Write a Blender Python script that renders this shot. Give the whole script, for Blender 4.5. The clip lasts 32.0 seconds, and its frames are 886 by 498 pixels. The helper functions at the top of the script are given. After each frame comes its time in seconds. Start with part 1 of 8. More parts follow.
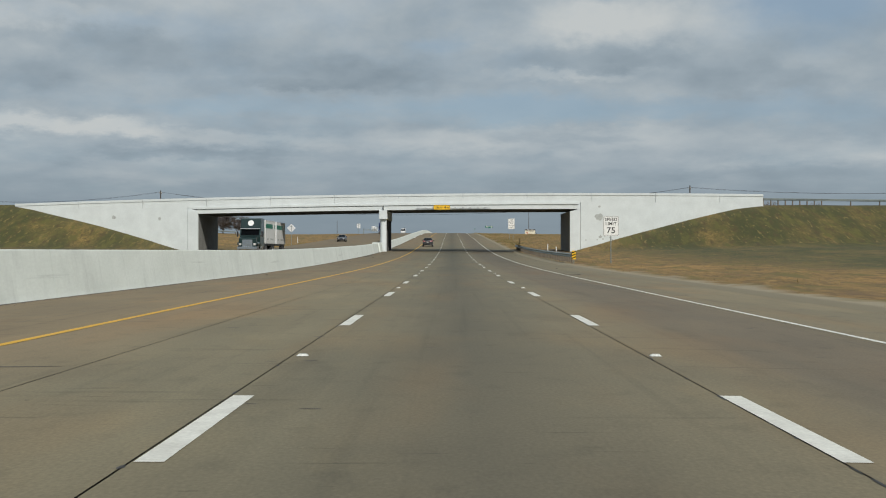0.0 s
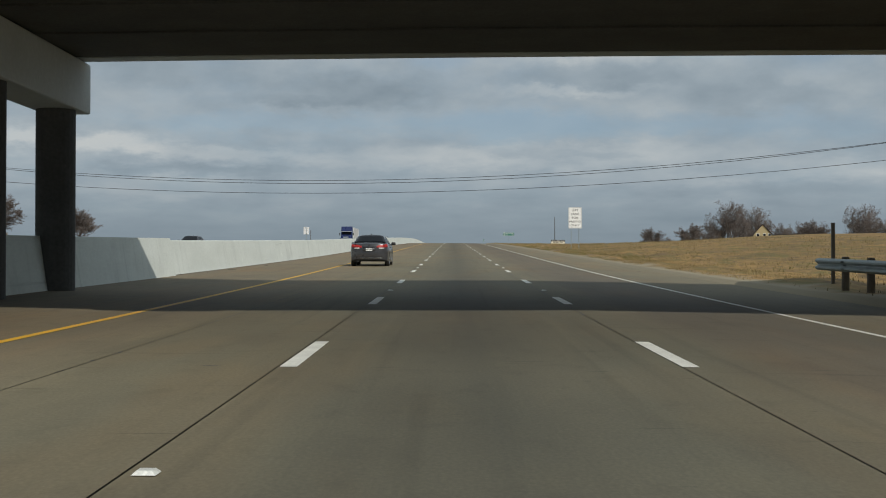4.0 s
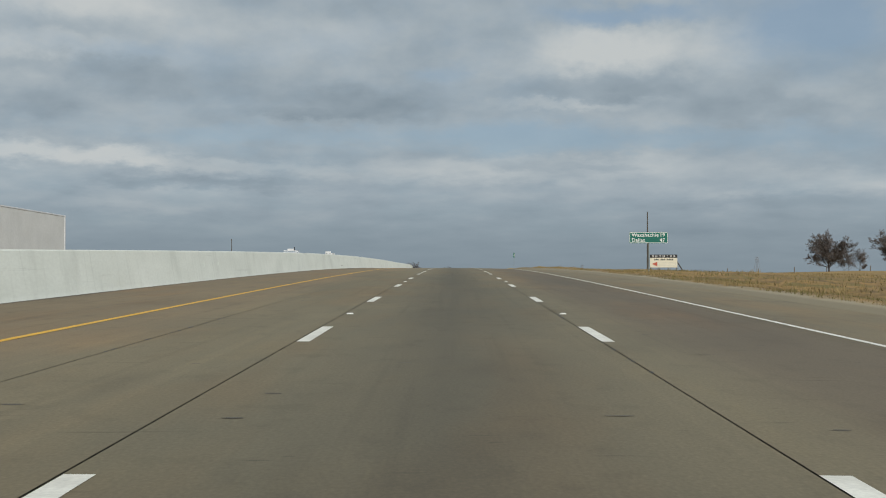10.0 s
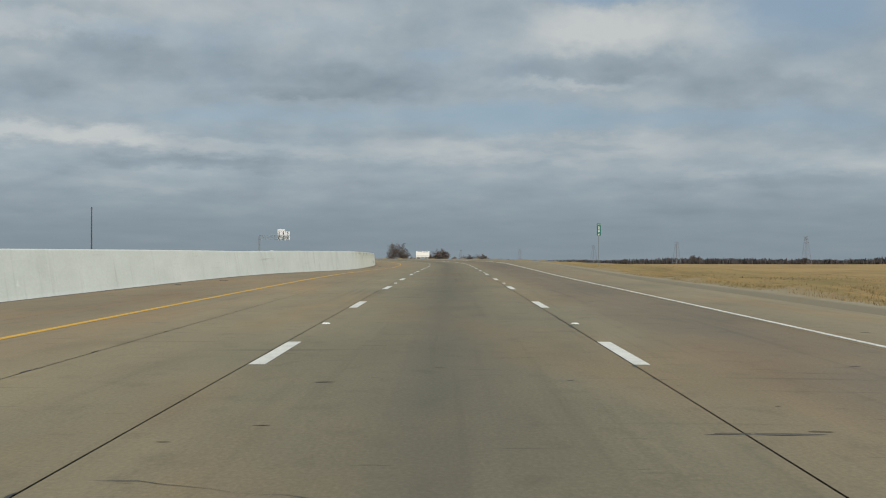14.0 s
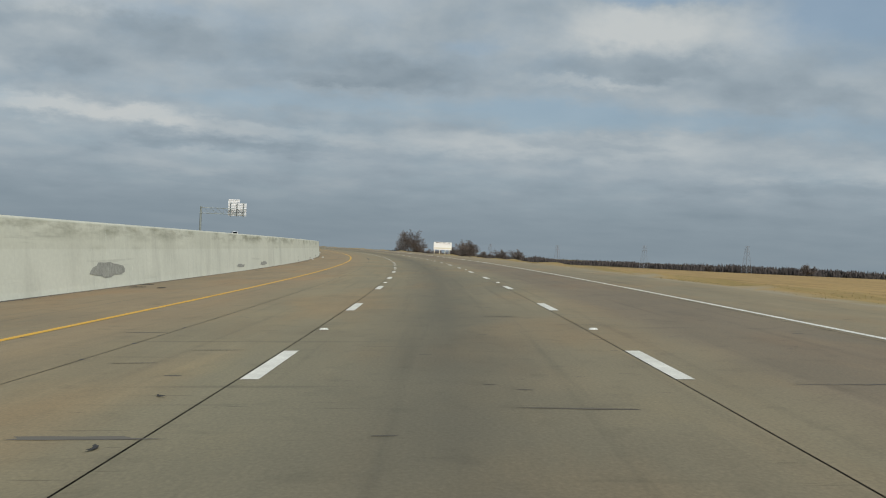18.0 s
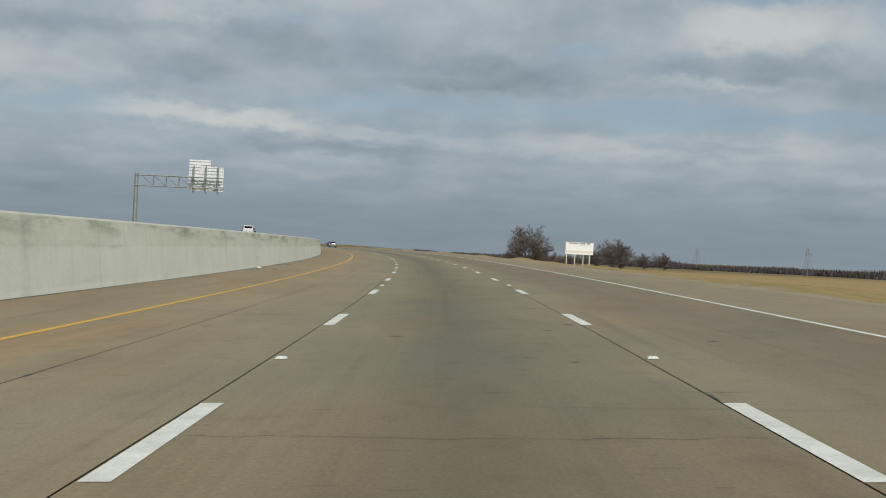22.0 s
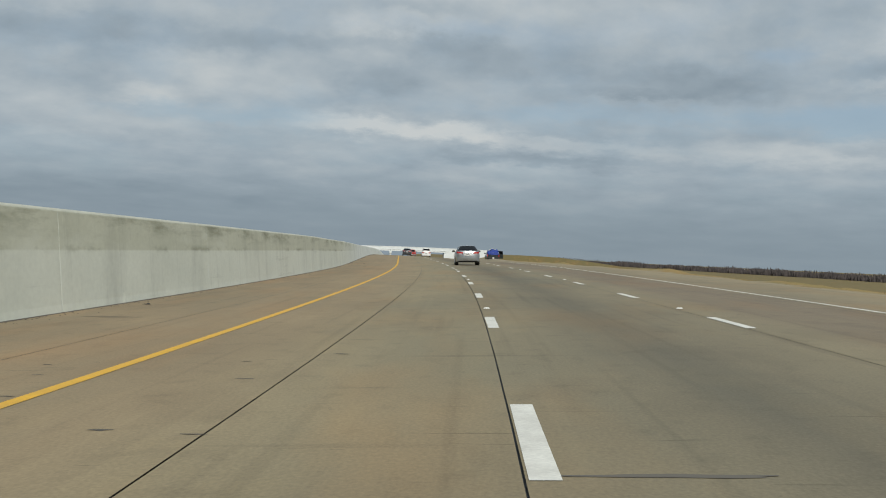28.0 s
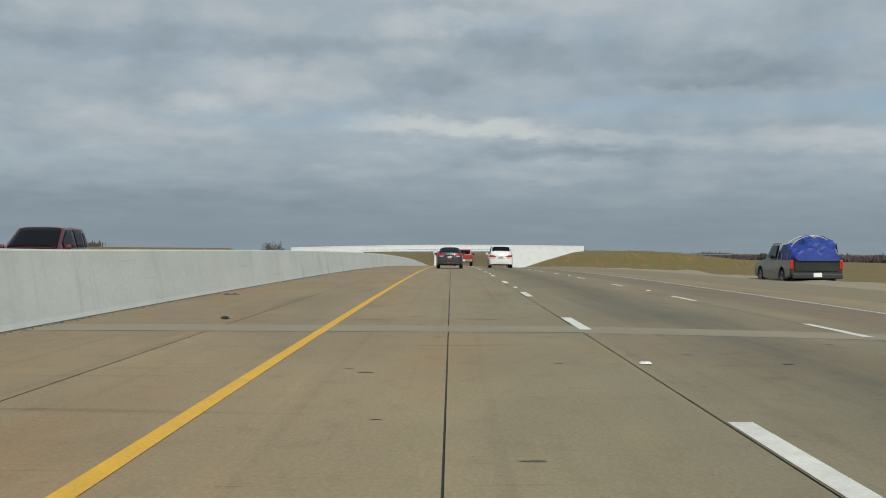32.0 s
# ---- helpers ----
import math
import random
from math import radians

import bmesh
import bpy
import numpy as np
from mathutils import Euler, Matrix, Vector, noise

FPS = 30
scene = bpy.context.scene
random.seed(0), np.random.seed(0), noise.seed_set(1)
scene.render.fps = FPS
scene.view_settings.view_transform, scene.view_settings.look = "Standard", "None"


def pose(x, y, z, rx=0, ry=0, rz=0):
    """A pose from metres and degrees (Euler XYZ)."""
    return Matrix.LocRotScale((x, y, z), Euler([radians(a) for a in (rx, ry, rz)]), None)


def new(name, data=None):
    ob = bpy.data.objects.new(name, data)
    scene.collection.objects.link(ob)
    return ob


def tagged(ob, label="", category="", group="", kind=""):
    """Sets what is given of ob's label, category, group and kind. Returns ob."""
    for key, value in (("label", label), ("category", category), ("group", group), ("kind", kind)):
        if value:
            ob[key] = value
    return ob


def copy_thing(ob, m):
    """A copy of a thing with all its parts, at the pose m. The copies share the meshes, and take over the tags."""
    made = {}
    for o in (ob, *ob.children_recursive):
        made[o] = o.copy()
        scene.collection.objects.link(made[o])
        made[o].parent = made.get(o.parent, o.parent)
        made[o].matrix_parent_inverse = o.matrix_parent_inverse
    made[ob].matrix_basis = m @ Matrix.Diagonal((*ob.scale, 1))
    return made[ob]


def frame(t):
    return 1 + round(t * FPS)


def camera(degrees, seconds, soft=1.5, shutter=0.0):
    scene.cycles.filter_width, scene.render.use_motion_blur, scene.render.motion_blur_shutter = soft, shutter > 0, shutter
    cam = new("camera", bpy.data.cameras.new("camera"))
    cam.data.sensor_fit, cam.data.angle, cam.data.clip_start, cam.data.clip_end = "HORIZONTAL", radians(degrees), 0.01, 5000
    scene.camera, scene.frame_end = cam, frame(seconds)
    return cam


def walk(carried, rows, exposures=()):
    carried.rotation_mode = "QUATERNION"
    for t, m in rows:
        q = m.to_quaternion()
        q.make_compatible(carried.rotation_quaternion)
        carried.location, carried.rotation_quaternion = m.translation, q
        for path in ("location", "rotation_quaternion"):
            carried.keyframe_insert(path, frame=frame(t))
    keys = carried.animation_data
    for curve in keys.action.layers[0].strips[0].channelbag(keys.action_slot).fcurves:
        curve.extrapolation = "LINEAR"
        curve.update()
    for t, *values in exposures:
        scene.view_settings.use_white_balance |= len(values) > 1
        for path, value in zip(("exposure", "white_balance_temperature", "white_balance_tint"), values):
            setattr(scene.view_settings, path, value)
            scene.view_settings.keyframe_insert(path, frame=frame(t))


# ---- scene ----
# The road's line: stations s along it, offsets u to the right, heights h over the pavement.
KNOT_S = np.array([-400, 0, 50, 76, 96, 115, 134, 153, 172, 210, 250, 343, 380, 420, 456, 493, 530, 560, 620, 700, 1180, 1240, 1330, 1450, 1600, 1700, 6000])
KNOT_G = np.array([0.0, 0.03, 0.05, 0.30, 0.65, 0.92, 1.12, 1.45, 1.85, 2.35, 2.52, 2.42, 2.35, 2.15, 1.8, 1.2, 0.85, 0.65, 0.30, 0.20, 0.18, 0.05, -0.9, -1.9, -2.3, -1.2, 0.0]) / 100
TAB_S = np.arange(-400.0, 6001.0, 1.0)
TAB_G = np.convolve(np.pad(np.interp(TAB_S, KNOT_S, KNOT_G), 12, mode="edge"), np.ones(25) / 25, mode="valid")
TAB_K = np.radians(0.0325) * np.clip(np.minimum((TAB_S - 625) / 40, (1190 - TAB_S) / 40), 0, 1)
TAB_H = np.cumsum(TAB_K)
TAB_Z = np.cumsum(TAB_G)
TAB_Z -= np.interp(0, TAB_S, TAB_Z)
TAB_X = np.cumsum(-np.sin(TAB_H))
TAB_Y = np.cumsum(np.cos(TAB_H))
TAB_X -= np.interp(0, TAB_S, TAB_X)
TAB_Y -= np.interp(0, TAB_S, TAB_Y)
BANK_S, BANK_D = [-400, 590, 655, 1150, 1228, 6000], [0, 0, 2.7, 2.6, 0.2, 0.0]


TAB_B = np.convolve(np.pad(np.interp(TAB_S, BANK_S, BANK_D), 12, mode="edge"), np.ones(25) / 25, mode="valid")


def bank(s):
    return math.radians(np.interp(s, TAB_S, TAB_B))


def road_z(s):
    return float(np.interp(s, TAB_S, TAB_Z))


def at(s, u, h=0.0):
    """The place at station s, u metres right of the middle lane's centre, h metres over the pavement."""
    a = np.interp(s, TAB_S, TAB_H)
    x, y = np.interp(s, TAB_S, TAB_X), np.interp(s, TAB_S, TAB_Y)
    if -2.2 < u < -1.6 and abs(h) < 0.05:
        u += float(np.interp(s, [1160, 1195], [0, -0.11]))
    if -5.7 < u < -5.3 and 0 < h < 0.05:
        u += float(np.interp(s, [1195, 1222], [0, 0.07]))
    v = min(max(u, -28.0), 8.2)
    h = h - max(v - 1.8, 0.0) * 0.020 * max(1 - bank(s) / 0.045, 0.0)
    h = h - max(v + 1.83, 0.0) * 0.022 * min(max((s - 1185) / 35, 0.0), 1.0)
    h = h + max(-5.5 - max(v, -9.9), 0.0) * 0.026 * float(np.interp(s, [60, 110, 180, 240], [0, 1, 1, 0]))
    return Vector((x + u * math.cos(a), y + u * math.sin(a), road_z(s) + v * math.tan(bank(s)) + h))


def stand(s, u, h=0.0, turn=0.0, tilt=True):
    """A pose on the road: y runs along it, x to its right; turn degrees to the left."""
    a = np.interp(s, TAB_S, TAB_H)
    m = Matrix.Translation(at(s, u, h)) @ Matrix.Rotation(a, 4, "Z")
    if tilt:
        m = m @ Matrix.Rotation(math.atan(np.interp(s, TAB_S, TAB_G)), 4, "X") @ Matrix.Rotation(-bank(s), 4, "Y")
    return m @ Matrix.Rotation(radians(turn), 4, "Z")


# ---- camera ----
cam = camera(38.11, 32.0, soft=1.05)
DRIVE_T = [0, 1, 2, 3, 4, 6.5, 8, 9, 10, 11, 12, 13, 14, 14.5, 17, 18, 19, 20, 21, 22, 23, 24, 25.5, 28, 29, 30, 31, 32]
DRIVE_S = [0, 38.4, 76.8, 115.05, 153.45, 249.4, 306.4, 343.85, 381.4, 419.2, 456.4, 493.4, 530.9, 549.6, 641.7, 678.6, 715.8, 753.6, 791.6, 829.7, 868.1, 906.8, 965.1, 1061.75, 1101.4, 1141.1, 1180.75, 1220.45]
# seconds, lateral place, then small turns of the car on its springs: yaw (left), pitch (up), lean in degrees
DRIVE = [
    (0, -0.27, 0, 0.1, 0),
    (0.5, -0.3, 0, -0, 0),
    (1, -0.34, 0.15, -0.05, 0),
    (1.5, -0.37, 0.05, -0.04, 0),
    (2, -0.4, -0.3, 0.01, 0),
    (2.5, -0.39, -0.3, 0.12, 0),
    (3, -0.38, -0.1, 0.04, 0),
    (3.5, -0.36, 0, -0.03, 0),
    (4, -0.34, 0.05, -0.01, 0),
    (4.5, -0.32, 0.46, 0.05, 0),
    (6.5, -0.28, 0.44, -0.04, 0),
    (7, -0.24, 0.25, 0.05, 0),
    (7.5, -0.2, 0.14, -0.08, 0),
    (8, -0.16, 0.09, 0.01, 0),
    (8.5, -0.12, 0.27, -0.02, 0),
    (9, -0.08, 0.29, -0.03, 0),
    (9.5, -0.04, 0.17, 0.04, 0),
    (10, -0.01, 0.17, 0.06, 0),
    (10.5, -0, 0.16, 0.12, 0),
    (11, 0, 0.1, -0.08, 0),
    (11.5, -0.01, 0.2, 0.05, 0),
    (12, -0.02, 0.21, 0.01, 0),
    (12.5, -0.02, 0.03, -0.01, 0),
    (13, -0.03, -0, -0.04, 0),
    (13.5, -0.02, -0.01, 0.05, 0),
    (14, -0, -0.08, 0.01, 0),
    (14.5, 0.01, -0.14, -0.05, 0),
    (16.5, -0.09, 0.08, -0.01, 0),
    (17, -0.12, 0.1, -0.06, 0),
    (17.5, -0.15, 0.16, -0.07, 0),
    (18, -0.17, 0.02, 0.04, 0),
    (18.5, -0.15, -0.09, 0.03, 0),
    (19, -0.13, -0.21, 0.02, 0),
    (19.5, -0.08, -0.13, 0.09, 0),
    (20, -0.04, -0.05, 0.08, 0),
    (20.5, -0.04, 0.15, 0.08, 0),
    (21, -0.03, 0.07, 0.13, 0),
    (21.5, -0.1, 0.11, 0.03, 0),
    (22, -0.17, 0.08, -0.02, 0),
    (22.5, -0.18, -0.15, -0.04, 0),
    (23, -0.2, -0.13, 0.07, 0),
    (23.5, -0.23, -0.15, -0.06, 0),
    (24, -0.26, -0.12, -0.16, 0),
    (24.5, -0.3, -0.1, 0.03, 0),
    (25, -0.33, -0.08, 0.05, 0),
    (25.5, -0.4, 0.32, -0.02, 0),
    (27.5, -1.76, 1.24, 0.10, 0),
    (28, -2.17, 1.16, 0.13, 0),
    (28.5, -2.6, 1.07, 0.12, 0),
    (29, -2.99, 0.98, 0.06, 0),
    (29.5, -3.3, 0.57, -0.04, 0),
    (30, -3.53, 0.28, 0.19, 0),
    (30.5, -3.6, 0.04, 0.17, 0),
    (31, -3.66, -0, 0.12, 0),
    (31.5, -3.7, 0.07, 0.05, 0),
    (32, -3.74, 0.02, -0.02, 0),
]


def drive_pose(t, u, yaw, pitch, lean):
    s = float(np.interp(t, DRIVE_T, DRIVE_S))
    m = stand(s, u) @ Matrix.Translation((0, 0, 1.09))
    return m @ pose(0, 0, 0, 0, 0, 0.353 + yaw) @ pose(0, 0, 0, 90 + pitch, 0, 0) @ pose(0, 0, 0, 0, 0, lean)


walk(cam, [(row[0], drive_pose(*row)) for row in DRIVE], exposures=[(0, 0.0), (2.5, -0.05), (4, -0.06), (5, -0.03), (7, 0.0), (22, 0.0), (26, 0.06), (29, 0.08), (32, 0.03)])

# ---- world and sun ----
SUN_WAY = Vector((-0.70, 1.30, -1.0)).normalized()
world = bpy.data.worlds.new("world")
scene.world = world
world.use_nodes = True


def build_sky():
    nt = world.node_tree
    nt.nodes.clear()
    N, L = nt.nodes.new, nt.links.new

    def math_node(op, a, b=None, clamp=False):
        n = N("ShaderNodeMath")
        n.operation, n.use_clamp = op, clamp
        for i, v in enumerate((a, b)):
            if v is None:
                continue
            if isinstance(v, (int, float)):
                n.inputs[i].default_value = v
            else:
                L(v, n.inputs[i])
        return n.outputs[0]

    def noise_node(vec, scale, detail, rough, seed=0.0):
        n = N("ShaderNodeTexNoise")
        n.noise_dimensions = "4D"
        n.inputs["W"].default_value = seed
        n.inputs["Scale"].default_value, n.inputs["Detail"].default_value, n.inputs["Roughness"].default_value = scale, detail, rough
        L(vec, n.inputs["Vector"])
        return n.outputs["Fac"]

    def ramp_node(fac, stops):
        n = N("ShaderNodeValToRGB")
        while len(n.color_ramp.elements) < len(stops):
            n.color_ramp.elements.new(0.5)
        for e, (p, c) in zip(n.color_ramp.elements, stops):
            e.position, e.color = p, (*c, 1)
        L(fac, n.inputs[0])
        return n.outputs[0]

    def mix_node(fac, a, b, blend="MIX"):
        n = N("ShaderNodeMix")
        n.data_type, n.blend_type = "RGBA", blend
        if isinstance(fac, (int, float)):
            n.inputs[0].default_value = fac
        else:
            L(fac, n.inputs[0])
        for i, v in ((6, a), (7, b)):
            if isinstance(v, tuple):
                n.inputs[i].default_value = (*v, 1)
            else:
                L(v, n.inputs[i])
        return n.outputs[2]

    sky = N("ShaderNodeTexSky")
    sky.sky_type, sky.sun_disc = "NISHITA", False
    sky.sun_elevation, sky.sun_rotation = radians(34.1), radians(151.7)
    sky.air_density, sky.dust_density = 1.0, 1.5
    tc = N("ShaderNodeTexCoord")
    sep = N("ShaderNodeSeparateXYZ")
    L(tc.outputs["Generated"], sep.inputs[0])
    x, y, z = sep.outputs
    az = math_node("MULTIPLY", math_node("ARCTAN2", x, y), 57.2958)
    el = math_node("MULTIPLY", math_node("ARCSINE", math_node("MAXIMUM", z, 0.0)), 57.2958)
    # clouds lie in banks that flatten towards the horizon
    lift = math_node("MULTIPLY", math_node("LOGARITHM", math_node("ADD", el, 2.6), 2.718), 4.6)
    comb = N("ShaderNodeCombineXYZ")
    L(math_node("MULTIPLY", az, 0.21), comb.inputs[0])
    L(lift, comb.inputs[1])
    vec = comb.outputs[0]
    warp, warp2 = noise_node(vec, 0.9, 5, 0.6, 3.0), noise_node(vec, 2.4, 6, 0.62, 8.0)
    wa = math_node("MULTIPLY", math_node("SUBTRACT", warp, 0.5), 6.0)
    we = math_node("ADD", math_node("MULTIPLY", math_node("SUBTRACT", warp2, 0.5), 1.7), math_node("MULTIPLY", math_node("SUBTRACT", warp, 0.5), 0.8))
    place = N("ShaderNodeCombineXYZ")
    L(math_node("ADD", az, wa), place.inputs[0])
    L(math_node("ADD", el, we), place.inputs[1])

    def with_banks(total, banks):
        """Adds soft-edged cloud banks (azimuth, elevation, half extents, gain), in degrees."""
        for a, e, da, de, gain in banks:
            mp = N("ShaderNodeMapping")
            mp.inputs["Location"].default_value = (-a / da, -e / de, 0)
            mp.inputs["Scale"].default_value = (1 / da, 1 / de, 0)
            L(place.outputs[0], mp.inputs[0])
            dot = N("ShaderNodeVectorMath")
            dot.operation = "DOT_PRODUCT"
            L(mp.outputs[0], dot.inputs[0])
            L(mp.outputs[0], dot.inputs[1])
            add = N("ShaderNodeMath")
            add.operation = "MULTIPLY_ADD"
            L(math_node("POWER", 0.3679, math_node("POWER", dot.outputs["Value"], 1.35)), add.inputs[0])
            add.inputs[1].default_value = gain * 1.22
            L(total, add.inputs[2])
            total = add.outputs[0]
        return total

    lit = ((6.8, 10.2, 3.9, 1.0, 0.30), (12.0, 10.3, 2.2, 1.0, 0.12), (-16.5, 12.0, 4.5, 0.9, 0.24), (-6.3, 10.8, 4.5, 0.9, 0.10), (5.2, 7.80, 3.6, 0.24, 0.13), (10.5, 7.3, 3.2, 0.7, 0.08),
           (-19.6, 5.50, 2.9, 0.50, 0.32), (-15.0, 5.30, 2.7, 0.42, 0.25), (-10.0, 5.05, 4.5, 0.36, 0.14), (2.5, 4.95, 7.5, 0.55, 0.14), (15.5, 4.3, 6, 0.5, 0.09), (-25.5, 7.3, 4.0, 1.0, 0.11),
           (-17.8, 10.1, 2.6, 0.45, 0.13), (-28.6, 6.3, 1.3, 0.5, 0.15), (-32, 5.2, 6, 0.9, 0.07), (-13, 3.4, 3, 0.5, 0.06), (-22, 9.5, 18, 4.0, 0.05))
    shade = ((-4.2, 7.75, 5.0, 0.70, -0.15), (5.8, 8.55, 5.5, 0.55, -0.09), (12.8, 7.4, 4.0, 0.7, -0.12), (-11.5, 4.20, 6, 0.30, -0.11), (3.3, 5.15, 1.3, 0.2, -0.09), (6.5, 5.0, 2, 0.2, -0.09), (-12.5, 8.3, 5, 0.6, -0.09),
             (-18.4, 7.4, 1.6, 0.7, -0.12), (-7.2, 7.3, 2.2, 0.22, -0.08), (-30, 8.9, 8, 0.7, -0.12), (-16, 9.1, 6, 0.45, -0.10), (-33, 1.8, 9, 0.7, -0.06), (13, 3.4, 6, 0.3, -0.06), (0, 1.6, 90, 1.3, -0.08))
    clear = ((3.4, 6.3, 6.5, 0.75, 0.85), (7.5, 11.7, 3.6, 0.5, 0.9), (16.0, 10.8, 3.5, 1.8, 0.85), (-0.4, 9.2, 1.3, 0.4, 0.4), (13.5, 6.1, 6, 0.6, 0.6), (-25.5, 5.7, 5, 0.4, 0.4), (-8.5, 6.4, 6, 0.45, 0.5), (-15.5, 9.9, 5, 0.4, 0.3))
    grain = math_node("ADD", math_node("MULTIPLY", noise_node(vec, 0.9, 5, 0.55, 1.2), 0.34), math_node("MULTIPLY", noise_node(vec, 1.9, 5, 0.5, 6.5), 0.42))
    tone = with_banks(with_banks(math_node("ADD", grain, 0.15), lit), shade)
    gap = math_node("MULTIPLY", math_node("SUBTRACT", noise_node(vec, 0.8, 6, 0.6, 11.7), 0.47), 1.8)
    gap = math_node("MAXIMUM", math_node("MINIMUM", with_banks(gap, clear), 1.0), 0.0)
    cloud = ramp_node(tone, [(0.26, (0.232, 0.283, 0.336)), (0.50, (0.342, 0.394, 0.448)), (0.68, (0.455, 0.490, 0.525)), (0.86, (0.57, 0.58, 0.59))])
    blue = mix_node(0.55, mix_node(1.0, sky.outputs[0], (0.075, 0.080, 0.080), "MULTIPLY"), (0.300, 0.392, 0.545))
    col = mix_node(math_node("MULTIPLY", gap, 0.72), cloud, blue)
    low = math_node("SUBTRACT", 1.0, math_node("MULTIPLY", math_node("SUBTRACT", el, 0.6), 0.30), clamp=True)
    col = mix_node(math_node("MULTIPLY", low, 0.80), col, (0.226, 0.272, 0.316))
    col = mix_node(1.0, col, (0.925, 0.962, 0.952), "MULTIPLY")
    bg = N("ShaderNodeBackground")
    L(col, bg.inputs[0])
    bg.inputs[1].default_value = 1.0
    out = N("ShaderNodeOutputWorld")
    L(bg.outputs[0], out.inputs[0])


build_sky()
sun = new("sun", bpy.data.lights.new("sun", "SUN"))
sun.data.energy, sun.data.angle, sun.data.color = 3.0, radians(0.6), (1.0, 0.96, 0.88)
sun.matrix_world = Matrix.Translation((0, 0, 60)) @ SUN_WAY.to_track_quat("-Z", "Y").to_matrix().to_4x4()


# ---- materials ----
def material(name, a, b=None, rough=0.7, metal=0.0, scale=4.0, fine=60.0, bump=0.0, contrast=0.18, spots=0.0, coords="Object", stretch=(1, 1, 1), coat=0.0, random=0.0, alpha=1.0):
    """A surface of two tones with coarse stains, fine grain, relief and uneven gloss."""
    m = bpy.data.materials.new(name)
    m.use_nodes = True
    nt = m.node_tree
    N, L = nt.nodes.new, nt.links.new
    bs = nt.nodes["Principled BSDF"]
    b = b or tuple(c * 0.8 for c in a)
    tc = N("ShaderNodeTexCoord")
    mp = N("ShaderNodeMapping")
    mp.inputs["Scale"].default_value = stretch
    L(tc.outputs[coords], mp.inputs[0])
    n1, n2 = N("ShaderNodeTexNoise"), N("ShaderNodeTexNoise")
    for n, sc, det in ((n1, scale, 6), (n2, fine, 3)):
        n.inputs["Scale"].default_value, n.inputs["Detail"].default_value = sc, det
        n.inputs["Roughness"].default_value = 0.6
        L(mp.outputs[0], n.inputs["Vector"])
    rp = N("ShaderNodeValToRGB")
    rp.color_ramp.elements[0].position, rp.color_ramp.elements[1].position = 0.3, 0.7
    rp.color_ramp.elements[0].color, rp.color_ramp.elements[1].color = (*b, 1), (*a, 1)
    L(n1.outputs["Fac"], rp.inputs[0])
    mr = N("ShaderNodeMapRange")
    mr.inputs["From Min"].default_value, mr.inputs["From Max"].default_value = 0.25, 0.75
    mr.inputs["To Min"].default_value, mr.inputs["To Max"].default_value = 1 - contrast, 1 + contrast
    L(n2.outputs["Fac"], mr.inputs[0])
    val = mr.outputs[0]
    if random:
        oi, mu, ad = N("ShaderNodeObjectInfo"), N("ShaderNodeMath"), N("ShaderNodeMath")
        mu.operation, ad.operation = "MULTIPLY_ADD", "MULTIPLY"
        L(oi.outputs["Random"], mu.inputs[0])
        mu.inputs[1].default_value, mu.inputs[2].default_value = random, 1 - random / 2
        L(mu.outputs[0], ad.inputs[0])
        L(val, ad.inputs[1])
        val = ad.outputs[0]
    mx = N("ShaderNodeMix")
    mx.data_type, mx.blend_type = "RGBA", "MULTIPLY"
    mx.inputs[0].default_value = 1.0
    L(rp.outputs[0], mx.inputs[6])
    L(val, mx.inputs[7])
    L(mx.outputs[2], bs.inputs["Base Color"])
    rr = N("ShaderNodeMapRange")
    rr.inputs["To Min"].default_value, rr.inputs["To Max"].default_value = max(rough - 0.12, 0.02), min(rough + 0.12, 1)
    L(n1.outputs["Fac"], rr.inputs[0])
    L(rr.outputs[0], bs.inputs["Roughness"])
    bs.inputs["Metallic"].default_value = metal
    bs.inputs["Coat Weight"].default_value = coat
    bs.inputs["Alpha"].default_value = alpha
    if bump:
        bp = N("ShaderNodeBump")
        bp.inputs["Strength"].default_value, bp.inputs["Distance"].default_value = 0.6, bump
        L(n2.outputs["Fac"], bp.inputs["Height"])
        L(bp.outputs[0], bs.inputs["Normal"])
    return m


M_ROAD = material("pavement_concrete", (0.314, 0.268, 0.172), (0.246, 0.211, 0.135), 0.85, scale=0.35, fine=38, coords="UV", stretch=(0.5, 1, 1), bump=0.0014, contrast=0.15)


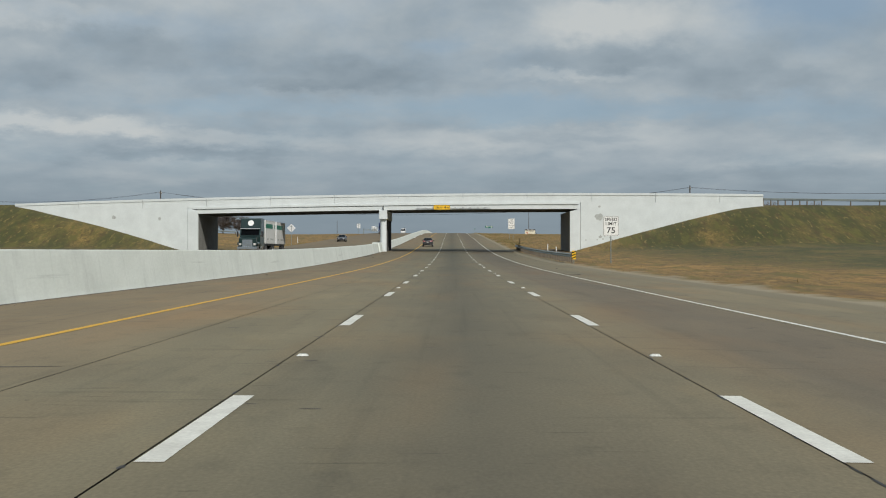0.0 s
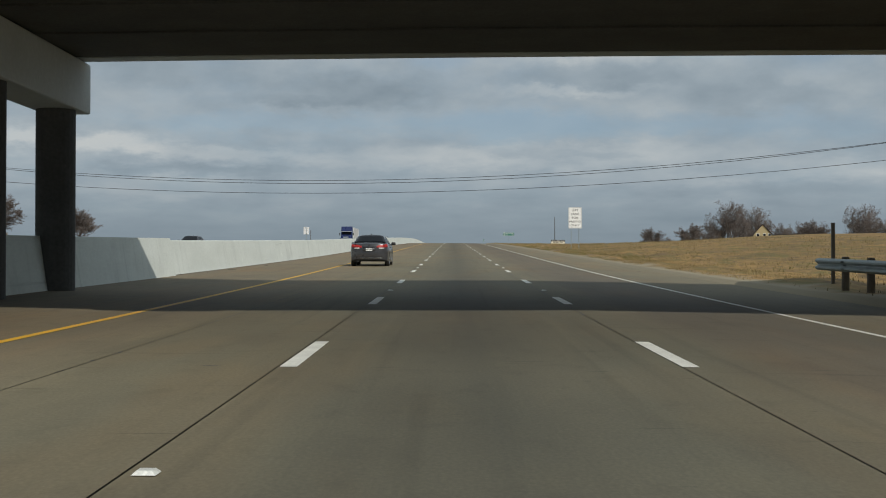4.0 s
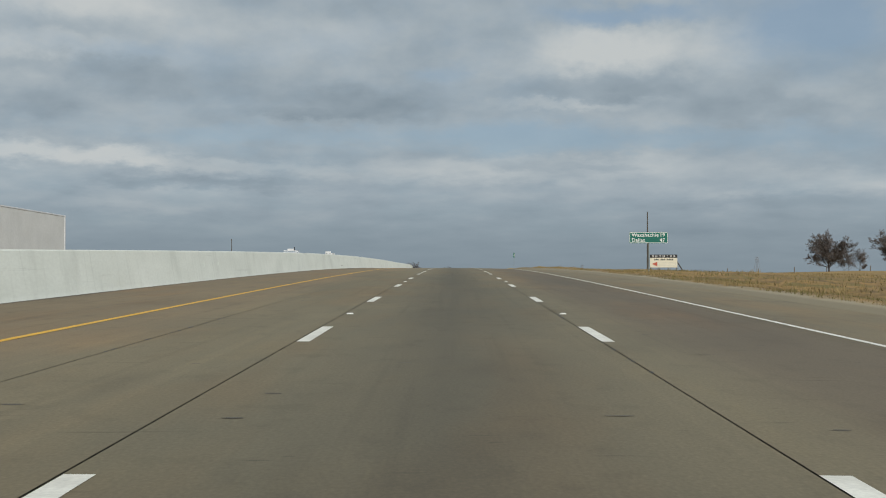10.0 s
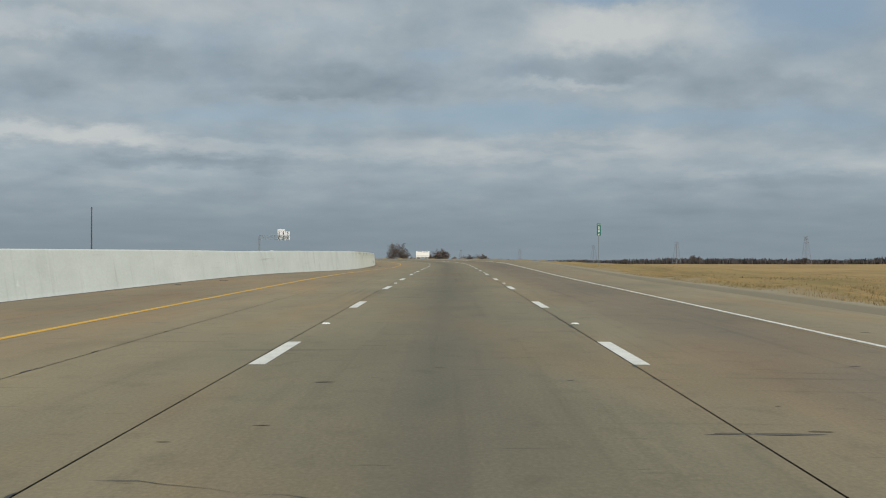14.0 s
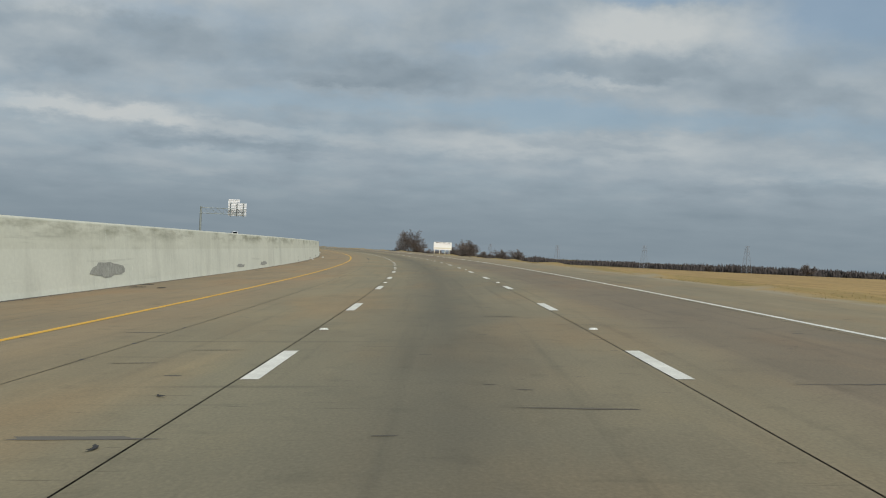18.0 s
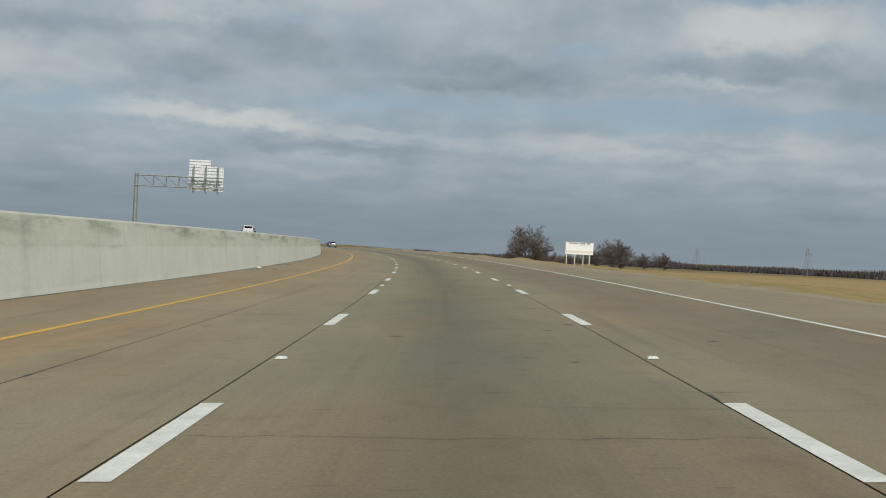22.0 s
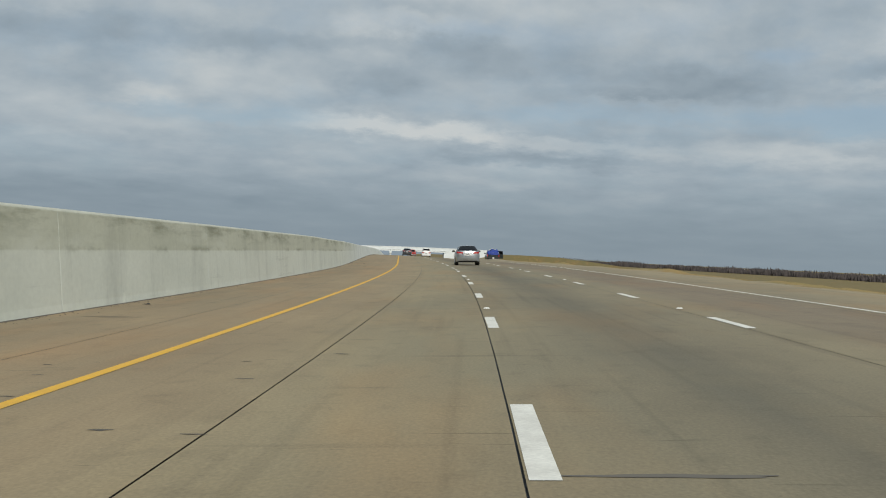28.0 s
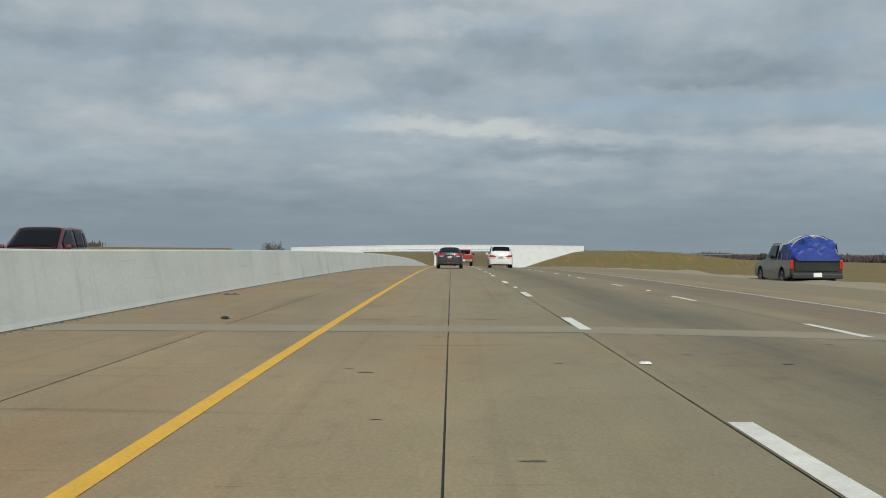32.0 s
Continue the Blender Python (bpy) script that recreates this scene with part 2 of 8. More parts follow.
def road_look(m):
    """Tones of the pavement: darker and lighter stretches along it, a worn dark band down each lane, stains across it."""
    nt = m.node_tree
    N, L = nt.nodes.new, nt.links.new
    bs = nt.nodes["Principled BSDF"]
    old = bs.inputs["Base Color"].links[0].from_socket
    uv = N("ShaderNodeTexCoord")
    sp = N("ShaderNodeSeparateXYZ")
    L(uv.outputs["UV"], sp.inputs[0])

    def ramp(src, lo, hi, stops):
        mr = N("ShaderNodeMapRange")
        mr.inputs["From Min"].default_value, mr.inputs["From Max"].default_value = lo, hi
        L(src, mr.inputs[0])
        r = N("ShaderNodeValToRGB")
        while len(r.color_ramp.elements) < len(stops):
            r.color_ramp.elements.new(0.5)
        for e, (p, c) in zip(r.color_ramp.elements, stops):
            e.position = (p - lo) / (hi - lo)
            e.color = (*(c if isinstance(c, tuple) else (c, c, c)), 1)
        L(mr.outputs[0], r.inputs[0])
        return r.outputs[0]

    def mul(a, b):
        x = N("ShaderNodeMix")
        x.data_type, x.blend_type = "RGBA", "MULTIPLY"
        x.inputs[0].default_value = 1.0
        L(a, x.inputs[6])
        L(b, x.inputs[7])
        return x.outputs[2]

    # lowest and least red from s 150 to 185, before and under the bridge
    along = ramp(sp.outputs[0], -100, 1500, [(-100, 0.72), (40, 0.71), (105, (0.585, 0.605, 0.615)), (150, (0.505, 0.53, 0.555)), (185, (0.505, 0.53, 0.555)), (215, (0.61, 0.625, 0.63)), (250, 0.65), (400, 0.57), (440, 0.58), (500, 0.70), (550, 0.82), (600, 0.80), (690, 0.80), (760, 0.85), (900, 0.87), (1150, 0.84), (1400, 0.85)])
    across = ramp(sp.outputs[1], -10, 9, [(-9.4, (1.14, 1.02, 0.94)), (-6.2, (1.27, 1.13, 1.01)), (-4.7, (1.28, 1.14, 1.02)), (-3.7, (1.20, 1.14, 1.04)), (-2.2, (1.11, 1.10, 1.04)), (-1.2, (0.99, 0.98, 0.94)), (-0.1, (0.67, 0.68, 0.69)), (1.1, (0.97, 0.96, 0.93)), (2.0, (1.08, 1.06, 1.01)), (2.5, (1.04, 1.0, 0.97)), (2.9, (0.91, 0.855, 0.865)), (4.2, (0.88, 0.82, 0.845)), (4.9, (0.91, 0.855, 0.865)), (5.25, (1.10, 1.05, 1.0)), (8.0, (1.27, 1.22, 1.14))])
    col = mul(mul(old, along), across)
    # dark scuffs across the lanes and long pale streaks
    for sc, stretch, lo, hi, dark in ((1.0, (2.2, 0.22, 1), 0.66, 0.74, 0.76), (1.0, (8.0, 0.75, 1), 0.67, 0.73, 0.66), (1.0, (14.0, 1.6, 1), 0.70, 0.74, 0.55), (1.0, (0.12, 1.1, 1), 0.60, 0.74, 1.10), (1.0, (0.05, 3.0, 1), 0.60, 0.80, 1.14), (1.0, (0.07, 4.5, 1), 0.56, 0.74, 0.84), (1.0, (0.02, 0.35, 1), 0.52, 0.75, 0.86), (3.0, (0.6, 1.0, 1), 0.55, 0.72, 0.86)):
        mp = N("ShaderNodeMapping")
        mp.inputs["Scale"].default_value = stretch
        L(uv.outputs["UV"], mp.inputs[0])
        n = N("ShaderNodeTexNoise")
        n.inputs["Scale"].default_value, n.inputs["Detail"].default_value = sc, 5
        L(mp.outputs[0], n.inputs["Vector"])
        mr = N("ShaderNodeMapRange")
        mr.inputs["From Min"].default_value, mr.inputs["From Max"].default_value = lo, hi
        mr.inputs["To Min"].default_value, mr.inputs["To Max"].default_value = 1.0, dark
        L(n.outputs["Fac"], mr.inputs[0])
        col = mul(col, mr.outputs[0])
    # reddish and greyish blotches of several metres
    for stretch, lo, hi, seed, tint in (((0.10, 0.45, 1), 0.50, 0.68, 5.0, (1.10, 0.98, 0.88)), ((0.06, 0.40, 1), 0.52, 0.70, 17.0, (0.88, 0.92, 0.96)), ((0.35, 1.2, 1), 0.54, 0.70, 29.0, (1.08, 1.06, 1.02)), ((0.30, 0.9, 1), 0.55, 0.70, 43.0, (0.89, 0.88, 0.88))):
        mp = N("ShaderNodeMapping")
        mp.inputs["Scale"].default_value = stretch
        mp.inputs["Location"].default_value = (seed, seed * 1.7, 0)
        L(uv.outputs["UV"], mp.inputs[0])
        n = N("ShaderNodeTexNoise")
        n.inputs["Scale"].default_value, n.inputs["Detail"].default_value = 1.0, 5
        L(mp.outputs[0], n.inputs["Vector"])
        mr = N("ShaderNodeMapRange")
        mr.inputs["From Min"].default_value, mr.inputs["From Max"].default_value = lo, hi
        L(n.outputs["Fac"], mr.inputs[0])
        x = N("ShaderNodeMix")
        x.data_type, x.blend_type = "RGBA", "MULTIPLY"
        L(mr.outputs[0], x.inputs[0])
        L(col, x.inputs[6])
        x.inputs[7].default_value = (*tint, 1)
        col = x.outputs[2]
    # exposed stones
    vo = N("ShaderNodeTexVoronoi")
    vo.inputs["Scale"].default_value = 26
    L(uv.outputs["UV"], vo.inputs["Vector"])
    mr = N("ShaderNodeMapRange")
    mr.inputs["From Max"].default_value = 0.55
    mr.inputs["To Min"].default_value, mr.inputs["To Max"].default_value = 1.06, 0.95
    L(vo.outputs["Distance"], mr.inputs[0])
    col = mul(col, mr.outputs[0])
    L(col, bs.inputs["Base Color"])


M_SEAL = material("joint_sealant", (0.045, 0.042, 0.038), rough=0.6)
M_DARKPATCH = material("asphalt_patch", (0.150, 0.135, 0.108), (0.115, 0.104, 0.085), 0.85, scale=0.6, fine=40, coords="UV", contrast=0.2)
M_SCRAPE = material("worn_scrape", (0.115, 0.102, 0.080), (0.075, 0.067, 0.054), 0.85, scale=0.8, fine=30, contrast=0.3)
M_LIGHTBAND = material("pale_concrete_band", (0.300, 0.262, 0.182), (0.262, 0.228, 0.155), 0.85, scale=0.5, fine=40, coords="UV", contrast=0.15)
M_WHITE = material("road_paint_white", (0.83, 0.82, 0.74), (0.63, 0.61, 0.54), 0.6, scale=3, fine=30, contrast=0.12, coords="UV")
M_YELLOW = material("road_paint_yellow", (0.82, 0.46, 0.02), (0.66, 0.37, 0.03), 0.6, scale=2, fine=30, contrast=0.12, coords="UV")
M_BARRIER = material("barrier_concrete", (0.70, 0.735, 0.69), (0.61, 0.645, 0.60), 0.9, scale=0.9, fine=14, coords="UV", stretch=(0.35, 1, 1), bump=0.002, contrast=0.05)
M_STAIN = material("stained_concrete", (0.40, 0.41, 0.37), (0.24, 0.245, 0.22), 0.9, scale=5, fine=30, contrast=0.3)
M_WHITEWALL = material("white_painted_concrete", (0.67, 0.71, 0.71), (0.58, 0.615, 0.615), 0.85, scale=0.6, fine=9, bump=0.002, contrast=0.06)
M_CONC = material("grey_concrete", (0.27, 0.27, 0.255), (0.19, 0.19, 0.18), 0.9, scale=0.8, fine=12, bump=0.003)
M_GRASS = material("winter_grass", (0.33, 0.215, 0.082), (0.17, 0.118, 0.040), 0.95, scale=0.07, fine=3.5, contrast=0.40, bump=0.015)
M_STEEL = material("galvanised_steel", (0.42, 0.43, 0.44), (0.30, 0.31, 0.32), 0.45, metal=0.7, scale=3, fine=30)
M_WOOD = material("weathered_timber", (0.20, 0.17, 0.13), (0.12, 0.10, 0.08), 0.9, scale=3, fine=40, stretch=(1, 1, 0.15), bump=0.004)


road_look(M_ROAD)


def barrier_look(m):
    """Rain streaks down the faces, scuffs along them and a few patched spots."""
    nt = m.node_tree
    N, L = nt.nodes.new, nt.links.new
    bs = nt.nodes["Principled BSDF"]
    col = bs.inputs["Base Color"].links[0].from_socket
    uv = N("ShaderNodeTexCoord")
    for stretch, scale, lo, hi, to in (((3.5, 0.35, 1), 1.0, 0.56, 0.74, 0.88), ((0.5, 0.25, 1), 1.0, 0.54, 0.70, 0.86), ((0.12, 5.0, 1), 1.0, 0.62, 0.74, 0.78), ((11, 0.5, 1), 1.0, 0.66, 0.76, 0.84), ((1.0, 1.6, 1), 1.0, 0.66, 0.72, 1.13)):
        mp = N("ShaderNodeMapping")
        mp.inputs["Scale"].default_value = stretch
        mp.inputs["Location"].default_value = (scale * 3.7, to * 5, 0)
        L(uv.outputs["UV"], mp.inputs[0])
        n = N("ShaderNodeTexNoise")
        n.inputs["Scale"].default_value, n.inputs["Detail"].default_value, n.inputs["Roughness"].default_value = scale, 6, 0.6
        L(mp.outputs[0], n.inputs["Vector"])
        mr = N("ShaderNodeMapRange")
        mr.inputs["From Min"].default_value, mr.inputs["From Max"].default_value = lo, hi
        mr.inputs["To Min"].default_value, mr.inputs["To Max"].default_value = 1.0, to
        L(n.outputs["Fac"], mr.inputs[0])
        x = N("ShaderNodeMix")
        x.data_type, x.blend_type = "RGBA", "MULTIPLY"
        x.inputs[0].default_value = 1.0
        L(col, x.inputs[6])
        L(mr.outputs[0], x.inputs[7])
        col = x.outputs[2]
    # on the raised stretch: mossy stain under the coping and a broken line where the pours meet
    sp = N("ShaderNodeSeparateXYZ")
    L(uv.outputs["UV"], sp.inputs[0])

    def ramp(src, stops):
        lo, hi = stops[0][0], stops[-1][0]
        mr = N("ShaderNodeMapRange")
        mr.inputs["From Min"].default_value, mr.inputs["From Max"].default_value = lo, hi
        L(src, mr.inputs[0])
        r = N("ShaderNodeValToRGB")
        while len(r.color_ramp.elements) < len(stops):
            r.color_ramp.elements.new(0.5)
        for e, (p, c) in zip(r.color_ramp.elements, stops):
            e.position, e.color = (p - lo) / (hi - lo), (c, c, c, 1)
        L(mr.outputs[0], r.inputs[0])
        return r.outputs[0]

    def times(*src):
        out = src[0]
        for k in src[1:]:
            q = N("ShaderNodeMath")
            q.operation = "MULTIPLY"
            L(out, q.inputs[0])
            L(k, q.inputs[1])
            out = q.outputs[0]
        return out

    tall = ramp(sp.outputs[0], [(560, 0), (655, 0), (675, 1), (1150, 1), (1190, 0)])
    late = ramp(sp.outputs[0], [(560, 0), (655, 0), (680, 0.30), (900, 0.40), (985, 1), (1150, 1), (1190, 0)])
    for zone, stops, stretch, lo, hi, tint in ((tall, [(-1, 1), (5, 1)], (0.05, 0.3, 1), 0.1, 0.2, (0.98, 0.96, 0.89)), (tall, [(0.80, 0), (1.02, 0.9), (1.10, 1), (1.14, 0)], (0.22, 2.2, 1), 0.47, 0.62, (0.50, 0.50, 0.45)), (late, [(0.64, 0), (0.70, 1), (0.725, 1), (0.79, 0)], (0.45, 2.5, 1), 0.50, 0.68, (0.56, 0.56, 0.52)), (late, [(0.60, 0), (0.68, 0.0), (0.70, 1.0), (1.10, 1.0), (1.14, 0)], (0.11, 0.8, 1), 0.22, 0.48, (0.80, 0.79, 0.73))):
        mp = N("ShaderNodeMapping")
        mp.inputs["Scale"].default_value = stretch
        mp.inputs["Location"].default_value = (lo * 31, hi * 17, 0)
        L(uv.outputs["UV"], mp.inputs[0])
        n = N("ShaderNodeTexNoise")
        n.inputs["Scale"].default_value, n.inputs["Detail"].default_value, n.inputs["Roughness"].default_value = 1.0, 7, 0.65
        L(mp.outputs[0], n.inputs["Vector"])
        mr = N("ShaderNodeMapRange")
        mr.inputs["From Min"].default_value, mr.inputs["From Max"].default_value = lo, hi
        L(n.outputs["Fac"], mr.inputs[0])
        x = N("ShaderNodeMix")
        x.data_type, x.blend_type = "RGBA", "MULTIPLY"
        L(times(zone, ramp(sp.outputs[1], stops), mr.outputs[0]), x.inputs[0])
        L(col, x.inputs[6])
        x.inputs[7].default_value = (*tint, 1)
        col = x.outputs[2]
    L(col, bs.inputs["Base Color"])


barrier_look(M_BARRIER)


def grass_look(m):
    """Greener and browner patches drawn out along the road, and a pale dirt strip at the pavement's edge."""
    nt = m.node_tree
    N, L = nt.nodes.new, nt.links.new
    bs = nt.nodes["Principled BSDF"]
    col = bs.inputs["Base Color"].links[0].from_socket
    uv = N("ShaderNodeTexCoord")
    sp = N("ShaderNodeSeparateXYZ")
    L(uv.outputs["UV"], sp.inputs[0])

    def blend(fac, a, b, mode="MIX"):
        x = N("ShaderNodeMix")
        x.data_type, x.blend_type = "RGBA", mode
        L(fac, x.inputs[0])
        L(a, x.inputs[6])
        if isinstance(b, tuple):
            x.inputs[7].default_value = (*b, 1)
        else:
            L(b, x.inputs[7])
        return x.outputs[2]

    def mask(stretch, scale, lo, hi, seed):
        mp = N("ShaderNodeMapping")
        mp.inputs["Scale"].default_value = stretch
        mp.inputs["Location"].default_value = (seed, seed * 2, 0)
        L(uv.outputs["UV"], mp.inputs[0])
        n = N("ShaderNodeTexNoise")
        n.inputs["Scale"].default_value, n.inputs["Detail"].default_value, n.inputs["Roughness"].default_value = scale, 7, 0.65
        L(mp.outputs[0], n.inputs["Vector"])
        r = N("ShaderNodeMapRange")
        r.inputs["From Min"].default_value, r.inputs["From Max"].default_value = lo, hi
        L(n.outputs["Fac"], r.inputs[0])
        return r.outputs[0]

    col = blend(mask((0.05, 0.16, 1), 1.0, 0.54, 0.68, 3.0), col, (0.105, 0.095, 0.03))
    col = blend(mask((0.10, 0.35, 1), 1.0, 0.54, 0.68, 9.0), col, (0.125, 0.085, 0.045))
    col = blend(mask((0.02, 0.25, 1), 1.0, 0.55, 0.72, 14.0), col, (0.30, 0.215, 0.085))
    col = blend(mask((1.2, 1.2, 1), 1.0, 0.55, 0.75, 5.0), col, (0.09, 0.07, 0.035))
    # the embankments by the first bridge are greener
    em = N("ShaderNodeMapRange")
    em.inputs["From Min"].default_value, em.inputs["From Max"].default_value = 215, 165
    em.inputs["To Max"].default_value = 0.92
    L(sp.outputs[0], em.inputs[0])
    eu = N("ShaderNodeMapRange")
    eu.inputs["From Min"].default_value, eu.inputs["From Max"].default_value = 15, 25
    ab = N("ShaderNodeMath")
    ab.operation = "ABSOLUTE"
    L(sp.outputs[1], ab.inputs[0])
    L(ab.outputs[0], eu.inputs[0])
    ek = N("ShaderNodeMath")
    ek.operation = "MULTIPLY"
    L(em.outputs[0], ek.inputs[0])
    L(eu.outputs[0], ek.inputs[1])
    e2 = N("ShaderNodeMath")
    e2.operation = "MULTIPLY"
    L(ek.outputs[0], e2.inputs[0])
    L(mask((0.06, 0.2, 1), 1.0, 0.34, 0.54, 61.0), e2.inputs[1])
    col = blend(e2.outputs[0], col, (0.060, 0.068, 0.020))
    for stretch, lo, hi, seed, tone in (((0.35, 1.3, 1), 0.50, 0.66, 21.0, (0.095, 0.066, 0.028)), ((0.5, 2.2, 1), 0.56, 0.70, 33.0, (0.33, 0.235, 0.10)), ((2.5, 4.0, 1), 0.55, 0.72, 41.0, (0.06, 0.05, 0.02)), ((0.16, 0.7, 1), 0.52, 0.62, 52.0, (0.13, 0.115, 0.032))):
        col = blend(mask(stretch, 1.0, lo, hi, seed), col, tone)
    # embankment multiplied darker: deep green grass plus painted shade of its slopes
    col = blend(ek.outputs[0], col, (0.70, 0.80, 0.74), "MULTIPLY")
    # past the crest the field is drier and golden
    gm = N("ShaderNodeMapRange")
    gm.inputs["From Min"].default_value, gm.inputs["From Max"].default_value = 430, 720
    gm.inputs["To Max"].default_value = 0.75
    L(sp.outputs[0], gm.inputs[0])
    g3 = N("ShaderNodeMapRange")
    g3.inputs["From Min"].default_value, g3.inputs["From Max"].default_value = 1320, 1200
    L(sp.outputs[0], g3.inputs[0])
    g4 = N("ShaderNodeMath")
    g4.operation = "MULTIPLY"
    L(gm.outputs[0], g4.inputs[0])
    L(g3.outputs[0], g4.inputs[1])
    g2 = N("ShaderNodeMath")
    g2.operation = "MULTIPLY"
    L(g4.outputs[0], g2.inputs[0])
    L(mask((0.03, 0.3, 1), 1.0, 0.30, 0.56, 71.0), g2.inputs[1])
    col = blend(g2.outputs[0], col, (0.38, 0.285, 0.13))
    # the slopes of the last bridge are greener again
    fe = N("ShaderNodeMapRange")
    fe.inputs["From Min"].default_value, fe.inputs["From Max"].default_value = 1320, 1380
    fe.inputs["To Max"].default_value = 0.85
    L(sp.outputs[0], fe.inputs[0])
    f2 = N("ShaderNodeMath")
    f2.operation = "MULTIPLY"
    L(fe.outputs[0], f2.inputs[0])
    L(mask((0.08, 0.25, 1), 1.0, 0.30, 0.52, 93.0), f2.inputs[1])
    col = blend(f2.outputs[0], col, (0.13, 0.118, 0.045))
    # a greener strip next to the shoulder
    gs = N("ShaderNodeMapRange")
    gs.inputs["From Min"].default_value, gs.inputs["From Max"].default_value = 30, 13
    L(sp.outputs[1], gs.inputs[0])
    g5 = N("ShaderNodeMath")
    g5.operation = "MULTIPLY"
    L(gs.outputs[0], g5.inputs[0])
    L(g4.outputs[0], g5.inputs[1])
    g6 = N("ShaderNodeMath")
    g6.operation = "MULTIPLY"
    L(g5.outputs[0], g6.inputs[0])
    L(mask((0.05, 0.4, 1), 1.0, 0.36, 0.60, 83.0), g6.inputs[1])
    col = blend(g6.outputs[0], col, (0.215, 0.185, 0.06))
    warm = N("ShaderNodeMix")
    warm.data_type, warm.blend_type = "RGBA", "MULTIPLY"
    warm.inputs[0].default_value = 1.0
    L(col, warm.inputs[6])
    warm.inputs[7].default_value = (1.12, 1.0, 0.80, 1)
    col = warm.outputs[2]
    # pale dirt by the shoulder, its edge uneven
    n = N("ShaderNodeTexNoise")
    n.inputs["Scale"].default_value, n.inputs["Detail"].default_value = 0.45, 6
    L(uv.outputs["UV"], n.inputs["Vector"])
    ad = N("ShaderNodeMath")
    ad.operation = "MULTIPLY_ADD"
    L(n.outputs["Fac"], ad.inputs[0])
    ad.inputs[1].default_value = 2.6
    L(sp.outputs[1], ad.inputs[2])
    r = N("ShaderNodeMapRange")
    r.inputs["From Min"].default_value, r.inputs["From Max"].default_value = 10.7, 9.9
    L(ad.outputs[0], r.inputs[0])
    lo = N("ShaderNodeMath")
    lo.operation = "GREATER_THAN"
    L(sp.outputs[1], lo.inputs[0])
    lo.inputs[1].default_value = 0.0
    mu = N("ShaderNodeMath")
    mu.operation = "MULTIPLY"
    L(r.outputs[0], mu.inputs[0])
    L(lo.outputs[0], mu.inputs[1])
    # a wide gravelled lay-by
    lay = N("ShaderNodeMapRange")
    lay.inputs["From Min"].default_value, lay.inputs["From Max"].default_value = 1225, 1245
    L(sp.outputs[0], lay.inputs[0])
    wide = N("ShaderNodeMapRange")
    wide.inputs["From Min"].default_value, wide.inputs["From Max"].default_value = 15.5, 13.5
    L(ad.outputs[0], wide.inputs[0])
    m2 = N("ShaderNodeMath")
    m2.operation = "MULTIPLY"
    L(lay.outputs[0], m2.inputs[0])
    L(wide.outputs[0], m2.inputs[1])
    m3 = N("ShaderNodeMath")
    m3.operation = "MULTIPLY"
    L(m2.outputs[0], m3.inputs[0])
    L(lo.outputs[0], m3.inputs[1])
    mx = N("ShaderNodeMath")
    mx.operation = "MAXIMUM"
    L(mu.outputs[0], mx.inputs[0])
    L(m3.outputs[0], mx.inputs[1])
    col = blend(mx.outputs[0], col, (0.31, 0.262, 0.175))
    L(col, bs.inputs["Base Color"])


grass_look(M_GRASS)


# ---- mesh helpers ----
def part(name, bm, mat, parent=None, label="", m=None, smooth=False):
    me = bpy.data.meshes.new(name)
    bmesh.ops.recalc_face_normals(bm, faces=bm.faces)
    bm.to_mesh(me)
    bm.free()
    if smooth:
        me.shade_smooth()
    for x in mat if isinstance(mat, (list, tuple)) else [mat]:
        me.materials.append(x)
    ob = new(name, me)
    if parent is not None:
        ob.parent = parent
    if m is not None:
        ob.matrix_basis = m
    return tagged(ob, label)


def thing(name, m, label, category, group=""):
    ob = new(name)
    ob.empty_display_size = 0.2
    ob.matrix_basis = m
    return tagged(ob, label, category, group)


def box(bm, c, size, bevel=0.0, m=None):
    mm = Matrix.Translation(c) @ Matrix.Diagonal((*size, 1))
    if m is not None:
        mm = m @ mm
    g = bmesh.ops.create_cube(bm, size=1.0, matrix=mm)
    if bevel:
        es = list({e for v in g["verts"] for e in v.link_edges})
        bmesh.ops.bevel(bm, geom=es, offset=bevel, segments=2, affect="EDGES", profile=0.5)
    return bm


def rod(bm, a, b, r, r2=None, n=10, caps=True):
    a, b = Vector(a), Vector(b)
    d = b - a
    m = Matrix.Translation((a + b) / 2) @ d.to_track_quat("Z", "Y").to_matrix().to_4x4()
    bmesh.ops.create_cone(bm, cap_ends=caps, segments=n, radius1=r, radius2=r if r2 is None else r2, depth=d.length, matrix=m)
    return bm


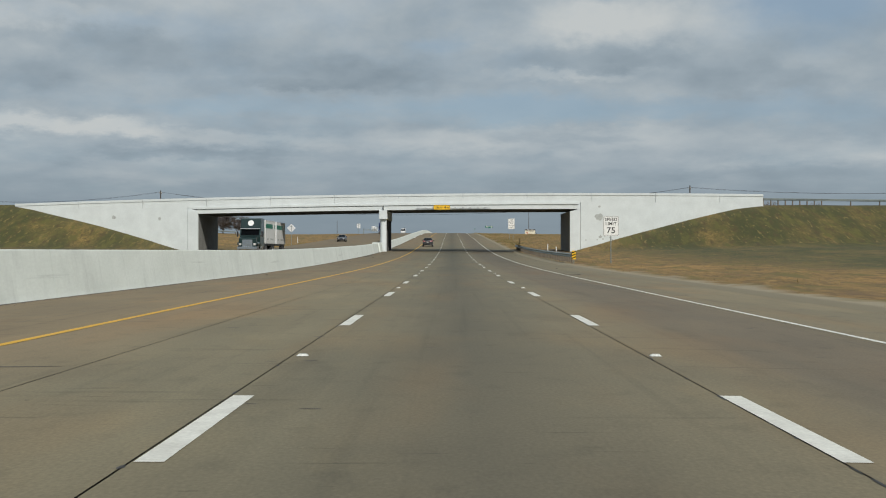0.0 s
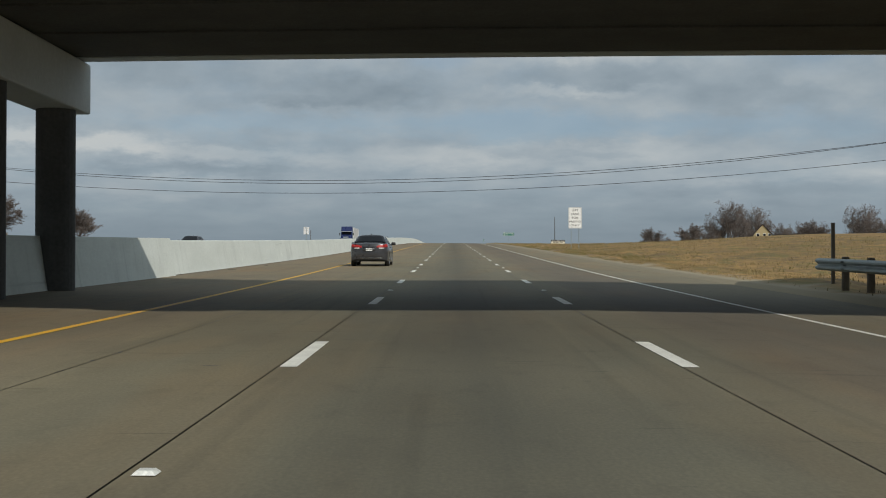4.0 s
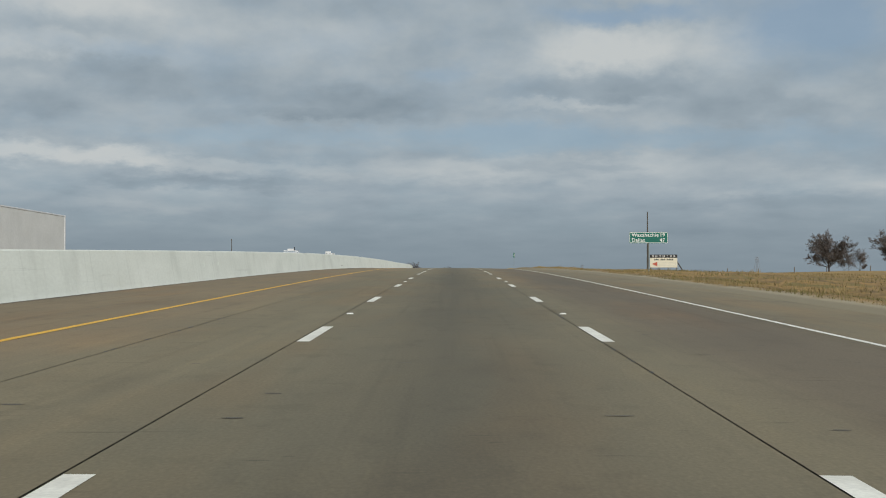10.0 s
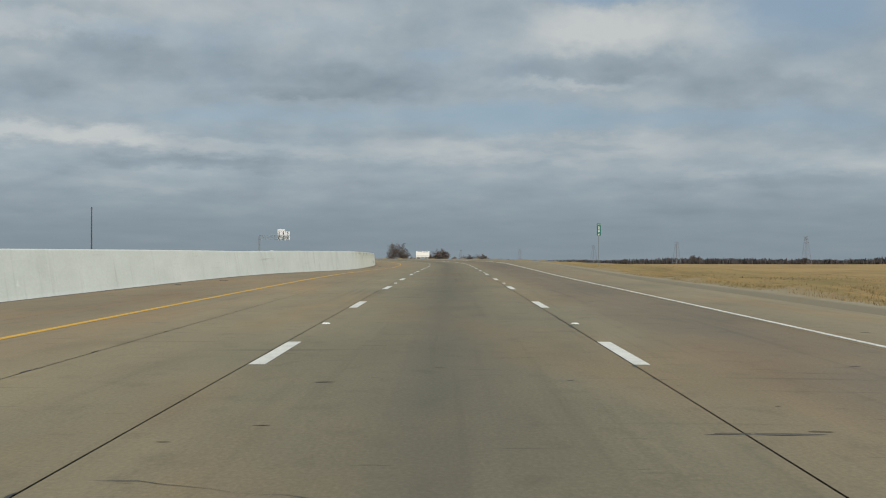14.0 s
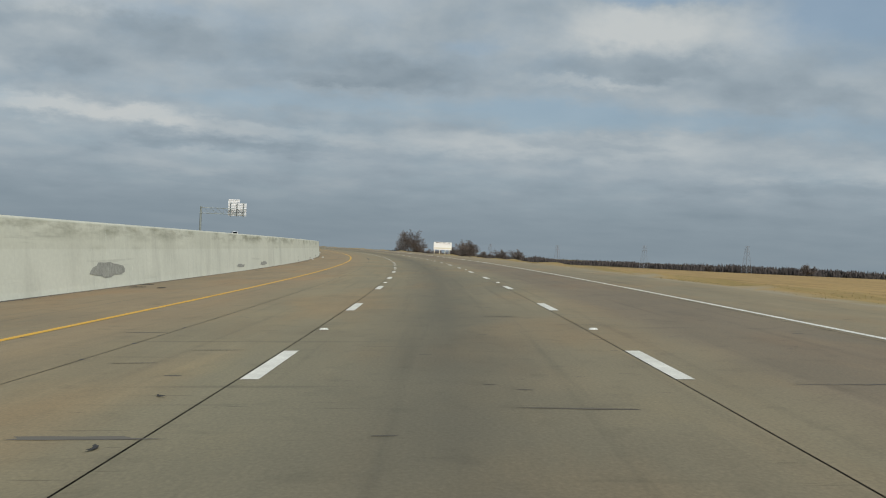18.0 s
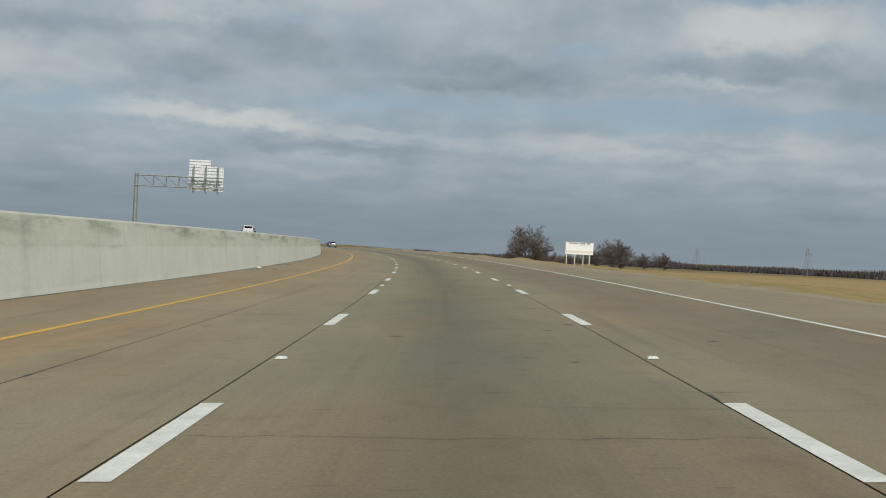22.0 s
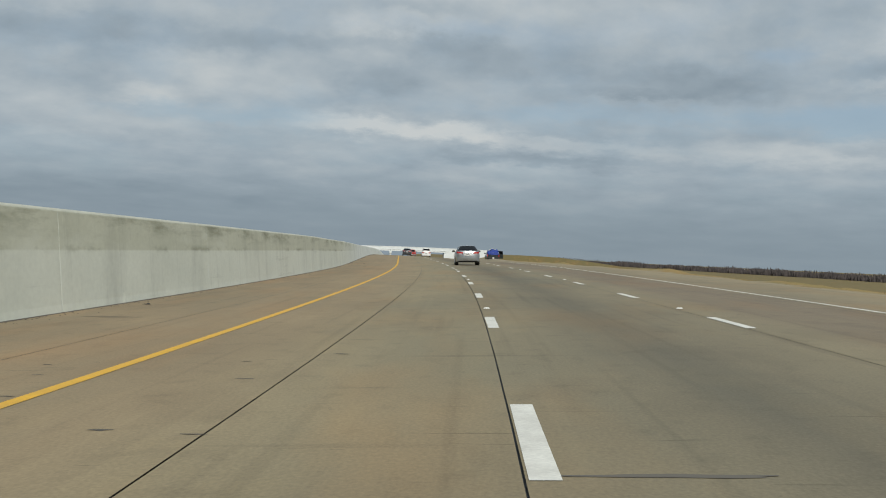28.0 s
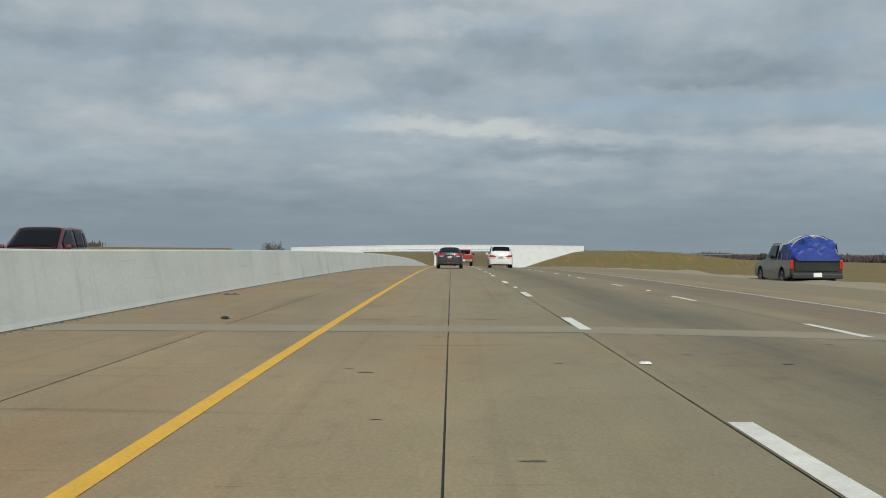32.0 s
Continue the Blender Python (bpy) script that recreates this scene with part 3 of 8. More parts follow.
def sweep(name, profile, s0, s1, ds, mat, parent=None, label="", closed=False, height=None, lift=0.0):
    """A cross section of (u, h) points drawn along the road, with s and the girth as its UV."""
    n = max(1, int(math.ceil((s1 - s0) / ds)))
    ss = [s0 + (s1 - s0) * i / n for i in range(n + 1)]
    k = len(profile)
    verts, faces, uvs = [], [], []
    girth = [0.0]
    for i in range(1, k + 1):
        p, q = profile[i - 1], profile[i % k]
        girth.append(girth[-1] + math.hypot(p[0] - q[0], p[1] - q[1]))
    flat = len({p[1] for p in profile}) == 1
    for s in ss:
        f = height(s) if height else 1.0
        for u, h in profile:
            verts.append(at(s, u, lift + h * f))
    for i in range(n):
        for j in range(k if closed else k - 1):
            j2 = (j + 1) % k
            faces.append((i * k + j, i * k + j2, (i + 1) * k + j2, (i + 1) * k + j))
            ga, gb = (profile[j][0], profile[j2][0]) if flat else (girth[j], girth[j + 1])
            uvs += [(ss[i], ga), (ss[i], gb), (ss[i + 1], gb), (ss[i + 1], ga)]
    if closed:
        faces.append(tuple(range(k - 1, -1, -1)))
        faces.append(tuple(n * k + j for j in range(k)))
        uvs += [(0, 0)] * (2 * k)
    me = bpy.data.meshes.new(name)
    me.from_pydata(verts, [], faces)
    lay = me.uv_layers.new(name="UVMap")
    lay.data.foreach_set("uv", np.array(uvs, dtype=np.float32).ravel())
    me.materials.append(mat)
    me.update()
    ob = new(name, me)
    if parent is not None:
        ob.parent = parent
    return tagged(ob, label)


# ---- ground ----
def smooth01(a, b, x):
    t = min(max((x - a) / (b - a), 0.0), 1.0)
    return t * t * (3 - 2 * t)


BRIDGE_S0, BRIDGE_S1 = 168.0, 182.5
OVER_S0, OVER_S1 = 1650.0, 1664.0


def ground_h(s, u):
    """Height of the grass over the pavement's level at station s."""
    zr = road_z(s)
    a = u - 8 if u > 0 else -28 - u
    h = -0.03 - 0.22 * smooth01(1.3, 4, a) * smooth01(165, 230, s) + 0.15 * smooth01(6, 12, a)
    near_z = np.interp(s, [-400, 60, 150, 220, 300, 350, 420, 480, 560, 620, 800, 900, 1080, 1140, 1200, 1280, 1360, 1450, 1700, 6000], [0.0, 0.5, 1.8, 3.9, 5.7, 6.0, 6.7, 7.3, 7.9, 8.1, 8.3, 8.2, 8.2, 7.8, 7.3, 7.2, 7.6, 7.6, 4.6, 4.0])
    far_z = np.interp(s, [-400, 60, 150, 220, 300, 420, 640, 760, 900, 1100, 1180, 1300, 1700, 6000], [0.5, 1.5, 3.6, 5.4, 7.0, 7.7, 9.1, 8.6, 8.0, 7.8, 7.0, 6.8, 5.0, 6.0]) if u > 0 else near_z
    w = smooth01(3, 34, a)
    w2 = smooth01(38, 75, a)
    h = h * (1 - w) + (near_z * (1 - w2) + far_z * w2 - zr) * w
    for s0, s1, ul, ur in ((BRIDGE_S0, BRIDGE_S1, -35.0, 16.0), (OVER_S0, OVER_S1, -58.0, 16.0)):
        top = 6.2 if s0 == BRIDGE_S0 else 7.5
        if u > 0:
            along = min(max((u - ur) / 22.5, 0.0), 1.0) ** 0.85
        else:
            along = min(max((ul - u) / 22.0, 0.0), 1.0) ** 0.85
        gap = max(s0 - s, s - s1, 0.0)
        if s0 == OVER_S0 and u > 0:
            along *= 1 - smooth01(60, 150, u)
        mound = top * along - gap / 4.0
        if mound > h:
            h = mound
        else:
            h = h + max(0.0, 1.2 - (h - mound)) ** 2 * 0.2 * (along > 0)
    return h


GROUND = {}


def build_ground():
    near = list(np.arange(-380, 20, 8.0)) + list(np.arange(20, 1300, 3.0))
    far_s = list(np.arange(1300, 1800, 12.0)) + [1830, 1900, 2000, 2150, 2400, 2700, 3100, 3600, 4200, 4900]
    ss = near + far_s
    us = [-3600, -2400, -1500, -900, -550, -350, -220, -140, -100, -80, -70] + list(np.arange(-64, -29, 3.0)) + [-28.4, -27.7, -10, 0, 7.9, 8.25, 8.6, 9.0, 9.5, 10, 10.6, 11.3, 12, 13, 14, 15] + list(np.arange(16, 60, 3.0)) + [64, 70, 80, 95, 120, 160, 220, 300, 420, 600, 900, 1400, 2200, 3400]
    verts, faces = [], []
    side = radians(8.5)
    for s in ss:
        for u in us:
            c = min(max(u, -90.0), 90.0)
            p = at(s, c)
            z = p.z if -28 < u < 8.2 else p.z * 0 + road_z(s) + min(max(u, -28), 8.2) * math.tan(bank(s)) * (1 - smooth01(8, 40, abs(u)))
            h = -0.35 if -28 < u < 8.1 else ground_h(s, u)
            if not -28 < u < 8.1:
                h += 0.10 * noise.noise(Vector((s * 0.08, u * 0.15, 0.0))) * smooth01(8.1, 12, abs(u)) + (0.30 * max(noise.noise(Vector((s * 0.16, u * 0.45, 9.0))) + 0.12, 0.0) * smooth01(8.4, 9.8, u) * (1 - smooth01(14, 22, u)) if 8 < u < 22 else 0.0) + 0.5 * noise.noise(Vector((s * 0.012, u * 0.015, 4.0))) * smooth01(25, 90, abs(u))
            verts.append((p.x + (u - c) * math.cos(side), p.y + (u - c) * math.sin(side), z + h))
    k = len(us)
    GROUND.update(s=np.array(ss), u=np.array(us), p=np.array(verts).reshape(len(ss), k, 3))
    for i in range(len(ss) - 1):
        for j in range(k - 1):
            faces.append((i * k + j, i * k + j + 1, (i + 1) * k + j + 1, (i + 1) * k + j))
    me = bpy.data.meshes.new("ground")
    me.from_pydata(verts, [], faces)
    lay = me.uv_layers.new(name="UVMap")
    uv = []
    for i in range(len(ss) - 1):
        for j in range(k - 1):
            uv += [(ss[i], us[j]), (ss[i], us[j + 1]), (ss[i + 1], us[j + 1]), (ss[i + 1], us[j])]
    lay.data.foreach_set("uv", np.array(uv, dtype=np.float32).ravel())
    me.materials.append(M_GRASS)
    me.shade_smooth()
    tagged(new("ground", me), "dry brown winter grass on verges and fields", "ground", kind="structure")


build_ground()

# ---- road ----
ROAD_A, ROAD_B = -80.0, 2300.0
JOINTS = [-9.35, -6.9, -3.78, -1.93, 1.75, 5.02, 8.1]


def crack(road, rnd, s, u0, u1, thin=1.0):
    """A wandering crack across a slab, filled with dark sealant of uneven width."""
    n = max(6, int((u1 - u0) / 0.12))
    verts, drift, slope = [], 0.0, rnd.uniform(-0.06, 0.06)
    for i in range(n + 1):
        drift += rnd.uniform(-0.06, 0.06) + slope
        w = thin * rnd.uniform(0.004, 0.028) * (0.3 if i in (0, n) else 1)
        u = u0 + (u1 - u0) * i / n
        verts += [at(s + drift - w, u, 0.003), at(s + drift + w, u, 0.003)]
    me = bpy.data.meshes.new("crack_seal")
    me.from_pydata(verts, [], [(2 * i, 2 * i + 2, 2 * i + 3, 2 * i + 1) for i in range(n)])
    me.materials.append(M_SEAL)
    tagged(new("crack_seal", me), "thin dark sealed crack").parent = road


def build_road():
    road = tagged(new("road"), "three-lane concrete motorway carriageway with sealed joints", "road", kind="structure")
    sweep("joint_sealant", [(-9.5, -0.02), (-5.5, -0.02), (-1.83, -0.02), (1.8, -0.02), (8.1, -0.02)], ROAD_A, ROAD_B, 5, M_SEAL, road, "dark sealant in the joints")
    for a, b in zip(JOINTS, JOINTS[1:]):
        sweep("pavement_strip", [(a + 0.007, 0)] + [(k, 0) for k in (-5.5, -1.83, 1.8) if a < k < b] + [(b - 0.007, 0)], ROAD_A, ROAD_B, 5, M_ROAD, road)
    sweep("edge_line", [(-5.565, 0.004), (-5.435, 0.004)], ROAD_A, ROAD_B, 5, M_YELLOW, road, "yellow edge line")
    sweep("edge_line", [(5.15, 0.004), (5.255, 0.004)], ROAD_A, ROAD_B, 5, M_WHITE, road, "white edge line")
    for u in (-1.83, 1.83):
        for i in range(-6, 140):
            e = 9.66 + 12.192 * i
            e += float(np.interp(e, [1045, 1060, 1085, 1100, 1190, 1215], [0, 0.55, 0.55, 0, 0, -0.4]))
            sweep("lane_dash", [(u - 0.08, 0.004), (u + 0.08, 0.004)], e - 3.05, e, 3.05, M_WHITE, road)
    sweep("paint_mark", [(3.38, 0.004), (3.95, 0.004)], 928.86, 928.95, 0.09, M_WHITE, road, "stray white paint mark")
    sweep("paint_mark", [(3.88, 0.004), (4.20, 0.004)], 928.12, 928.28, 0.16, M_WHITE, road, "stray white paint mark")
    sweep("repair_patch", [(-1.93, 0.003), (1.70, 0.003)], 482.0, 486.6, 2.3, M_DARKPATCH, road, "dark asphalt patch across one lane")
    sweep("joint_band", [(-9.3, 0.003), (-1.95, 0.003), (1.78, 0.003), (8.0, 0.003)], 1237.0, 1238.4, 1.4, M_LIGHTBAND, road, "pale concrete band across the carriageway")
    verts = []
    for i in range(60):
        q = 799.0 + i * 0.5
        w = 0.015 + 0.10 * math.exp(-((q - 808) / 6.0) ** 2) * (0.7 + 0.6 * noise.noise(Vector((q * 0.8, 2.0, 1.0)))) + 0.02 * abs(noise.noise(Vector((q * 2.1, 5.0, 1.0))))
        verts += [at(q, -3.78 - w * 0.7, 0.003), at(q, -3.78 + w, 0.003)]
    me = bpy.data.meshes.new("joint_repair")
    me.from_pydata(verts, [], [(2 * i, 2 * i + 1, 2 * i + 3, 2 * i + 2) for i in range(59)])
    me.materials.append(M_SCRAPE)
    tagged(new("joint_repair", me), "dark ragged repair along a lane joint").parent = road
    rnd = random.Random(17)
    for s, u0, u1 in ((21.5, -1.2, 0.9), (140.2, -1.0, 1.4), (157.0, -1.5, 1.2), (342.0, -1.7, 1.6), (349.2, 0.2, 1.4), (728.0, 0.2, 1.7), (724.8, 2.0, 4.4), (731.5, 1.9, 4.6), (741.0, -1.6, 0.4), (956.0, 0.1, 1.3), (277.9, -4.6, 4.4), (277.1, -3.2, 3.0), (537.0, -1.7, 1.6), (837.1, -1.75, 1.7), (688.9, 2.6, 4.4)):
        crack(road, rnd, s, u0, u1, 0.2 if s in (277.1, 277.9, 537.0, 837.1) else 0.7)
    for s, u, ln, wd in ((109.1, 3.93, 0.5, 0.09), (111.2, 3.91, 0.55, 0.08), (113.5, 3.96, 0.4, 0.07), (115.8, 4.01, 0.35, 0.06), (118.1, 4.04, 0.3, 0.05), (106.8, 3.9, 0.5, 0.08), (686.0, -2.3, 0.10, 0.5), (946.5, 3.3, 0.12, 0.8), (953.0, 2.6, 0.2, 0.35), (1068.0, -1.2, 0.06, 0.6)):
        n = 14
        ring = []
        for i in range(n):
            a, r = 6.28319 * i / n, rnd.uniform(0.55, 1.1)
            ring.append(at(s + ln * r * math.cos(a), u + wd * r * math.sin(a), 0.003))
        me = bpy.data.meshes.new("scuff")
        me.from_pydata(ring, [], [tuple(range(n))])
        me.materials.append(M_DARKPATCH)
        tagged(new("scuff", me), "dark oily scuff on the lane").parent = road
    # short dark scrapes and flecks lying across the lanes
    rs = np.random.RandomState(31)
    verts, faces = [], []
    for _ in range(5200):
        s, u = rs.uniform(0, 1330), rs.uniform(-9.0, 7.6)
        big = rs.rand() < 0.16
        hu = rs.uniform(0.12, 0.55) if big else rs.uniform(0.025, 0.11)
        hs = hu * rs.uniform(0.05, 0.12) if big else hu * rs.uniform(0.2, 0.6)
        if noise.noise(Vector((s * 0.02, u * 0.3, 6.0))) < -0.12:
            continue
        k, n, lean = len(verts), 9, rs.uniform(-0.12, 0.12)
        for i in range(n):
            a, r = 6.28319 * i / n, rs.uniform(0.5, 1.15)
            verts.append(at(s + hs * r * math.sin(a) + lean * hu * math.cos(a), u + hu * r * math.cos(a), 0.0025))
        faces.append(tuple(range(k, k + n)))
    me = bpy.data.meshes.new("scrapes")
    me.from_pydata(verts, [], faces)
    me.materials.append(M_SCRAPE)
    tagged(new("scrapes", me), "short dark scrapes and flecks across the lanes", kind="stuff").parent = road
    # crumbled spots along the lane joints, filled and dark
    rs = np.random.RandomState(12)
    verts, faces = [], []
    for _ in range(2600):
        s, u = rs.uniform(0, 1330), (1.75, 1.75, -1.93, -3.78)[rs.randint(4)]
        if noise.noise(Vector((s * 0.05, u, 3.0))) < 0.05:
            continue
        k, n = len(verts), 7
        hs, hu = rs.uniform(0.02, 0.22), rs.uniform(0.008, 0.028)
        c = u + rs.uniform(-0.015, 0.015)
        for i in range(n):
            a, r = 6.28319 * i / n, rs.uniform(0.5, 1.1)
            verts.append(at(s + hs * r * math.cos(a), c + hu * r * math.sin(a), 0.003))
        faces.append(tuple(range(k, k + n)))
    me = bpy.data.meshes.new("joint_spalls")
    me.from_pydata(verts, [], faces)
    me.materials.append(M_SEAL)
    tagged(new("joint_spalls", me), "dark crumbled spots along the joints", kind="stuff").parent = road
    opp = tagged(new("opposite_road"), "oncoming concrete carriageway behind the median barrier", "road", kind="structure")
    sweep("pavement_strip", [(-27.9, -0.02), (-10.1, -0.02)], ROAD_A, ROAD_B, 6, M_ROAD, opp)


build_road()


def wall_height(s):
    return float(np.interp(s, [0, 590, 655, 760, 900, 1000, 1130, 1160, 1185, 1210, 1240, 6000], [1.13, 1.13, 1.80, 1.86, 1.90, 1.88, 1.85, 1.70, 1.44, 1.20, 1.04, 1.04]))


SPALLS = [(714.6, 0.29, 2.0, 0.13), (670.0, 0.90, 1.0, 0.06), (742.0, 0.15, 1.6, 0.05), (752.7, 0.15, 2.0, 0.07), (487.3, 0.24, 0.45, 0.03), (488.2, 0.22, 0.7, 0.02), (781.6, 0.22, 0.5, 0.02), (802.0, 0.08, 2.4, 0.03), (819.6, 0.12, 1.4, 0.07), (782.0, 0.07, 0.8, 0.025), (676.5, 0.72, 0.10, 0.16), (972.4, 0.17, 0.6, 0.10), (371.0, 0.62, 0.25, 0.02), (125.8, 0.40, 0.7, 0.02), (125.2, 0.33, 0.25, 0.05), (160.5, 0.75, 0.4, 0.12)]
CRACK_S = 688.2


def wall_pt(s, f, out=0.0):
    """A place on the barrier's near face, f from its foot to its top."""
    return at(s, -9.385 - 0.165 * max(f * 1.13 - 0.09, 0.0) / 1.01 + out, f * wall_height(s))


def wall_spot(parent, name, label, mat, s, f, half_s, half_f, seed, n=18):
    """A chipped or stained spot on the barrier's face, ragged at its edge."""
    rnd = random.Random(seed)
    ring = []
    for i in range(n):
        a = 6.28319 * i / n
        r = rnd.uniform(0.65, 1.1)
        ring.append(wall_pt(s + half_s * r * math.cos(a), min(max(f + half_f * r * math.sin(a), 0.01), 0.965), 0.010))
    me = bpy.data.meshes.new(name)
    me.from_pydata([wall_pt(s, f, 0.014)] + ring, [], [(0, 1 + i, 1 + (i + 1) % n) for i in range(n)])
    me.materials.append(mat)
    ob = new(name, me)
    ob.parent = parent
    return tagged(ob, label)


def build_barrier():
    b = tagged(new("median_barrier"), "long cast concrete median barrier with stained faces and open joints", "barrier", kind="structure")
    s = ROAD_A
    prof = [(-9.36, 0.0), (-9.385, 0.09), (-9.55, 1.10), (-9.57, 1.13), (-9.83, 1.13), (-9.85, 1.10), (-10.05, 0.0)]
    while s < ROAD_B:
        e = min(s + 13.7, ROAD_B)
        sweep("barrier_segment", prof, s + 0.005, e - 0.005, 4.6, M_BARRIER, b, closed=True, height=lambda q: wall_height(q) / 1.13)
        s = e
    for a, z in ((163.0, 172.0), (172.0, 184.0), (184.0, 194.5)):
        sweep("pier_guard", [(-9.18, 0.0), (-9.20, 0.1), (-9.38, 1.20), (-10.3, 1.20), (-10.5, 0.0)], a, z - 0.02, 3, M_BARRIER, b, "thicker guard block round the bridge pier", closed=True)
    for i, (s, f, hs, hf) in enumerate(SPALLS):
        wall_spot(b, "spall", "chipped dark spot on the concrete", M_STAIN, s, f, hs, hf, i)
    # a dark crack that runs down from the top and turns along
    pts = [(0, 0.96), (0.10, 0.86), (0.05, 0.74), (0.15, 0.62), (0.50, 0.56), (0.85, 0.52)]
    verts = []
    for ds, f in pts:
        w = 0.03 if f > 0.7 else 0.02
        verts += [wall_pt(CRACK_S + ds - w, f, 0.011), wall_pt(CRACK_S + ds + w, f + 0.008, 0.011)]
    me = bpy.data.meshes.new("crack")
    me.from_pydata(verts, [], [(2 * i, 2 * i + 1, 2 * i + 3, 2 * i + 2) for i in range(len(pts) - 1)])
    me.materials.append(M_SEAL)
    ob = new("crack", me)
    ob.parent = b
    tagged(ob, "dark crack running down the wall")


build_barrier()


# ---- more materials ----
M_SIGN_W = material("white_sign_sheet", (0.80, 0.80, 0.78), (0.74, 0.74, 0.72), 0.5, scale=2, fine=20, contrast=0.04)
M_SIGN_Y = material("yellow_sign_sheet", (0.85, 0.50, 0.02), (0.78, 0.45, 0.02), 0.5, scale=2, fine=20, contrast=0.04)
M_SIGN_G = material("green_sign_sheet", (0.003, 0.135, 0.10), (0.003, 0.115, 0.085), 0.45, scale=2, fine=20, contrast=0.04)
M_BLACK = material("black_paint", (0.02, 0.02, 0.02), (0.012, 0.012, 0.012), 0.5, scale=3, fine=20)
M_RED = material("red_paint", (0.52, 0.11, 0.06), (0.42, 0.08, 0.045), 0.5, scale=3, fine=20)
M_CREAM = material("cream_board", (0.72, 0.68, 0.55), (0.62, 0.58, 0.46), 0.7, scale=1.5, fine=15, contrast=0.08)
M_ALU = material("bare_aluminium", (0.80, 0.81, 0.82), (0.72, 0.73, 0.74), 0.45, metal=0.3, scale=1.5, fine=20)
M_GALV_G = material("weathered_galvanised", (0.30, 0.34, 0.33), (0.22, 0.25, 0.25), 0.5, metal=0.5, scale=2, fine=25)
# pylon colour carries the distance haze, a bluish grey close to the sky
M_PYLON = material("dull_lattice_steel", (0.235, 0.25, 0.275), (0.19, 0.205, 0.225), 0.7, scale=1, fine=8)
# bridge concrete darkened in its colour to paint the shade under the deck
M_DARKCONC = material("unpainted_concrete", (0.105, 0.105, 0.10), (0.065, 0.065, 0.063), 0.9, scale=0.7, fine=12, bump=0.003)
M_PATCH = material("grey_repair_mortar", (0.46, 0.48, 0.46), (0.34, 0.35, 0.34), 0.9, scale=3, fine=20)
M_RUBBER = material("rubber", (0.025, 0.025, 0.025), (0.015, 0.015, 0.015), 0.8, scale=5, fine=40)
M_CABLE = material("cable", (0.03, 0.03, 0.032), rough=0.6)
M_POLE = material("creosoted_pole", (0.105, 0.094, 0.082), (0.06, 0.054, 0.047), 0.9, scale=2, fine=30, stretch=(1, 1, 0.1))
M_MARKER = material("ceramic_marker", (0.75, 0.75, 0.70), (0.55, 0.55, 0.50), 0.35, scale=8, fine=60)


def lettering(name, body, size, mat, parent, m, align="CENTER", label="", squeeze=1.0):
    """Raised letters in Blender's own font, as a mesh; they face -y of m."""
    cu = bpy.data.curves.new(name, "FONT")
    cu.body, cu.size, cu.align_x, cu.align_y, cu.extrude = body, size, align, "CENTER", 0.003
    cu.offset = size * 0.012
    cu.space_character = 1.08
    tmp = bpy.data.objects.new("tmp", cu)
    scene.collection.objects.link(tmp)
    dg = bpy.context.evaluated_depsgraph_get()
    me = bpy.data.meshes.new_from_object(tmp.evaluated_get(dg))
    bpy.data.objects.remove(tmp)
    me.name = name
    me.materials.clear()
    me.materials.append(mat)
    me.transform(Matrix.Rotation(radians(90), 4, "X") @ Matrix.Diagonal((squeeze, 1, 1, 1)))
    ob = new(name, me)
    ob.parent = parent
    ob.matrix_basis = m
    return tagged(ob, label)


def plate(w, h, t=0.012, r=0.06, n=4):
    """A thin sign blank with rounded corners, standing in the xz plane."""
    bm = bmesh.new()
    pts = []
    for cx, cz, a0 in ((w / 2 - r, h / 2 - r, 0), (-w / 2 + r, h / 2 - r, 90), (-w / 2 + r, -h / 2 + r, 180), (w / 2 - r, -h / 2 + r, 270)):
        for i in range(n + 1):
            a = radians(a0 + 90 * i / n)
            pts.append((cx + r * math.cos(a), cz + r * math.sin(a)))
    lo = [bm.verts.new((x, -t / 2, z)) for x, z in pts]
    hi = [bm.verts.new((x, t / 2, z)) for x, z in pts]
    bm.faces.new(lo)
    bm.faces.new(hi[::-1])
    for i in range(len(pts)):
        j = (i + 1) % len(pts)
        bm.faces.new((lo[i], hi[i], hi[j], lo[j]))
    return bm


def ring_plate(w, h, band, t=0.004):
    """A thin rectangular border line."""
    bm = bmesh.new()
    for cx, cz, sx, sz in ((0, h / 2 - band / 2, w, band), (0, -h / 2 + band / 2, w, band), (-w / 2 + band / 2, 0, band, h - 2 * band), (w / 2 - band / 2, 0, band, h - 2 * band)):
        box(bm, (cx, 0, cz), (sx, t, sz))
    return bm


# ---- bridges ----
def arch(x):
    return -0.00026 * (x - 3.5) ** 2 + 0.20 + 0.0065 * x


def beam(x0, x1, y0, y1, z0, z1, n=0):
    """A long bar across the road that follows the deck's slight hump."""
    bm = bmesh.new()
    n = n or max(1, int(abs(x1 - x0) / 4))
    rows = []
    for i in range(n + 1):
        x = x0 + (x1 - x0) * i / n
        d = arch(x)
        rows.append([bm.verts.new(p) for p in ((x, y0, z0 + d), (x, y1, z0 + d), (x, y1, z1 + d), (x, y0, z1 + d))])
    for a, b in zip(rows, rows[1:]):
        for j in range(4):
            bm.faces.new((a[j], a[(j + 1) % 4], b[(j + 1) % 4], b[j]))
    bm.faces.new(rows[0])
    bm.faces.new(rows[-1][::-1])
    return bm


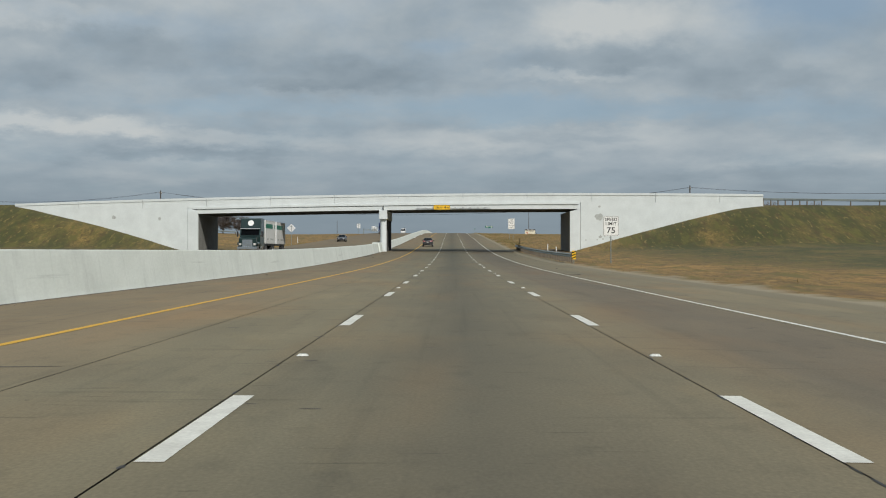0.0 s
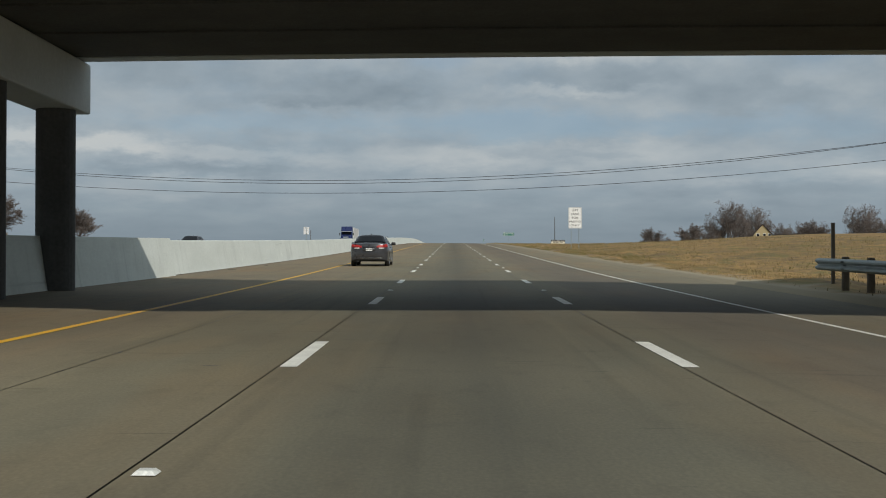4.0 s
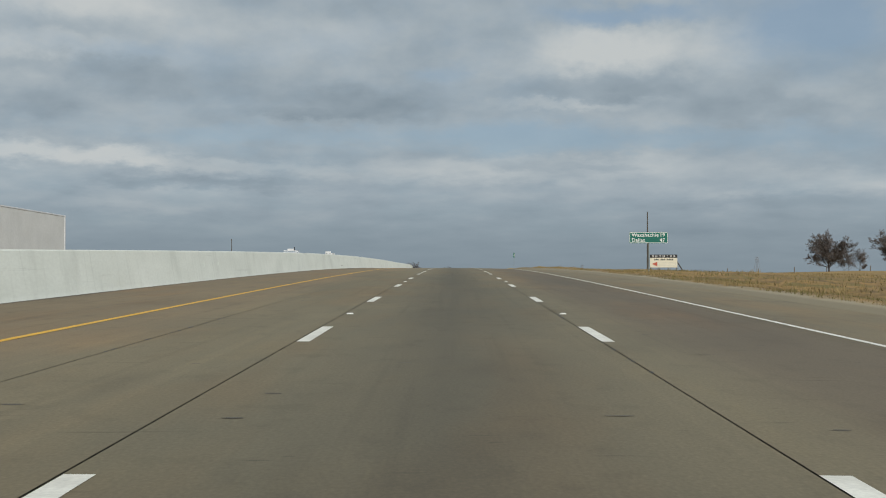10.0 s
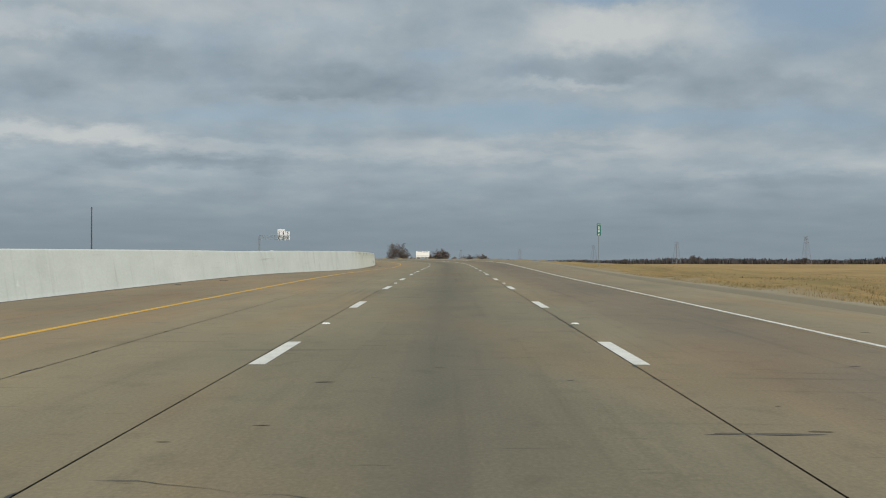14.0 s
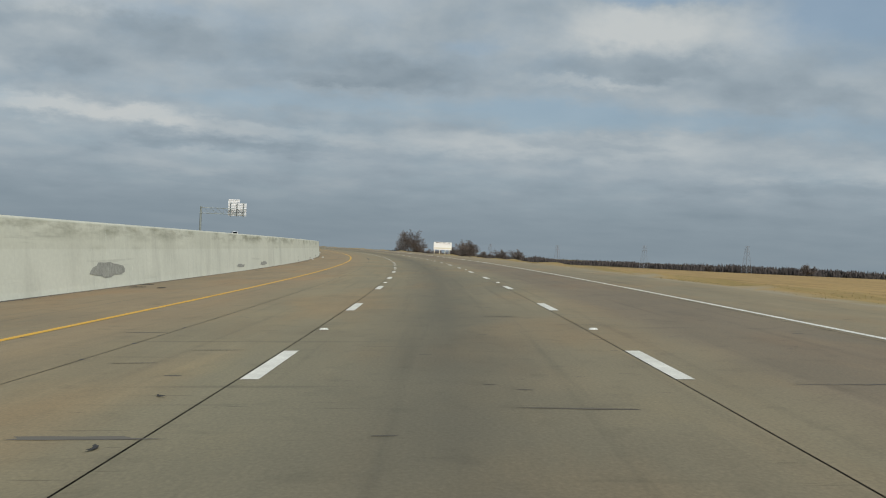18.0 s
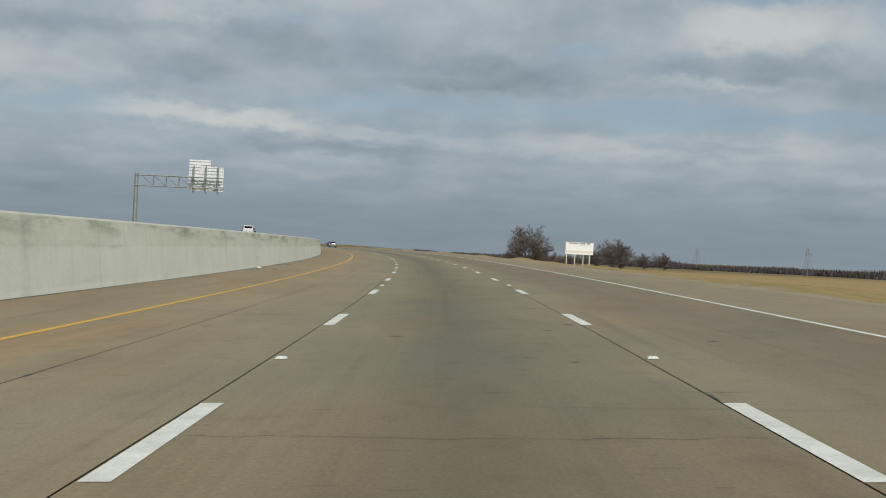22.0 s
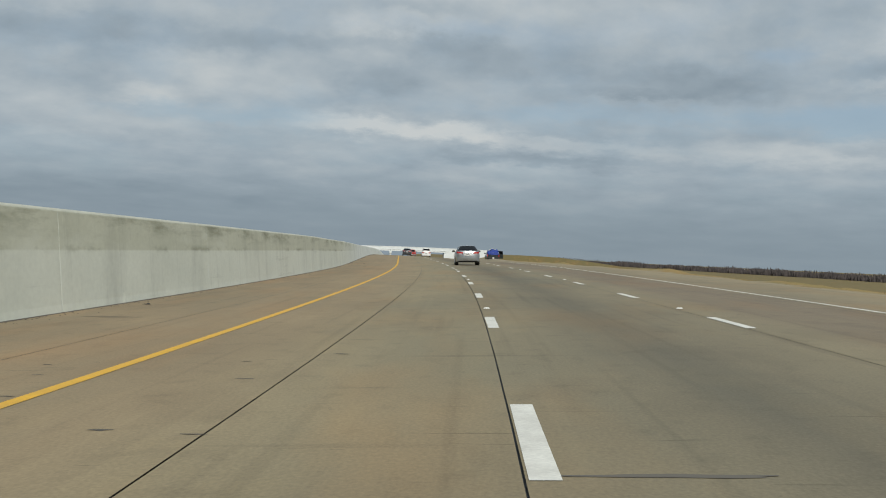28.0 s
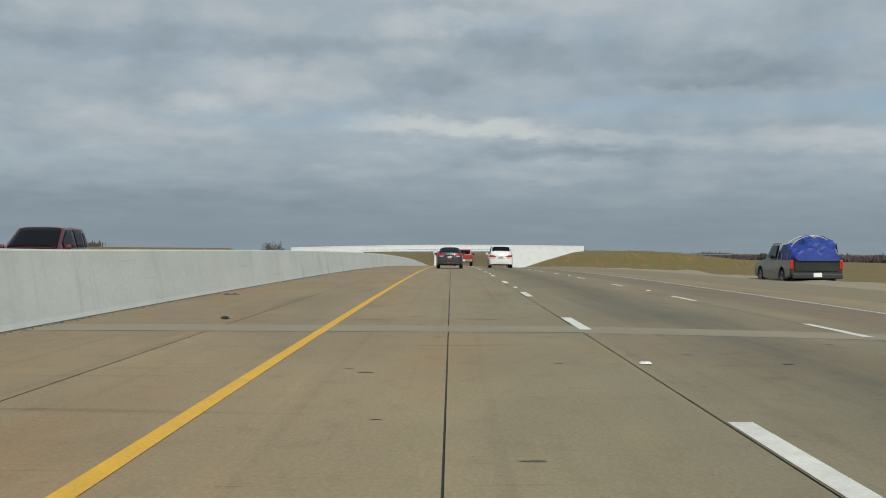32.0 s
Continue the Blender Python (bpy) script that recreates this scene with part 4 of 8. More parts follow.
def build_bridge(s0, s1, near, label):
    b = thing("bridge", stand(s0, 0, 0 if near else 1.3, tilt=False), label, "bridge")
    w = s1 - s0
    bottom = 5.42
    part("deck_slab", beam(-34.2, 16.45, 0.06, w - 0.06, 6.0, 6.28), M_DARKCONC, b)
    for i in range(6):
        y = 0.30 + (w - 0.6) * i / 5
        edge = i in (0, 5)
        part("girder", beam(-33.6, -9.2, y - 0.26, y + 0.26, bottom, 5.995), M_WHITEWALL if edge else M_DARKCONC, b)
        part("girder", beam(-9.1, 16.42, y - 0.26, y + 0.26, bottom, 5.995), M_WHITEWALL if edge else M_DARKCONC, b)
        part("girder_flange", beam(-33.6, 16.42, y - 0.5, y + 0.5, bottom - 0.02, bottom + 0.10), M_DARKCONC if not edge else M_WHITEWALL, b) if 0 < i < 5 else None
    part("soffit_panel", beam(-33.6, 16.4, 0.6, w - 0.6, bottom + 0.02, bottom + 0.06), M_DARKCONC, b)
    for y0, y1, out in ((-0.02, 0.30, -1), (w - 0.30, w + 0.02, 1)):
        part("deck_edge", beam(-34.2, 16.45, y0 - (0.10 if out < 0 else 0), y1 + (0.10 if out > 0 else 0), 6.02, 6.30), M_WHITEWALL, b)
        x = -57.5
        while x < 40.5:
            e = min(x + 8.4, 40.6)
            part("parapet_panel", beam(x + 0.02, e - 0.02, y0 + 0.05, y1, 6.30, 7.20), M_WHITEWALL, b)
            part("parapet_cap", beam(x + 0.015, e - 0.015, y0 - 0.03, y1 + 0.03, 7.20, 7.50), M_WHITEWALL, b)
            x = e
    # abutments and wing walls
    for side, x0, x1 in ((1, 15.3, 40.6), (-1, -33.4, -57.5)):
        bm = bmesh.new()
        box(bm, (x0 + side * 0.6, w / 2, 2.45 if near else 1.7), (1.2, w - 0.5, 5.9 if near else 7.4), 0.03)
        part("abutment", bm, M_CONC, b)
        bm = bmesh.new()
        box(bm, (x0 + side * 0.70, 0.24, 2.60 if near else 1.9), (1.36, 0.5, 5.6 if near else 7.0), 0.02)
        part("corner_column", bm, M_WHITEWALL, b)
        for yy in (0.034, w - 0.414):
            bm = bmesh.new()
            n = 10
            a0 = x0 + side * 1.42
            top, bot = [], []
            for yk in (yy, yy + 0.38):
                top.append([bm.verts.new((a0 + (x1 - a0) * i / n, yk, 6.297 + arch(a0 + (x1 - a0) * i / n))) for i in range(n + 1)])
                bot.append([bm.verts.new((a0 + (x1 - a0) * i / n, yk, -1.0 if near else -2.5)) for i in range(n + 1)])
            for k in (0, 1):
                for i in range(n):
                    bm.faces.new((bot[k][i], bot[k][i + 1], top[k][i + 1], top[k][i]))
            for i in range(n):
                bm.faces.new((top[0][i], top[0][i + 1], top[1][i + 1], top[1][i]))
            for i in (0, n):
                bm.faces.new((bot[0][i], top[0][i], top[1][i], bot[1][i]))
            part("wing_wall", bm, M_WHITEWALL, b)
    # pier
    bm = bmesh.new()
    box(bm, (-9.15, w / 2, 4.93), (1.05, w + 0.5, 1.14), 0.04)
    part("pier_cap", bm, M_WHITEWALL, b)
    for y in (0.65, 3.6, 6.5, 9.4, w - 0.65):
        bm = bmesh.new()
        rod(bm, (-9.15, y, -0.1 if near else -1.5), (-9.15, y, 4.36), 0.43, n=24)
        # front column in the lit white, those under the deck in the shaded tone
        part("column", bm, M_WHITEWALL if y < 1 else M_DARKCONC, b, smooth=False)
    for x in (-9.15,):
        bm = bmesh.new()
        box(bm, (x, -0.05, 5.80), (0.14, 0.10, 0.30))
        part("girder_gap", bm, M_BLACK, b)
    # clearance sign
    sw, sh = 2.15, 0.62
    m = pose(-1.45, -0.22, bottom + 0.46)
    board = part("clearance_sign", plate(sw, sh, 0.02, 0.08), M_SIGN_Y, b, "yellow clearance sign with black figures", m)
    if near:
        part("border", ring_plate(sw - 0.08, sh - 0.08, 0.025), M_BLACK, board, m=pose(0, -0.013, 0))
        for txt, size, x, z in (("16", 0.46, -0.64, 0), ("FT", 0.30, -0.13, -0.045), ("4", 0.46, 0.42, 0), ("IN", 0.30, 0.76, -0.045)):
            lettering("figure", txt, size, M_BLACK, board, pose(x, -0.012, z - 0.01))
        bm = bmesh.new()
        box(bm, (0, 0, 0), (0.06, 0.08, 0.05))
        part("light_strip", beam(-4.8, 4.9, -0.16, -0.10, bottom + 0.10, bottom + 0.17), M_STEEL, b, "grey cable tray on the girder face")
        for i in range(10):
            bm = bmesh.new()
            box(bm, (0, 0, 0), (0.22, 0.12, 0.07), 0.01)
            part("bracket", bm, M_STEEL, b, m=pose(-4.6 + i * 0.98, -0.14, bottom + 0.22 + arch(-4 + i)))
        # grey repair patches on the wing wall
        rnd = random.Random(5)
        for cx, cz, r, n in ((19.1, 4.60, 0.46, 11), (19.3, 2.05, 0.20, 8), (19.6, 1.75, 0.14, 8), (19.9, 2.15, 0.17, 7), (20.2, 2.35, 0.13, 7), (20.5, 1.95, 0.10, 6), (18.9, 1.65, 0.10, 6), (19.2, 6.0, 0.16, 7), (20.9, 1.6, 0.12, 6), (17.4, 1.6, 0.10, 6), (-38.5, 4.4, 0.22, 7), (-44.5, 4.6, 0.26, 7)):
            bm = bmesh.new()
            pts = [(cx + r * (0.6 + 0.8 * rnd.random()) * math.cos(6.283 * i / n), cz + r * (0.5 + 0.8 * rnd.random()) * math.sin(6.283 * i / n)) for i in range(n)]
            f = bm.faces.new([bm.verts.new((x, 0.028, z)) for x, z in pts])
            g = bmesh.ops.extrude_face_region(bm, geom=[f])
            bmesh.ops.translate(bm, vec=(0, 0.006, 0), verts=[v for v in g["geom"] if isinstance(v, bmesh.types.BMVert)])
            part("repair_patch", bm, M_PATCH, b, "bare grey mortar patch")
    return b


build_bridge(BRIDGE_S0, BRIDGE_S1, True, "white painted concrete road bridge with a yellow clearance sign")
build_bridge(OVER_S0, OVER_S1, False, "white concrete road bridge further along the motorway")


# ---- guard rails ----
def w_beam(s0, s1, u, name, parent, h=0.72, ds=3.81, flare=None):
    prof = [(0.0, -0.155), (-0.02, -0.15), (-0.08, -0.105), (-0.08, -0.065), (-0.01, -0.015), (-0.01, 0.015), (-0.08, 0.065), (-0.08, 0.105), (-0.02, 0.15), (0.0, 0.155)]
    back = [(x + 0.012, z) for x, z in prof[::-1]]
    return sweep(name, [(u + x, h + z) for x, z in prof + back], s0, s1, ds, M_GALV_G, parent, "galvanised corrugated steel rail", closed=True)


def build_guardrail(s0, s1, u):
    g = thing("guardrail", Matrix(), "galvanised steel guardrail on round timber posts beside the shoulder", "guardrail")
    s = s0
    while s < s1 - 0.1:
        e = min(s + 7.62, s1)
        w_beam(s, e + 0.25, u, "rail", g)
        s = e
    bm = bmesh.new()
    rod(bm, (0, 0, -0.6), (0, 0, 0.93), 0.095, 0.09, n=12)
    bmesh.ops.bevel(bm, geom=[e for e in bm.edges if all(v.co.z > 0.9 for v in e.verts)], offset=0.02, segments=1, affect="EDGES")
    first = part("post", bm, M_WOOD, g, "weathered round timber post", stand(s0 + 0.5, u + 0.115))
    bm = bmesh.new()
    box(bm, (0, 0, 0), (0.05, 0.10, 0.30), 0.01)
    blk = part("block", bm, M_WOOD, g, m=stand(s0 + 0.5, u + 0.015, 0.72))
    s = s0 + 0.5 + 1.905
    while s < s1:
        for src, du, h in ((first, 0.115, 0.0), (blk, 0.035, 0.72)):
            o = src.copy()
            scene.collection.objects.link(o)
            o.matrix_basis = stand(s, u + du, h) @ pose(0, 0, 0, 0, 0, (s * 37) % 40)
        s += 1.905
    return g


build_guardrail(100.5, 186.5, 9.15)


def top_rail(sc, x0, x1, base_s, name_label):
    """The rail on the embankment that carries on from the bridge's parapet."""
    g = thing("guardrail", stand(base_s, 0, 0, tilt=False), name_label, "guardrail")
    sx = 1 if x1 > x0 else -1
    n = int(abs(x1 - x0) / 3.0)
    bm = bmesh.new()
    prof = [(-0.155, 0.0), (-0.10, -0.08), (-0.06, -0.08), (0.0, -0.01), (0.06, -0.08), (0.10, -0.08), (0.155, 0.0)]
    rows = []
    for i in range(n + 1):
        x = x0 + (x1 - x0) * i / n
        z = 6.85 + arch(x0) - 0.012 * abs(x - x0)
        rows.append([bm.verts.new((x, 0.2 + y, z + dz)) for dz, y in prof])
    for a, b in zip(rows, rows[1:]):
        for j in range(len(prof) - 1):
            bm.faces.new((a[j], a[j + 1], b[j + 1], b[j]))
    part("rail", bm, M_GALV_G, g)
    x = x0
    k = 0
    while abs(x - x0) < abs(x1 - x0):
        bm = bmesh.new()
        z = 6.85 + arch(x0) - 0.012 * abs(x - x0)
        rod(bm, (x, 0.34, z - 1.2), (x, 0.34, z + 0.17), 0.09, n=8)
        part("post", bm, M_WOOD, g)
        k += 1
        x += sx * (0.95 if k < 9 else 3.8)


top_rail(0, 40.7, 78.0, BRIDGE_S0, "galvanised guardrail on the grassy bridge embankment")
top_rail(0, -57.6, -74.0, BRIDGE_S0, "short galvanised guardrail at the bridge wall's end")
top_rail(0, 40.7, 90.0, OVER_S0, "galvanised guardrail on the far bridge's embankment")


# ---- road furniture ----
def build_markers():
    """Raised white buttons on the lane lines, two to a row of dashes."""
    bm = bmesh.new()
    bmesh.ops.create_cone(bm, cap_ends=True, segments=4, radius1=0.085, radius2=0.055, depth=0.02, matrix=pose(0, 0, 0.012, 0, 0, 45))
    sq = part("road_stud", bm, M_MARKER, None, "", stand(13.3, -1.81, 0.004))
    tagged(sq, "white square raised road stud on the lane line", "road stud", "road studs")
    for u in (-1.83, 1.83):
        for i in range(-2, 58):
            s = 13.3 + 24.384 * i
            if i == 0 and u < 0:
                continue
            copy_thing(sq, stand(s, u + 0.02, 0.004) @ pose(0, 0, 0, 0, 0, (i * 17) % 9 - 4))


build_markers()


def ground_at(s, u):
    p = at(s, u)
    z = road_z(s) + min(max(u, -28), 8.2) * math.tan(bank(s)) * (1 - smooth01(8, 40, abs(u)))
    h = ground_h(s, u)
    h += 0.10 * noise.noise(Vector((s * 0.08, u * 0.15, 0.0))) * smooth01(8.1, 12, abs(u)) + 0.5 * noise.noise(Vector((s * 0.012, u * 0.015, 4.0))) * smooth01(25, 90, abs(u))
    return z + h


def ground_pose(s, u, turn=0.0):
    m = stand(s, u, 0, turn, tilt=False)
    m.translation.z = ground_at(s, u)
    return m


def sign_post(parent, x, z0, z1, r=0.038, mat=None, y=0.06):
    bm = bmesh.new()
    rod(bm, (x, y, z0), (x, y, z1), r, n=8)
    return part("post", bm, mat or M_GALV_G, parent)


def build_speed_sign():
    s, u = 100.0, 12.2
    g = thing("speed_limit_sign", ground_pose(s, u, 0), "white speed limit sign on one slim steel post in grass", "road sign")
    z = at(s, u, 3.02).z - ground_at(s, u)
    p = part("panel", plate(1.22, 1.52), M_SIGN_W, g, "white panel with black letters", pose(0, 0, z))
    part("border", ring_plate(1.16, 1.46, 0.025), M_BLACK, p, m=pose(0, -0.009, 0))
    for txt, size, dz in (("SPEED", 0.34, 0.50), ("LIMIT", 0.34, 0.17), ("75", 0.66, -0.36)):
        lettering("lettering", txt, size, M_BLACK, p, pose(0, -0.008, dz))
    sign_post(g, 0, -0.3, z + 0.7)


def build_lane_sign():
    s, u = 303.0, 14.0
    g = thing("lane_use_sign", ground_pose(s, u), "tall white lane use sign with five lines of black letters", "road sign")
    z = at(s, u, 3.62).z - ground_at(s, u)
    p = part("panel", plate(1.52, 2.45), M_SIGN_W, g, "white panel with black letters", pose(0, 0, z))
    part("border", ring_plate(1.44, 2.37, 0.03), M_BLACK, p, m=pose(0, -0.009, 0))
    for i, txt in enumerate(("LEFT", "LANE", "FOR", "PASSING", "ONLY")):
        lettering("lettering", txt, 0.36 if txt != "PASSING" else 0.33, M_BLACK, p, pose(0, -0.008, 0.88 - 0.44 * i))
    for x in (-0.45, 0.45):
        sign_post(g, x, -0.3, z + 1.1)


def build_distance_sign():
    s, u = 472.5, 13.75
    g = thing("distance_sign", ground_pose(s, u), "green distance sign with white town names on one post", "road sign")
    z = at(s, u, 2.35).z - ground_at(s, u)
    z0 = at(s, u, 1.98 + 0.42).z - ground_at(s, u)
    p = part("panel", plate(2.75, 0.80), M_SIGN_G, g, "green panel with white letters", pose(0, 0, z0))
    part("border", ring_plate(2.70, 0.75, 0.03), M_SIGN_W, p, m=pose(0, -0.009, 0))
    for txt, x, zz, al in (("Waxahachie", -1.20, 0.18, "LEFT"), ("19", 1.16, 0.18, "RIGHT"), ("Dallas", -1.20, -0.18, "LEFT"), ("47", 1.16, -0.18, "RIGHT")):
        lettering("lettering", txt, 0.36, M_SIGN_W, p, pose(x, -0.008, zz), al)
    sign_post(g, 0.02, -0.3, z0 + 0.1, 0.035)


def build_mile_marker():
    s, u = 629.0, 11.45
    g = thing("mile_marker", ground_pose(s, u), "narrow green mile marker on a thin post in the verge", "road sign")
    z = at(s, u, 2.72).z - ground_at(s, u)
    p = part("panel", plate(0.30, 0.92, 0.01, 0.03), M_SIGN_G, g, "green panel with white figures", pose(0, 0, z))
    for i, txt in enumerate("382"):
        lettering("figure", txt, 0.27, M_SIGN_W, p, pose(0, -0.007, 0.13 - 0.235 * i))
    lettering("lettering", "MILE", 0.10, M_SIGN_W, p, pose(0, -0.007, 0.37))
    sign_post(g, 0, -0.3, z + 0.3, 0.022)


def build_sign_backs():
    # a diamond warning sign and a square one, seen from behind, beside the oncoming lanes
    s, u = 230.0, -28.9
    g = thing("diamond_sign", ground_pose(s, u), "bare metal back of a diamond sign beyond the oncoming lanes", "road sign")
    z = at(s, u, 2.95).z - ground_at(s, u)
    part("panel", plate(1.12, 1.12, 0.01, 0.08), M_ALU, g, m=pose(0, 0, z) @ pose(0, 0, 0, 0, 45, 0))
    sign_post(g, 0, -0.3, z + 0.5, 0.04, y=-0.05)
    bm = bmesh.new()
    box(bm, (0, -0.03, 0.32), (0.5, 0.03, 0.05))
    part("bracket", bm, M_GALV_G, g, m=pose(0, 0, z))
    s, u = 416.0, -30.2
    g = thing("road_sign", ground_pose(s, u), "bare metal back of a rectangular sign on one post", "road sign")
    z = at(s, u, 2.6).z - ground_at(s, u)
    part("panel", plate(1.15, 1.5, 0.01, 0.06), M_ALU, g, m=pose(0, 0, z))
    sign_post(g, 0, -0.3, z + 0.6, 0.05, y=-0.06)
    bm = bmesh.new()
    box(bm, (0, -0.04, 0.58), (0.85, 0.04, 0.07))
    part("bracket", bm, M_GALV_G, g, m=pose(0, 0, z))
    s, u = 735.0, -30.0
    g = thing("road_sign", ground_pose(s, u), "bare metal back of a wide sign beyond the oncoming lanes", "road sign")
    z = at(s, u, 2.3).z - ground_at(s, u)
    part("panel", plate(1.5, 0.9, 0.01, 0.06), M_ALU, g, m=pose(0, 0, z))
    for x in (-0.5, 0.5):
        sign_post(g, x, -0.3, z + 0.4, 0.04, y=-0.06)


def build_delineators():
    bm = bmesh.new()
    box(bm, (0, 0, 0.5), (0.10, 0.03, 1.25), 0.008)
    first = thing("delineator_post", ground_pose(141.0, 11.3), "slim white plastic delineator post in grass", "marker post", "delineator posts")
    part("post", bm, M_SIGN_W, first)
    bm = bmesh.new()
    box(bm, (0, -0.018, 0.98), (0.075, 0.006, 0.16))
    part("reflector", bm, M_ALU, first, "silver reflector")
    for s, u in ((170.5, 12.6), (200, -31.5), (227, -31.0), (212, -44.0), (252, -30.4)):
        copy_thing(first, ground_pose(s, u))
    # striped object marker at the guardrail's end
    g = thing("object_marker", ground_pose(99.9, 9.3), "yellow marker panel with black slanted stripes at guardrail end", "marker post")
    p = part("panel", plate(0.30, 0.68, 0.012, 0.02), M_SIGN_Y, g, m=pose(0, -0.05, 0.66))
    for i in range(3):
        bm = bmesh.new()
        vs = [bm.verts.new(c) for c in ((-0.15, -0.008, 0.12 - i * 0.21), (0.15, -0.008, 0.24 - i * 0.21), (0.15, -0.008, 0.33 - i * 0.21), (-0.15, -0.008, 0.21 - i * 0.21))]
        bm.faces.new(vs)
        bmesh.ops.solidify(bm, geom=list(bm.faces), thickness=0.003)
        part("stripe", bm, M_BLACK, p)
    sign_post(g, 0, -0.3, 1.0, 0.03, y=-0.02)
    # a bare stake behind the guardrail's far end
    g = thing("wooden_stake", ground_pose(187.3, 9.7), "thin weathered wooden stake behind the guardrail end", "stake")
    bm = bmesh.new()
    box(bm, (0, 0, 0.75), (0.09, 0.09, 1.9), 0.01)
    part("stake", bm, M_WOOD, g)


def build_billboard():
    s, u0, u1 = 1102.3, 45.9, 52.1
    g = thing("billboard", ground_pose(s, (u0 + u1) / 2), "pale worn roadside billboard on four timber legs", "billboard")
    g0 = ground_at(s, (u0 + u1) / 2)
    zb, zt = at(s, u0, 0.72).z - g0, at(s, u0, 3.33).z - g0
    w = u1 - u0
    bm = bmesh.new()
    box(bm, (0, 0, (zb + zt) / 2), (w, 0.10, zt - zb), 0.02)
    face = part("face", bm, M_SIGN_W, g, "blank white board")
    bm = bmesh.new()
    box(bm, (0, -0.055, zb + 0.55), (w * 0.97, 0.012, 0.42))
    part("band", bm, M_CREAM, g, "faded cream band")
    rnd = random.Random(3)
    for x in np.linspace(-w * 0.36, w * 0.36, 12):
        if rnd.random() < 0.85:
            bm = bmesh.new()
            box(bm, (x, -0.058, zt - 0.22), (0.26, 0.012, 0.28 + 0.06 * rnd.random()))
            part("letter_bar", bm, M_BLACK, g)
    bm = bmesh.new()
    box(bm, (w * 0.23, -0.058, zt - 0.62), (w * 0.42, 0.012, 0.07))
    part("letter_bar", bm, M_PATCH, g)
    for x in (-w * 0.45, -w * 0.15, w * 0.15, w * 0.38):
        bm = bmesh.new()
        box(bm, (x, 0.12, (zt - 0.4 - 0.4) / 2), (0.17, 0.14, zt - 0.4 + 0.4), 0.01)
        part("leg", bm, M_CREAM, g, "pale timber leg")
    bm = bmesh.new()
    box(bm, (-0.1, 0.10, 0.5), (w * 0.83, 0.06, 0.14))
    part("cross_rail", bm, M_CREAM, g)


def build_skydive_sign():
    s, u0, u1 = 612.0, 35.05, 39.95
    uc, w = (u0 + u1) / 2, u1 - u0
    g = thing("roadside_sign", ground_pose(s, uc), "white board sign with black header and red arrow on posts", "sign")
    g0 = ground_at(s, uc)
    zb, zt = at(s, uc, 0.36).z - g0, at(s, uc, 2.68).z - g0
    bm = bmesh.new()
    box(bm, (0, 0, (zb + zt) / 2), (w, 0.08, zt - zb), 0.01)
    part("board", bm, M_CREAM, g, "cream painted board")
    bm = bmesh.new()
    box(bm, (0, -0.045, zt - 0.29), (w, 0.02, 0.58))
    head = part("header", bm, M_BLACK, g, "black header strip with white letters")
    for i, ch in enumerate("SKYDIVE"):
        lettering("letter", ch, 0.56, M_SIGN_W, head, pose((i - 3) * 0.64, -0.058, zt - 0.30), squeeze=1.18)
    for i in range(12):
        if i in (3, 7):
            continue
        bm = bmesh.new()
        box(bm, (-1.6 + i * 0.29, -0.045, zt - 0.90), (0.20, 0.01, 0.30))
        part("letter_bar", bm, M_BLACK, g)
    bm = bmesh.new()
    z = zb + 0.62
    tri = [[bm.verts.new((x, y, z + dz)) for x, dz in ((-2.1, 0), (-1.15, 0.42), (-1.15, -0.42))] for y in (-0.045, -0.07)]
    bm.faces.new(tri[0])
    bm.faces.new(tri[1][::-1])
    for i in range(3):
        bm.faces.new((tri[0][i], tri[1][i], tri[1][(i + 1) % 3], tri[0][(i + 1) % 3]))
    part("arrow_head", bm, M_RED, g, "faded red arrow head")
    part("arrow_shaft", ring_plate(3.2, 0.46, 0.05), M_PATCH, g, m=pose(0.48, -0.045, z))
    for x in (-w / 2 + 0.08, -w / 6, w / 6, w / 2 - 0.08):
        bm = bmesh.new()
        box(bm, (x, 0.10, zt / 2 - 0.2), (0.16, 0.12, zt + 0.4), 0.01)
        part("leg", bm, M_POLE, g, "dark timber leg")
    bm = bmesh.new()
    rod(bm, (w / 2, 0.2, zt * 0.65), (w / 2 + 1.9, 2.2, -0.1), 0.10, n=8)
    part("brace", bm, M_POLE, g)


